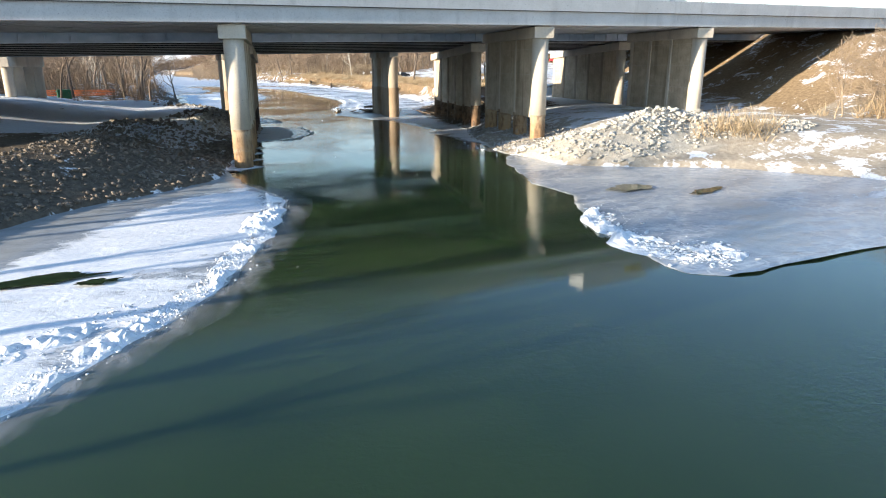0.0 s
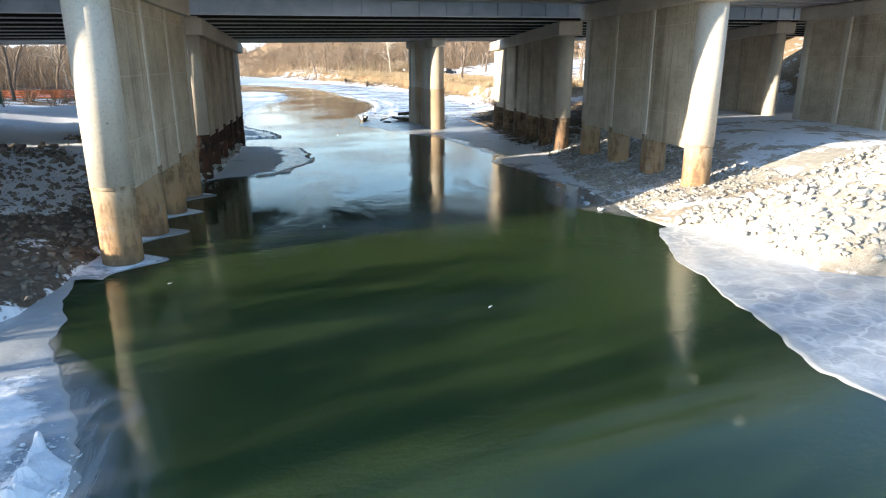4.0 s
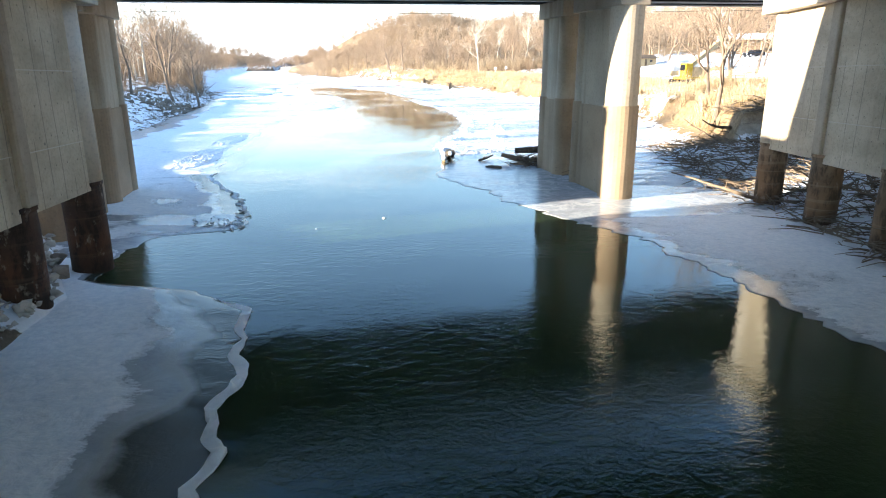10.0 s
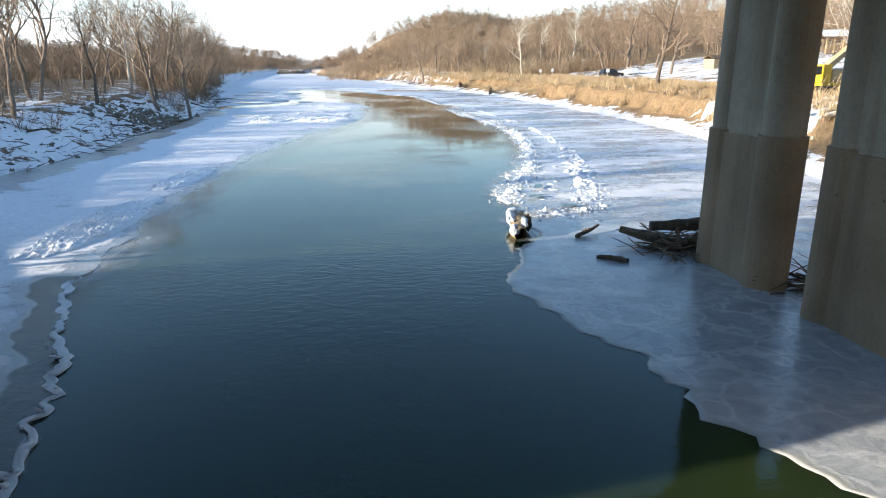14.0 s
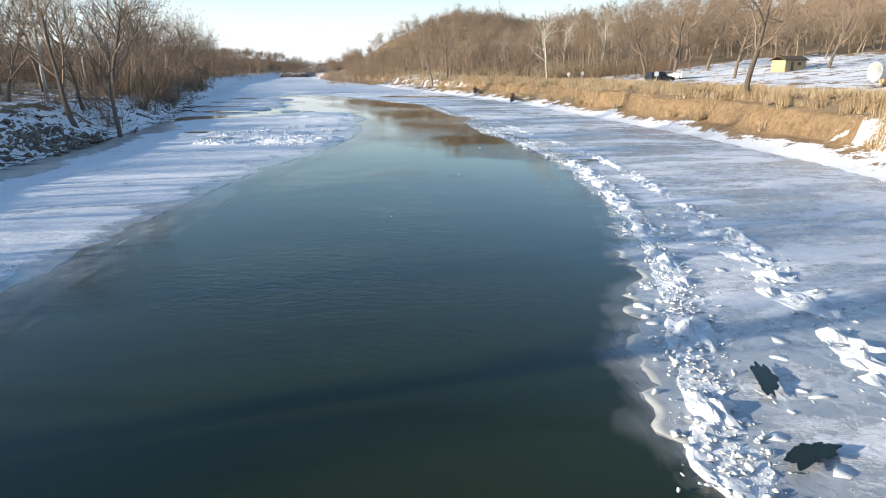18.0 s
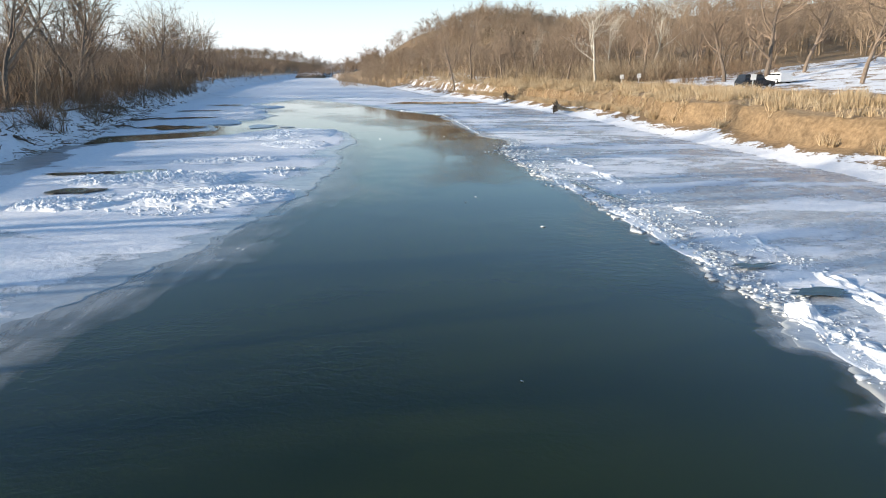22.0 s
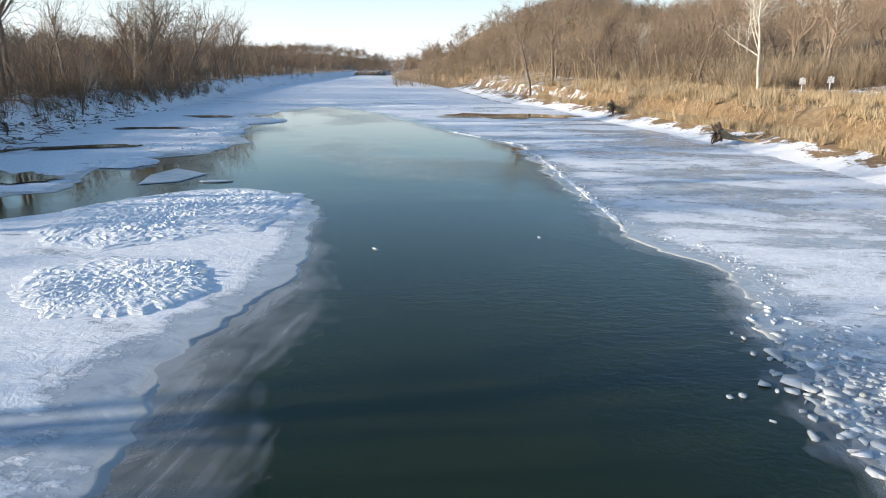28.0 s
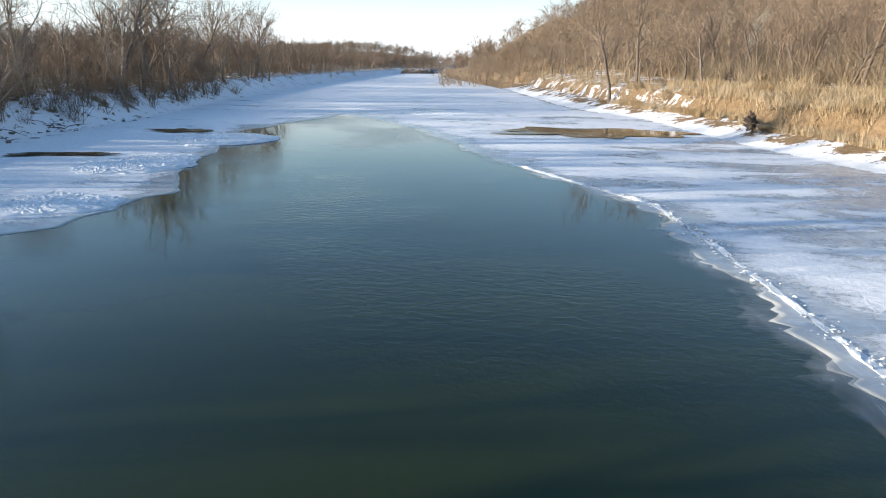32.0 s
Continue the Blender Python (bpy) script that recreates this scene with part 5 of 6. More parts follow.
BOUGHS = dict(counts=(9, 6, 4, 4), thick=0.0165, twig=0.02)
BROWN = [proto(11, 15, M_BARK, M_TWIG, **BOUGHS), proto(12, 17, M_BARK, M_TWIG, spread=0.45, **BOUGHS), proto(13, 13, M_BARK, M_TWIG, spread=0.7, **BOUGHS), proto(14, 16, M_BARK, M_TWIG, lean=(0.35, -0.1), **BOUGHS),
         proto(15, 14, M_BARK, M_TWIG, spread=0.6, start=0.2, **BOUGHS), proto(16, 18, M_BARK, M_TWIG, spread=0.5, start=0.4, **BOUGHS)]
PALE = [proto(21, 17, M_PALE, M_PALE, spread=0.65, start=0.35, counts=(9, 6, 5, 4), thick=0.0125), proto(22, 16, M_PALE, M_PALE, spread=0.7, lean=(0.4, 0.15), start=0.3, counts=(9, 6, 5, 4), thick=0.0125)]
OAK = [proto(31, 18, M_BARK, M_TWIG, spread=0.85, start=0.25, thick=0.02, counts=(9, 8, 6, 5)), proto(32, 17, M_BARK, M_TWIG, spread=0.8, start=0.3, thick=0.019, counts=(9, 8, 6, 5))]
SAPLING = [proto(41, 9, M_PALEBARK, M_TANTWIG, spread=0.4, start=0.2, thick=0.009, counts=(14, 6, 5)), proto(42, 8, M_PALEBARK, M_TANTWIG, spread=0.45, start=0.15, thick=0.008, counts=(14, 6, 5))]

TL = "bare brown riverside tree in winter"
# trees of the park and the right bank
tree_thing(OAK[0], 50.0, 241.0, 40, 1.05, "large bare oak with a wide dark crown in the snow")
tree_thing(OAK[1], 46.4, 247.0, 150, 1.0, "large bare oak with a wide dark crown in the snow")
tree_thing(OAK[0], 54.0, 224.0, 230, 0.8, "bare park tree with a wide crown")
tree_thing(PALE[0], 29.1, 261.4, 10, 0.95, "pale-barked bare sycamore at the edge of the grass")
tree_thing(PALE[1], 47.3, 291.8, 10, 1.1, "leaning pale-barked bare sycamore")
tree_thing(OAK[1], 38.5, 185.4, 330, 1.0, "tall slightly leaning bare tree on the grassy bank")
tree_thing(BROWN[1], 3.2, 311.4, 70, 1.0, "tall bare tree on the river bank")
tree_thing(BROWN[5], 7.5, 318.0, 170, 0.95, "tall bare tree on the river bank")
tree_thing(BROWN[0], 33.5, 125.0, 20, 0.85, TL)
tree_thing(BROWN[2], 36.5, 133.0, 120, 0.8, TL)
tree_thing(BROWN[4], 50.0, 156.0, 220, 0.85, TL)
tree_thing(BROWN[1], 54.0, 149.0, 310, 0.9, TL)
tree_thing(PALE[0], 60.0, 176.0, 100, 0.85, "pale-barked bare tree by the pipes")
tree_thing(OAK[1], 63.0, 168.0, 60, 0.8, "bare park tree with a wide crown")
for i in range(16):
    x, y = rng.uniform(44, 80), rng.uniform(160, 330)
    if embankment(x, y) < 3 and math.hypot(x - 43, y - 229) > 9 and math.hypot(x - 64, y - 205) > 14:
        tree_thing(rng.choice(BROWN + OAK), x, y, rng.uniform(0, 360), rng.uniform(0.65, 0.95), "bare park tree standing in snow")
# left bank
tree_thing(BROWN[0], -24.6, 177.0, 0, 0.9, "bare tree at the foot of the snowy bank")
tree_thing(BROWN[3], -28.0, 176.0, 175, 1.0, "dark bare tree leaning over the bank")
tree_thing(PALE[0], -34.0, 182.0, 75, 1.05, "pale-barked bare sycamore in the woods")
for i in range(112):
    y = 106 + 270 * (i + rng.random()) / 112
    if nz(3, y, 0.11, 6) < -0.12 and i % 3:
        continue
    d = rng.uniform(5.5, 12) if i % 3 else rng.uniform(12, 20)
    x = float(left_bank(y)) - d
    pick, turn, size = rng.choice(BROWN + SAPLING + BROWN[3:4] + (PALE[:1] if i % 6 == 0 else BROWN)), rng.uniform(0, 360), rng.uniform(0.65, 1.0)
    if 172 < y < 190 and i % 2:
        continue
    tree_thing(pick, x, y, turn, size * (1.22 if y > 200 else 1.0), TL)
THICK = [proto(51, 13, M_BARK, M_TWIG, spread=0.6, start=0.2, thick=0.03, counts=(14, 9, 7, 4), twig=0.05), proto(52, 12, M_BARK, M_TWIG, spread=0.75, start=0.2, thick=0.03, counts=(13, 9, 7, 4), twig=0.05)]
# Unseen trees added out of view, only to shade the near water.
for i in range(6):
    tree_thing(THICK[i % 2], -18.5 - 1.6 * (i % 3), 33.5 + 1.7 * i, 75 * i, 0.42, "added stout vine-laden tree, unseen, shading the near water")
# right bank woods edge beyond the grass
for i in range(44):
    y = 282 + 150 * (i + rng.random()) / 44
    x = float(right_bank(y)) + rng.uniform(7, 34)
    tree_thing(rng.choice(BROWN * 3 + PALE[:1]), x, y, rng.uniform(0, 360), rng.uniform(0.5, 0.72), TL)
for i in range(46):
    y = 258 + 90 * (i + rng.random()) / 46
    x = float(right_bank(y)) + 17 + 40 * rng.random()
    tree_thing(rng.choice(BROWN * 3 + PALE[:1] + SAPLING), x, y, rng.uniform(0, 360), rng.uniform(0.6, 0.88), TL)
for i in range(10):
    tree_thing(rng.choice(BROWN + OAK), rng.uniform(-46, -25), 6 + 24 * i / 10, rng.uniform(0, 360), rng.uniform(0.75, 1.05), TL)
shore_rng = random.Random(61)
for i in range(26):
    y = 213 + 110 * (i + shore_rng.random()) / 26
    tree_thing(shore_rng.choice(BROWN * 2 + THICK), float(left_bank(y)) - shore_rng.uniform(2, 15), y, shore_rng.uniform(0, 360), shore_rng.uniform(0.4, 0.72), TL)
# saplings on the embankment at the right end of the bridge
for i in range(26):
    x, y = rng.uniform(54, 80), rng.uniform(44, 60)
    tree_thing(rng.choice(SAPLING), x, y, rng.uniform(0, 360), rng.uniform(0.7, 1.25), "thin pale bare sapling on the embankment", "saplings")


# woods behind: many plain trees in one mesh a side
def light_tree(seed, height, n=(10, 7, 4), twig=0.036):
    t, c = grow_tree(seed, height, counts=n, sides=(4, 3, 3), twig=twig, start=0.25, sliver=2, thick=0.016)
    return np.concatenate([t[0], c[0]]), np.concatenate([t[1], c[1] + len(t[0])])


def thin_tree(seed, height):
    """For far slopes: a pole with limbs and coarse twigs."""
    t, c = grow_tree(seed, height, counts=(10, 6, 3), sides=(3, 3, 3), twig=0.10, start=0.15, thick=0.012, sliver=1)
    return np.concatenate([t[0], c[0]]), np.concatenate([t[1], c[1] + len(t[0])])


LIGHT = [light_tree(60 + i, 11 + i) for i in range(6)]
FAR = [thin_tree(70 + i, 12 + 0.8 * i) for i in range(5)]


def woods(name, label, spots, protos, mat, seed, low=0.7, high=1.02):
    r = random.Random(seed)
    items = []
    for x, y in spots:
        v, f = r.choice(protos)
        s = r.uniform(low, high)
        items.append((v, f, pose(x, y, land_z(x, y) - 0.1, r.gauss(0, 5), r.gauss(0, 5), r.uniform(0, 360)) @ Matrix.Scale(s, 4)))
    return joined(name, items, mat, label, "woods")


spots = []
while len(spots) < 300:
    y = 106 + 330 * rng.random() ** 1.2
    d = 44 + 55 * rng.random() ** 1.3
    spots.append((float(left_bank(y)) - d, y))
for _ in range(150):
    y = 300 + 230 * rng.random()
    spots.append((float(left_bank(y)) - 6 - 45 * rng.random(), y))
thicket = [(float(left_bank(y)) - rng.uniform(20, 46), y) for y in [106 + 240 * rng.random() for _ in range(230)]]
woods("left_thicket", "low bare thicket behind the riverside trees", thicket, LIGHT, M_TWIG, 35, 0.42, 0.6)
woods("left_woods", "dense bare brown riverside woods in winter", spots, LIGHT, M_TWIG, 31, 0.6, 0.85)
spots = []
while len(spots) < 760:
    x, y = rng.uniform(-40, 150), rng.uniform(285, 460)
    d = x - float(right_bank(y))
    if d > 12 and d < 150 and not (y < 300 and x < 60):
        spots.append((x, y))
    x, y = rng.uniform(92, 160), rng.uniform(160, 300)
    if len(spots) % 2 and embankment(x, y) < 2:
        spots.append((x, y))
for _ in range(380):
    spots.append((rng.uniform(-48, 85), rng.uniform(392, 510)))
for _ in range(190):
    y = 318 + 150 * rng.random()
    spots.append((float(right_bank(y)) + 6 + 75 * rng.random(), y))
for _ in range(170):
    spots.append((rng.uniform(74, 125), rng.uniform(238, 330)))
woods("right_woods", "bare tan-brown woods on the rising ground", spots, LIGHT, M_TANTWIG, 32, 0.55, 0.85)
spots = []
while len(spots) < 2100:
    y = 400 + 620 * rng.random()
    x = rng.uniform(-420, 330)
    lx, rx = float(left_bank(y)), float(right_bank(y))
    if (lx - 8 < x < rx + 8 and y < 690) or x < lx - 170 and y < 800:
        continue
    spots.append((x, y))
for _ in range(420):
    y = rng.uniform(770, 1010)
    spots.append((rng.uniform(-330, -60), y))
woods("far_woods", "distant bare woods over the hills", spots, FAR, M_TWIG, 33)


# brush along the banks
def shrub(seed, h, stems=16):
    r = random.Random(seed)
    verts, faces = [], []
    for _ in range(stems):
        p = Vector((r.gauss(0, 0.35), r.gauss(0, 0.35), -0.1))
        d = Vector((r.gauss(0, 0.45), r.gauss(0, 0.45), 1)).normalized()
        hh = h * r.uniform(0.6, 1.1)
        for s in range(3):
            q = p + d * hh / 3
            side = Vector((r.gauss(0, 1), r.gauss(0, 1), 0)).normalized() * (0.030 - 0.007 * s)
            k = len(verts)
            verts.extend((p - side, p + side, q + side * 0.7, q - side * 0.7))
            faces.extend(((k, k + 1, k + 2), (k, k + 2, k + 3)))
            for _ in range(4):
                b = p.lerp(q, r.random())
                e = b + (d * 0.6 + Vector((r.gauss(0, 0.6), r.gauss(0, 0.6), r.gauss(0, 0.4)))).normalized() * hh * r.uniform(0.12, 0.3)
                k = len(verts)
                verts.extend((b - side * 0.5, b + side * 0.5, e))
                faces.append((k, k + 1, k + 2))
            p, d = q, (d + Vector((r.gauss(0, 0.25), r.gauss(0, 0.25), 0.05))).normalized()
    return np.array([tuple(v) for v in verts]), np.array(faces)


SHRUBS = [shrub(80 + i, 2.2 + 0.45 * i) for i in range(5)]
spots = []
while len(spots) < 850:
    y = 104 + 400 * rng.random() ** 1.25
    d = 4.5 + 60 * rng.random() ** 1.2
    if nz(d, y, 0.16, 4) > 0.05 or d > 30:
        spots.append((float(left_bank(y)) - d, y))
for _ in range(200):
    y = rng.uniform(180, 330)
    spots.append((float(left_bank(y)) - rng.uniform(2.5, 10), y))
for _ in range(18):
    spots.append((rng.uniform(-42, -22), rng.uniform(112, 134)))
for _ in range(430):
    y = 250 + 100 * rng.random()
    spots.append((float(right_bank(y)) + 20 + 26 * rng.random(), y))
for _ in range(170):
    y = shore_rng.uniform(200, 300)
    spots.append((float(left_bank(y)) - shore_rng.uniform(4.0, 13.0), y))
woods("bank_brush", "tangled dark brown brush on the banks", spots, SHRUBS[1:] + [shrub(88, 5.2, 20)], M_BRUSH, 41)
spots = []
for _ in range(420):
    y = 262 + 260 * rng.random() ** 1.3
    spots.append((float(right_bank(y)) + 7 + 30 * rng.random() ** 1.5, y))
for _ in range(60):
    spots.append((rng.gauss(44, 4), rng.gauss(142, 3)))
for _ in range(22):
    spots.append((rng.gauss(39, 1.6), rng.gauss(47.5, 1.0)))
for _ in range(60):
    spots.append((rng.uniform(56, 84), rng.uniform(40, 60)))
woods("right_brush", "straw-coloured bare brush and weeds", spots, SHRUBS[:3], M_GRASS, 42)


M_VINE = simple("pale_vines", (0.24, 0.185, 0.125), (0.40, 0.32, 0.22), 0.5, 0.9, 0.0)
VINES = [shrub(95 + i, 4.2 + 0.6 * i, 34) for i in range(3)]
spots = []
for _ in range(150):
    y = 262 + 60 * rng.random()
    spots.append((float(right_bank(y)) + 17 + 22 * rng.random() + 2 * math.sin(y), y))
woods("vine_thicket", "pale tan vine-covered thicket at the wood's edge", spots, VINES, M_VINE, 43)


# tall dry grass on the right bank
def grass():
    r = np.random.RandomState(5)
    n = 170000
    y = 122 + 190 * r.rand(n) ** 1.1
    d = 4.4 + 15 * r.rand(n) ** 1.5
    x = right_bank(y) + d
    clump = np.array([nz(a, b, 0.35, 3) + 0.5 * nz(a, b, 1.3, 8) for a, b in zip(x, y)])
    keep = clump > -0.25 + 0.012 * d + 0.35 * ((d < 6.2) & (y < 216))
    keep &= ~((y > 160) & (y < 216) & (d < 6.9) & (clump < 0.45))
    x, y, clump = x[keep], y[keep], clump[keep]
    z = np.array([land_z(a, b) for a, b in zip(x, y)])
    h = (0.35 + 0.75 * r.rand(len(x))) * (0.75 + 0.6 * np.clip(clump, 0, 1))
    lean = r.randn(len(x), 2) * 0.3
    t = r.rand(len(x)) * 6.28
    w = 0.03
    b0 = np.stack([x - w * np.cos(t), y - w * np.sin(t), z - 0.05], 1)
    b1 = np.stack([x + w * np.cos(t), y + w * np.sin(t), z - 0.05], 1)
    tip = np.stack([x + lean[:, 0] * h, y + lean[:, 1] * h, z + h], 1)
    v = np.stack([b0, b1, tip], 1).reshape(-1, 3)
    f = np.arange(len(v)).reshape(-1, 3)
    joined("dry_grass", [(v, f, np.eye(4))], M_GRASS, "tall tan dry grass on the cut bank", "grass")


grass()


# ---------------------------------------------------------------- driftwood
def log_mesh(name, length, r0, r1, seed, mat, bend=0.12, sides=10):
    r = random.Random(seed)
    pts, rads = [], []
    p, d = Vector((0, 0, 0)), Vector((1, 0, 0))
    n = 9
    for i in range(n + 1):
        pts.append(p.copy())
        f = i / n
        rads.append((r0 + (r1 - r0) * f) * r.uniform(0.9, 1.1))
        d = (d + Vector((0, r.gauss(0, bend), r.gauss(0, bend * 0.6)))).normalized()
        p = p + d * length / n
    vs, fs = [], []
    tube(pts, rads, sides, vs, fs)
    for base, flip in ((0, True), (n * sides, False)):
        ring = list(range(base, base + sides))
        fs.append(tuple(ring[::-1] if flip else ring))
    branches = []
    for c in range(3):
        i = r.randrange(2, n)
        q = pts[i] + Vector((r.gauss(0, 0.2), r.gauss(0, 0.7), r.gauss(0.4, 0.4))).normalized() * length * r.uniform(0.08, 0.22)
        bv, bf = [], []
        tube([pts[i], pts[i].lerp(q, 0.5) + Vector((0, 0, 0.05)), q], [rads[i] * 0.5, rads[i] * 0.35, 0.015], 5, bv, bf)
        branches.append(mesh_from("branch", bv, bf, mat))
    return mesh_from(name, vs, fs, mat, False), branches


def log(x, y, z, length, r0, r1, yaw, pitch, seed, label, mat=None):
    me, branches = log_mesh("driftwood_log", length, r0, r1, seed, mat or M_LOG)
    ob = obj("driftwood_log", me)
    ob.matrix_basis = pose(x, y, z, 0, -pitch, yaw)
    for m in branches:
        obj("branch", m, ob)
    return tagged(ob, label, "log", "driftwood")


log(15.9, 114.6, 0.25, 2.2, 0.22, 0.14, 140, 14, 1, "dark drift log jammed against the old pier")
log(16.9, 114.2, 1.2, 2.2, 0.24, 0.18, 178, -4, 2, "thick pale drift log with a sawn end on the jam", M_LOG)
log(15.9, 114.3, 0.12, 1.9, 0.15, 0.08, 165, 2, 3, "dark branch lying on the ice")
log(13.6, 113.0, 0.1, 1.1, 0.12, 0.07, 130, 3, 4, "short stick lying on the ice")
log(12.6, 116.4, 0.08, 1.5, 0.10, 0.05, 50, 22, 5, "dark stick rising out of the ice")
log(19.6, 107.2, 0.3, 2.2, 0.08, 0.04, 60, 20, 6, "thin branch caught between the pier walls")
for i in range(46):
    x, y = rng.uniform(20.5, 36), rng.uniform(88, 121)
    if x < float(right_bank(y)) - 0.6:
        continue
    log(x, y, max(land_z(x, y), 0.1) + 0.12, rng.uniform(1.8, 5.5), rng.uniform(0.05, 0.14), 0.03, rng.uniform(0, 360), rng.uniform(-4, 8), 100 + i, "weathered drift log on the snowy debris field")
for i in range(22):
    y = rng.uniform(112, 235)
    x = float(left_bank(y)) - rng.uniform(0.3, 6)
    log(x, y, max(land_z(x, y), 0.1) + 0.1, rng.uniform(1.5, 4.5), rng.uniform(0.07, 0.16), 0.04, rng.uniform(-60, 60), rng.uniform(-12, 4), 200 + i, "dark fallen branch on the snowy bank")


def sticks(name, label, spots, seed, mat=None):
    r = random.Random(seed)
    vs, fs = [], []
    for x, y in spots:
        z = max(land_z(x, y), 0.08)
        a, l = r.uniform(0, 6.28), r.uniform(0.4, 2.2)
        p = Vector((x, y, z + r.uniform(0.0, 0.35)))
        q = p + Vector((math.cos(a) * l, math.sin(a) * l, r.gauss(0.05, 0.22)))
        m = p.lerp(q, 0.5) + Vector((r.gauss(0, 0.12), r.gauss(0, 0.12), 0.06))
        w = r.uniform(0.012, 0.05)
        tube([p, m, q], [w, w * 0.8, w * 0.4], 4, vs, fs)
    v, f = np.array([tuple(v) for v in vs]), np.array(fs)
    return joined(name, [(v, f, np.eye(4))], mat or M_LOG, label, "debris")


spots = []
while len(spots) < 4200:
    x, y = rng.uniform(21, 38), rng.uniform(86, 123)
    if x > float(right_bank(y)) - 0.3 - 1.2 * rng.random() ** 3:
        spots.append((x, y))
sticks("drift_debris", "dark tangle of drift branches on snow under the bridge", spots, 51, M_DRIFT)
spots = [(16.2 + rng.gauss(0, 0.7), 114.6 + rng.gauss(0, 0.6)) for _ in range(160)] + [(18.4 + rng.gauss(0, 0.4), 110.0 + rng.gauss(0, 0.3)) for _ in range(60)]
sticks("drift_debris", "tangle of roots and sticks jammed at the old pier", spots, 52)
spots = []
for _ in range(800):
    y = rng.uniform(106, 260)
    spots.append((float(left_bank(y)) - abs(rng.gauss(2, 3.5)), y))
sticks("bank_debris", "dead sticks and leaves on the snowy bank", spots, 53)


def root_stump(x, y, z, s, seed, label, snow=False):
    r = random.Random(seed)
    root = thing("uprooted_stump", (x, y, z), label, "stump")
    vs, fs = [], []
    tube([Vector((2.6, -0.9, 0.02)) * s, Vector((0.3, 0.1, 0.3)) * s, Vector((-0.2, 0, 0.45)) * s, Vector((-0.45, 0, 0.5)) * s], [0.05 * s, 0.15 * s, 0.24 * s, 0.3 * s], 10, vs, fs)
    fs.append(tuple(range(39, 29, -1)))
    obj("trunk", mesh_from("trunk", vs, fs, M_TANLOG), root)
    for f in (0.4, 0.6, 0.8):
        p = Vector((0.3, 0.1, 0.3)).lerp(Vector((2.6, -0.9, 0.02)), f) * s
        vs, fs = [], []
        tube([p, p + Vector((0.5, r.uniform(-0.5, 0.6), r.uniform(0.05, 0.4))) * s, p + Vector((1.1, r.uniform(-0.7, 0.9), r.uniform(-0.1, 0.5))) * s], [0.07 * s, 0.04 * s, 0.012 * s], 5, vs, fs)
        obj("branch", mesh_from("branch", vs, fs, M_TANLOG), root)
    for _ in range(44):
        a, l = r.uniform(0, 6.28), r.uniform(0.4, 0.95)
        p = Vector((-0.4, 0, 0.5)) * s
        q = p + Vector((r.uniform(-0.5, 0.1), math.cos(a) * l, math.sin(a) * l * 0.8)) * s
        m = p.lerp(q, 0.5) + Vector((r.gauss(0, 0.1), r.gauss(0, 0.1), r.gauss(0, 0.1))) * s
        vs, fs = [], []
        tube([p, m, q], [0.14 * s, 0.08 * s, 0.02 * s], 5, vs, fs)
        obj("root", mesh_from("root", vs, fs, M_LOG), root)
    if snow:
        bm = bmesh.new()
        bmesh.ops.create_icosphere(bm, subdivisions=3, radius=1)
        for v in bm.verts:
            w = 1 + 0.25 * noise.noise(v.co * 2.2)
            v.co = Vector((v.co.x * 0.95 * w - 0.1, v.co.y * 0.55 * w, max(v.co.z, -0.2) * 0.34 * w + 0.14)) * s
        part("snow_cap", bm, M_SNOW, root, "crusted snow cap", True)
    return root


root_stump(20.2, 240.2, 0.35, 1.5, 1, "dark uprooted stump lying on the snowy shore")
root_stump(14.5, 268.5, 0.9, 1.5, 2, "large dark root plate in the eroded bank")
# a thick log frozen in at the river's edge, crusted with snow on its windward side
def lumpy(x0, y0, z0, sx, sy, sz, seed, amount=0.4):
    bm = bmesh.new()
    bmesh.ops.create_icosphere(bm, subdivisions=4, radius=1)
    for v in bm.verts:
        q = v.co * 2.0 + Vector((seed, 0, seed))
        w = 1 + amount * noise.noise(q) + 0.6 * amount * noise.noise(q * 2.6) + 0.35 * amount * noise.noise(q * 6)
        v.co = Vector((v.co.x * sx * w + x0, v.co.y * sy * w + y0, v.co.z * sz * w + z0))
    return bm


vs, fs = [], []
pts = [Vector((2.6 * k / 30, 0.10 * math.sin(k * 0.22), 0.02 * math.sin(k * 0.5))) for k in range(31)]
tube(pts, [(0.27 + 0.10 * k / 30) * (1 - 0.75 * max(0, (k - 27) / 3) ** 2) for k in range(31)], 22, vs, fs)
for k, v in enumerate(vs):
    p = pts[k // 22]
    out = v - p
    vs[k] = p + out * (1 + 0.22 * noise.noise(Vector((v.x * 0.9, v.y * 4, v.z * 4))) + 0.10 * noise.noise(Vector((v.x * 3, v.y * 12, v.z * 12))))
big_log = obj("driftwood_log", mesh_from("driftwood_log", vs, fs, M_TANLOG, True))
big_log.matrix_basis = pose(10.4, 116.35, 0.2, 0, -3, 88)
tagged(big_log, "thick tan log frozen in at the ice edge, crusted with snow", "log", "driftwood")
part("snow_cap", lumpy(1.75, 0.26, 0.16, 0.85, 0.20, 0.22, 3), M_FLOE, big_log, "crusted snow along the log", True)
part("snow_cap", lumpy(2.35, 0.10, 0.24, 0.34, 0.30, 0.16, 5), M_FLOE, big_log, "crusted snow along the log", True)
part("snow_cap", lumpy(1.0, -0.20, 0.24, 0.62, 0.13, 0.12, 8), M_FLOE, big_log, "crusted snow along the log", True)
part("snow_cap", lumpy(0.2, 0.25, 0.12, 0.35, 0.18, 0.2, 9), M_FLOE, big_log, "crusted snow along the log", True)
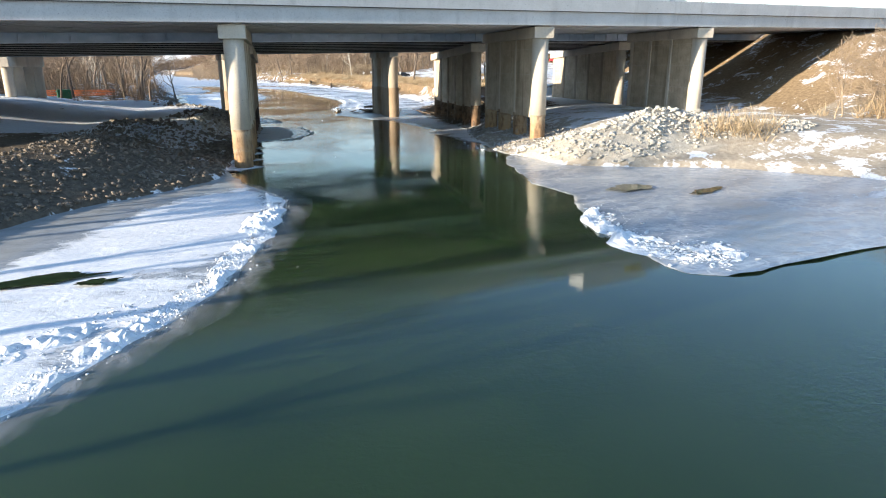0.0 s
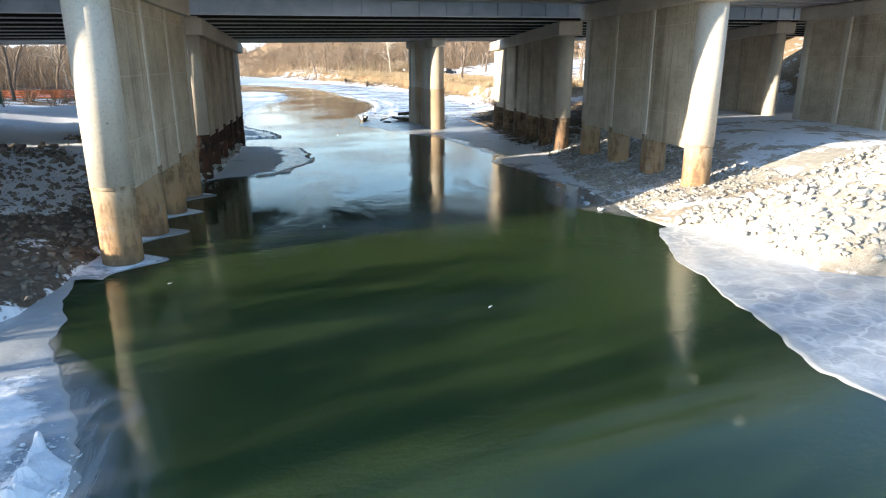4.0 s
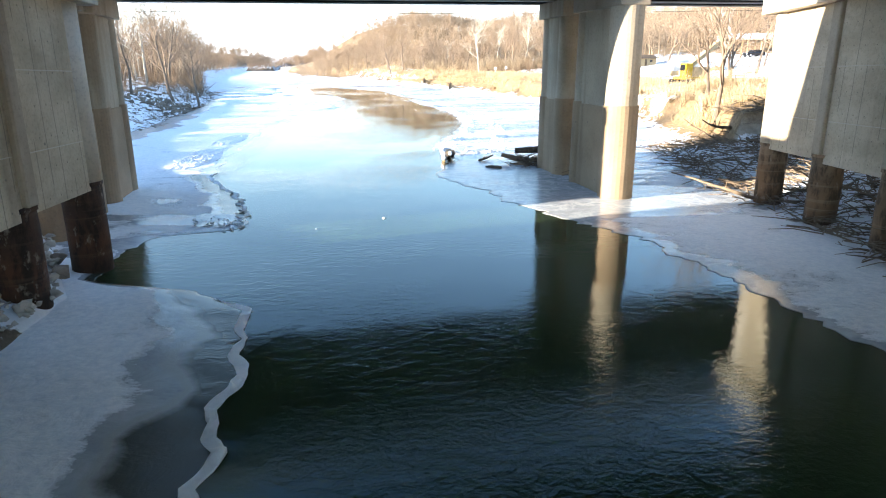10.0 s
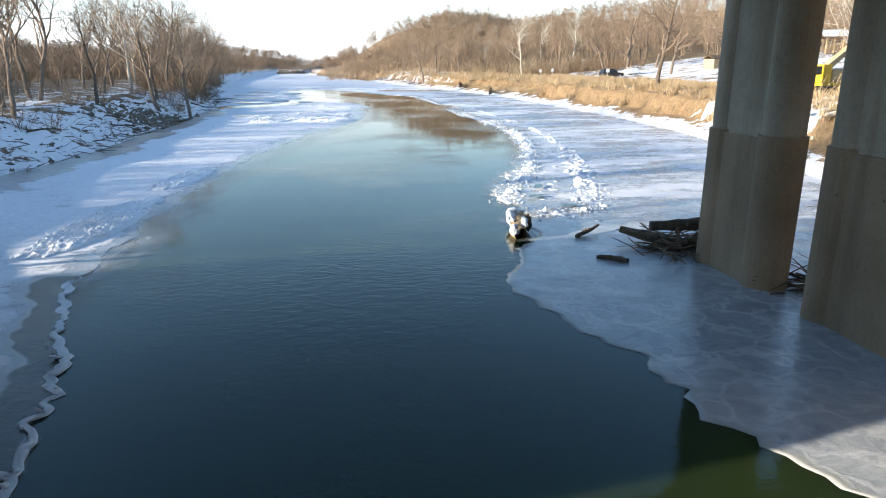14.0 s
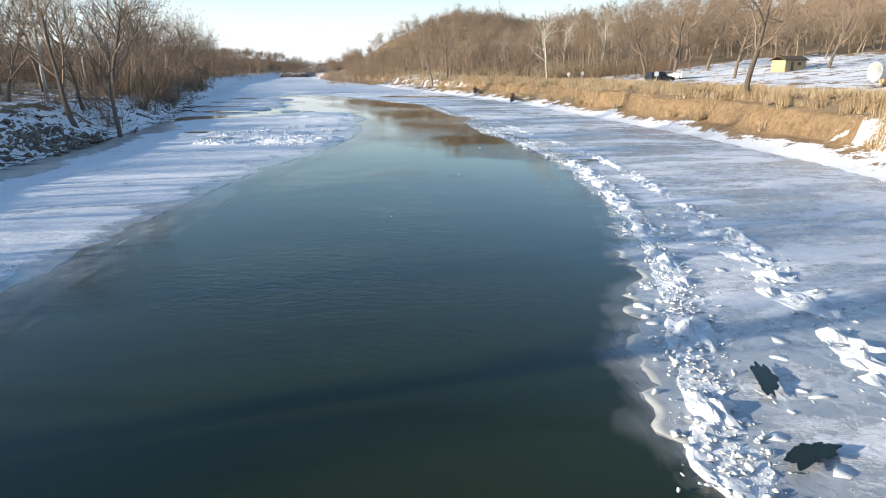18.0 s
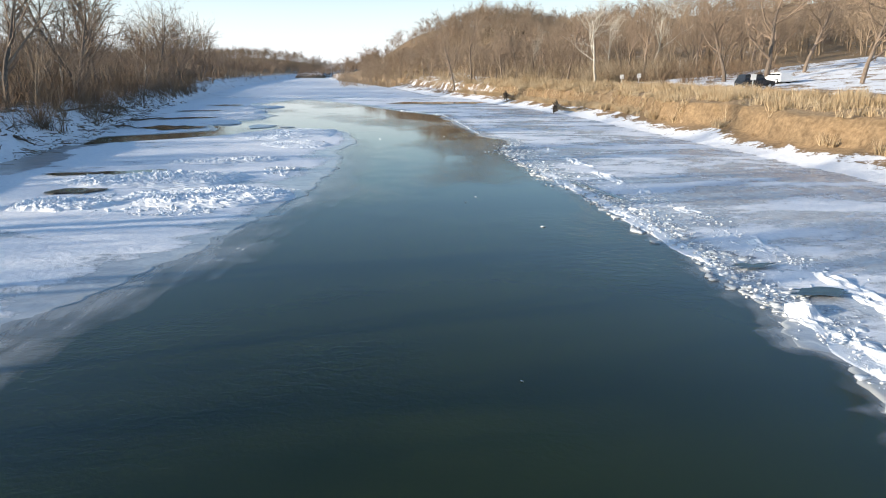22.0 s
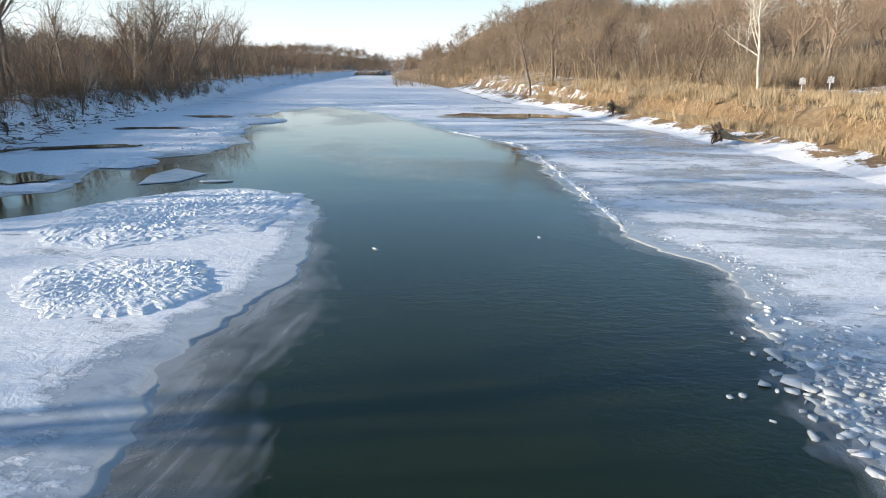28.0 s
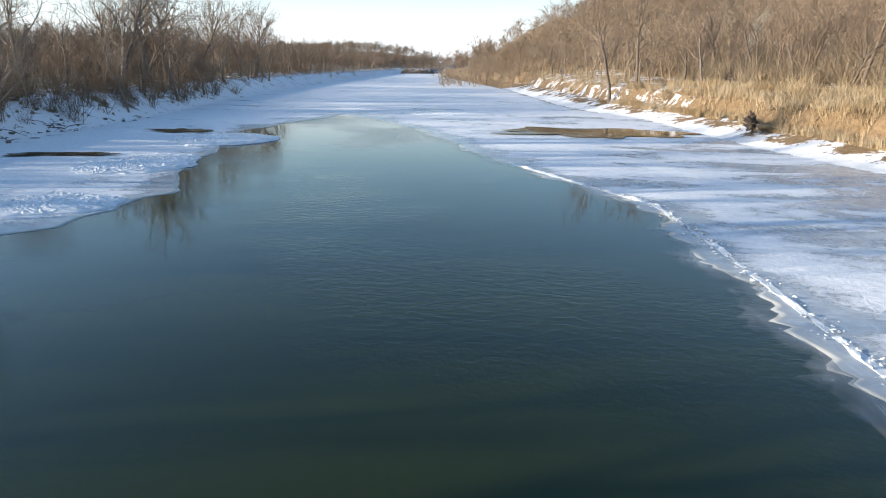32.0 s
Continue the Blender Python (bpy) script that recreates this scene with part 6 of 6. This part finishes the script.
part("knot", lumpy(1.75, -0.38, 0.10, 0.20, 0.16, 0.18, 12, 0.7), M_LOG, big_log, "dark broken knot")
part("knot", lumpy(0.9, -0.34, 0.08, 0.24, 0.14, 0.16, 14, 0.7), M_LOG, big_log, "dark broken knot")


# ---------------------------------------------------------------- park things
M_CAR = simple("dark_car_paint", (0.012, 0.013, 0.016), (0.02, 0.02, 0.024), 2, 0.25, 0.0, spec=0.6)
M_RED = simple("red_car_paint", (0.35, 0.02, 0.02), (0.42, 0.03, 0.03), 2, 0.3, 0.0, spec=0.6)
M_WHITE = simple("white_paint", (0.72, 0.72, 0.71), (0.82, 0.82, 0.81), 2, 0.4, 0.0)
M_YELLOW = simple("yellow_paint", (0.62, 0.38, 0.02), (0.75, 0.48, 0.03), 2, 0.45, 0.0)
M_GLASS = simple("dark_glass", (0.01, 0.012, 0.014), (0.015, 0.017, 0.02), 2, 0.05, 0.0, spec=0.8)
M_TYRE = simple("tyre_rubber", (0.015, 0.015, 0.015), (0.03, 0.03, 0.03), 6, 0.9, 0.0)
M_TAN = simple("tan_siding", (0.42, 0.31, 0.17), (0.52, 0.40, 0.24), 1.5, 0.8, 0.2)
M_ROOF = simple("brown_roof", (0.13, 0.09, 0.06), (0.20, 0.15, 0.10), 2, 0.9, 0.3)
M_PIPE = simple("galvanized_pipe", (0.42, 0.43, 0.43), (0.56, 0.57, 0.57), 1.0, 0.45, 0.2)
M_GREEN = simple("green_paint", (0.02, 0.10, 0.05), (0.03, 0.14, 0.07), 2, 0.6, 0.0)
M_ORANGE = simple("orange_mesh", (0.55, 0.13, 0.04), (0.65, 0.18, 0.06), 4, 0.8, 0.0)
M_LUMBER = simple("raw_lumber", (0.36, 0.25, 0.13), (0.52, 0.38, 0.22), 3, 0.85, 0.2, per_object=0.2)


def car(x, y, turn, paint, label, long=4.8, high=1.8, name="car"):
    root = thing(name, (0, 0, 0), label, "car")
    root.matrix_basis = pose(x, y, land_z(x, y), 0, 0, turn)
    w, l = 0.93, long / 2
    prof = [(-l, 0.45), (-l + 0.05, 0.95), (-l + 0.2, high * 0.58), (-l + 0.35, high * 0.95), (-l + 0.7, high), (l * 0.15, high), (l * 0.42, high * 0.62), (l * 0.9, high * 0.55), (l, high * 0.42), (l, 0.4), (l * 0.8, 0.32), (-l * 0.9, 0.32)]
    bm = bmesh.new()
    rings = [[bm.verts.new((px, s * (w if pz < high * 0.65 else w * 0.8), pz)) for px, pz in prof] for s in (-1, 1)]
    for k in range(len(prof)):
        j = (k + 1) % len(prof)
        bm.faces.new((rings[0][k], rings[0][j], rings[1][j], rings[1][k]))
    bm.faces.new(rings[0][::-1]), bm.faces.new(rings[1])
    bmesh.ops.recalc_face_normals(bm, faces=bm.faces)
    bmesh.ops.bevel(bm, geom=bm.edges[:], offset=0.04, segments=2, affect="EDGES")
    part("body", bm, paint, root)
    for s in (-1, 1):
        for xa, xb in ((-l + 0.42, -l + 1.25), (-l + 1.35, -0.05), (0.03, l * 0.27)):
            part("side_window", box_bm(xa, xb, s * w * 0.885 - 0.03, s * w * 0.885 + 0.03, high * 0.66, high * 0.92, 0.01), M_GLASS, root)
        for xw in (-l * 0.62, l * 0.64):
            wheel = bmesh.new()
            bmesh.ops.create_cone(wheel, cap_ends=True, segments=20, radius1=0.36, radius2=0.36, depth=0.24)
            bmesh.ops.rotate(wheel, matrix=Matrix.Rotation(math.pi / 2, 3, "X"), verts=wheel.verts)
            bmesh.ops.translate(wheel, vec=(xw, s * (w - 0.08), 0.36), verts=wheel.verts)
            tyre = part("wheel", wheel, M_TYRE, root)
            rim = bmesh.new()
            bmesh.ops.create_cone(rim, cap_ends=True, segments=16, radius1=0.22, radius2=0.2, depth=0.05)
            bmesh.ops.rotate(rim, matrix=Matrix.Rotation(math.pi / 2, 3, "X"), verts=rim.verts)
            bmesh.ops.translate(rim, vec=(xw, s * (w + 0.055), 0.36), verts=rim.verts)
            part("rim", rim, M_PIPE, tyre)
        part("headlight", box_bm(l - 0.06, l + 0.015, s * 0.7 - 0.18, s * 0.7 + 0.18, high * 0.40, high * 0.5, 0.01), M_WHITE, root)
    part("windscreen", box_bm(l * 0.2, l * 0.36, -0.66, 0.66, high * 0.68, high * 0.9, 0.02), M_GLASS, root)
    return root


car(43.6, 229.6, 15, M_CAR, "dark four-wheel-drive car parked in the snow", 4.8, 1.8, "parked_car")
car(49.5, 236.5, 100, M_WHITE, "white car parked behind the trees", 4.5, 1.5, "parked_car")
car(95.0, 215.0, 20, M_RED, "red pickup parked by the woods", 5.2, 1.8, "parked_car")
car(84.0, 214.0, 190, M_CAR, "dark car parked by the picnic shelter", 4.6, 1.5, "parked_car")


def shed(x, y, turn):
    z = land_z(x, y)
    root = thing("park_shed", (0, 0, 0), "small tan park building with a brown gable roof", "building")
    root.matrix_basis = pose(x, y, z, 0, 0, turn) @ Matrix.Scale(0.72, 4)
    part("wall", box_bm(-3.2, 3.2, -2, 2, -0.3, 2.4), M_TAN, root)
    part("door", box_bm(-1.5, -0.6, -2.05, -1.97, 0, 2.05, 0.01), M_ROOF, root)
    part("window", box_bm(0.6, 1.6, -2.05, -1.97, 1.2, 1.9, 0.01), M_GLASS, root)
    part("roof", extrude_profile([(-2.5, 2.3), (0, 3.3), (2.5, 2.3), (2.5, 2.42), (0, 3.45), (-2.5, 2.42)], [(-3.7, 0, 0), (3.7, 0, 0)]), M_ROOF, root)
    return root


shed(65.5, 229.5, 20)


def shelter(x, y, turn):
    z = land_z(x, y)
    root = thing("picnic_shelter", (0, 0, 0), "open picnic shelter on posts with a snowy roof", "shelter")
    root.matrix_basis = pose(x, y, z, 0, 0, turn)
    for i in range(6):
        for s in (-2.8, 2.8):
            part("post", box_bm(-7.5 + 3 * i - 0.12, -7.5 + 3 * i + 0.12, s - 0.12, s + 0.12, -0.5, 2.7), M_TAN, root)
    part("roof", extrude_profile([(-3.8, 2.6), (0, 3.9), (3.8, 2.6), (3.8, 2.78), (0, 4.1), (-3.8, 2.78)], [(-8.5, 0, 0), (8.5, 0, 0)]), M_ROOF, root)
    part("roof_snow", extrude_profile([(-3.7, 2.80), (0, 4.11), (3.7, 2.80), (3.7, 2.9), (0, 4.23), (-3.7, 2.9)], [(-8.4, 0, 0), (8.4, 0, 0)]), M_SNOW, root)
    return root


shelter(93.0, 226.0, -15)


def pipe(x, y, turn, r, long, label):
    root = thing("culvert_pipe", (0, 0, 0), label, "pipe", "culvert pipes")
    root.matrix_basis = pose(x, y, land_z(x, y) + r + 0.02, 0, 0, turn)
    bm = bmesh.new()
    n, m = 28, int(long / 0.12)
    def ring(xx, rad):
        return [bm.verts.new((xx, rad * math.cos(2 * math.pi * k / n), rad * math.sin(2 * math.pi * k / n))) for k in range(n)]
    outer = [ring(-long / 2 + long * i / m, r + (0.025 if i % 2 else 0.0)) for i in range(m + 1)]
    inner = [ring(-long / 2 + long * i / 2, r - 0.06) for i in range(3)]
    for rs in (outer, inner):
        for a, b in zip(rs, rs[1:]):
            for k in range(n):
                bm.faces.new((a[k], a[(k + 1) % n], b[(k + 1) % n], b[k]))
    for a, b in ((outer[0], inner[0]), (outer[-1], inner[-1])):
        for k in range(n):
            bm.faces.new((a[k], a[(k + 1) % n], b[(k + 1) % n], b[k]))
    bmesh.ops.recalc_face_normals(bm, faces=bm.faces)
    part("barrel", bm, M_PIPE, root, smooth=True)
    return root


pipe(60.0, 194.5, 8, 1.15, 5.2, "large grey corrugated culvert pipe on the bank")
pipe(64.4, 195.4, 62, 1.2, 3.0, "short grey corrugated culvert pipe on the bank")
for i in range(5):
    x, y = 57 + 2.1 * i, 190.5 + 0.3 * i
    ob = obj("timber_block", mesh_from("timber_block", [], [], M_LUMBER))
    bm = box_bm(-0.95, 0.95, -0.4, 0.4, 0, 0.7, 0.03)
    bm.to_mesh(ob.data)
    bm.free()
    ob.matrix_basis = pose(x, y, land_z(x, y), 0, 0, rng.uniform(-12, 12))
    tagged(ob, "weathered timber block beside the pipes", "timber", "timber blocks")


def crane(x, y, turn):
    root = thing("mobile_crane", (0, 0, 0), "yellow crawler crane with a pale lattice boom", "crane")
    root.matrix_basis = pose(x, y, land_z(x, y), 0, 0, turn)
    for s in (-1.2, 1.2):
        part("crawler_track", box_bm(-2.2, 2.2, s - 0.35, s + 0.35, 0, 0.9, 0.2), M_TYRE, root)
    part("deck_frame", box_bm(-1.8, 1.8, -1.1, 1.1, 0.9, 1.2, 0.05), M_YELLOW, root)
    part("engine_house", box_bm(-2.2, 0.6, -1.1, 1.1, 1.2, 2.4, 0.1), M_TAN, root)
    cab = part("cab", box_bm(0.7, 1.9, 0.1, 1.1, 1.2, 2.8, 0.08), M_YELLOW, root)
    part("cab_window", box_bm(1.5, 1.93, 0.2, 1.0, 1.9, 2.65, 0.02), M_GLASS, cab)
    bm = extrude_profile([(-0.3, -0.3), (0.3, -0.3), (0.3, 0.3), (-0.3, 0.3)], [(1.2, -0.4, 1.6), (-4.6, -0.4, 5.4)])
    part("boom", bm, M_TAN, root)
    return root


crane(43.5, 153.5, 200)
for i in range(4):
    x, y = 45 + 2.6 * (i % 2) + rng.uniform(-0.4, 0.4), 147 + 2.8 * (i // 2) + rng.uniform(-0.3, 0.3)
    root = thing("lumber_stack", (x, y, land_z(x, y)), "stack of rough timber and formwork in the snow", "timber", "timber stacks")
    for k in range(6):
        for j in range(3):
            part("plank", box_bm(-2.2 + rng.uniform(-0.3, 0.3), 2.2 + rng.uniform(-0.3, 0.3), -0.9 + 0.6 * j, -0.35 + 0.6 * j, 0.16 * k, 0.16 * k + 0.14), M_LUMBER, root)
for i in range(4):
    x, y = 44.5 + 3.4 * i, 154.5 - 0.3 * i
    ob = obj("concrete_block", mesh_from("concrete_block", [], [], M_ROCK))
    bm = box_bm(-1.0, 1.0, -0.35, 0.35, -0.1, 0.65, 0.05)
    bm.to_mesh(ob.data)
    bm.free()
    ob.matrix_basis = pose(x, y, land_z(x, y), 0, 0, rng.uniform(-8, 8))
    tagged(ob, "pale concrete block along the bank road", "block", "concrete blocks")


def post(x, y, h, mat, label, plate=None):
    root = thing("sign_post", (x, y, land_z(x, y)), label, "sign")
    part("post", box_bm(-0.05, 0.05, -0.05, 0.05, -0.2, h), mat, root)
    if plate:
        part("plate", box_bm(-0.35, 0.35, -0.075, -0.055, h - 0.8, h - 0.1, 0.01), plate, root)
    return root


post(34, 262, 1.6, M_WHITE, "white marker post at the park edge", M_WHITE)
post(37, 262, 1.6, M_WHITE, "white marker post at the park edge", M_WHITE)
post(46, 268, 2.8, M_WHITE, "tall white park post")
post(42.0, 226.5, 2.0, M_PIPE, "thin sign post beside the parked car", M_WHITE)
post(-46, 142, 2.2, M_PIPE, "yellow road warning sign on the bank", M_YELLOW)
post(-49, 150, 2.6, M_PIPE, "white road sign on the bank", M_WHITE)


# left bank: columns of the old bridge, road, bin and fence
def column_bent(x):
    y0 = deck_y(97.6, x)
    foot = 3.2
    root = thing("column_bent", (x, y0, foot), "pale concrete column bent of the old bridge on the bank", "pier", "column bents")
    top = BR.bottom(x)
    part("bent_cap", box_bm(-0.7, 0.7, -0.6, 12.2, top - foot - 1.3, top - foot - 0.004, 0.03), M_CONC, root)
    for k in range(4):
        part("column", cyl_bm(0, 0.6 + 3.6 * k, 0, top - foot - 1.3, 0.6, n=24), M_CONC, root)
    return root


column_bent(-31.5)
column_bent(-33.8 - 20)
bm = box_bm(-0.9, 0.9, -0.7, 0.7, 0, 1.4, 0.05)
ob = part("waste_bin", bm, M_GREEN, None)
ob.matrix_basis = pose(-30.5, 108.5, land_z(-30.5, 108.5), 0, 0, 20)
tagged(ob, "dark green metal container by the column bent", "container")
part_road = extrude_profile([(-3.2, 0.0), (3.2, 0.0), (3.2, 0.08), (-3.2, 0.08)], [(-x, 150 + 0.05 * x, land_z(-x, 150 + 0.05 * x) + 0.12) for x in (40, 46, 52, 60, 70, 85, 110, 150)])
tagged(part("road", part_road, M_ASPHALT, None), "grey asphalt side road across the bank", "road", kind="structure")
fence = thing("barrier_fence", (-33, 120, land_z(-33, 120)), "orange plastic barrier fence on the bank", "fence")
for k in range(9):
    part("post", box_bm(-7 + 1.75 * k - 0.03, -7 + 1.75 * k + 0.03, -0.03, 0.03, -0.2, 1.1), M_TAN, fence)
for k in range(4):
    part("band", box_bm(-7, 7, -0.035, -0.030, 0.1 + 0.25 * k, 0.27 + 0.25 * k), M_ORANGE, fence)

# lorry on the near deck
tx, ty = 39.5, deck_y(57.2, 39.5)
lorry = thing("lorry", (0, 0, 0), "white box lorry crossing the near bridge", "truck")
lorry.matrix_basis = pose(tx, ty, BP.bottom(tx) + BP.girder + 0.30, 0, 0, 13.5)
part("trailer", box_bm(-7.0, 3.0, -1.25, 1.25, 1.0, 3.9, 0.05), M_WHITE, lorry)
part("side_panel", box_bm(-0.5, 2.0, -1.28, -1.255, 1.9, 2.7), M_YELLOW, lorry, "yellow panel with dark unreadable writing")
part("cab", box_bm(3.4, 5.6, -1.2, 1.2, 0.8, 3.2, 0.2), M_WHITE, lorry)
part("cab_window", box_bm(4.6, 5.62, -1.0, 1.0, 2.0, 2.9, 0.05), M_GLASS, lorry)
part("chassis", box_bm(-6.8, 5.4, -0.5, 0.5, 0.5, 0.99), M_TYRE, lorry)
for xw in (-6.0, -4.8, 2.2, 4.6):
    for s in (-1, 1):
        w = bmesh.new()
        bmesh.ops.create_cone(w, cap_ends=True, segments=18, radius1=0.5, radius2=0.5, depth=0.3)
        bmesh.ops.rotate(w, matrix=Matrix.Rotation(math.pi / 2, 3, "X"), verts=w.verts)
        bmesh.ops.translate(w, vec=(xw, s * 1.05, 0.5), verts=w.verts)
        part("wheel", w, M_TYRE, lorry)


# overhead cables across the river
def cable(ya, za, yb, zb, label):
    pts = []
    for i in range(25):
        f = i / 24
        pts.append(Vector((-110 + 230 * f, ya + (yb - ya) * f, za + (zb - za) * f - 3.2 * (1 - (2 * f - 1) ** 2))))
    vs, fs = [], []
    tube(pts, [0.025] * 25, 5, vs, fs)
    return tagged(obj("overhead_cable", mesh_from("overhead_cable", vs, fs, M_TYRE)), label, "cable", "overhead cables")


cable(160, 16.0, 134, 14.2, "thin dark overhead cable crossing the river")
cable(163, 18.2, 137, 16.6, "thin dark overhead cable crossing the river")
cable(166, 20.0, 140, 18.4, "thin dark overhead cable crossing the river")
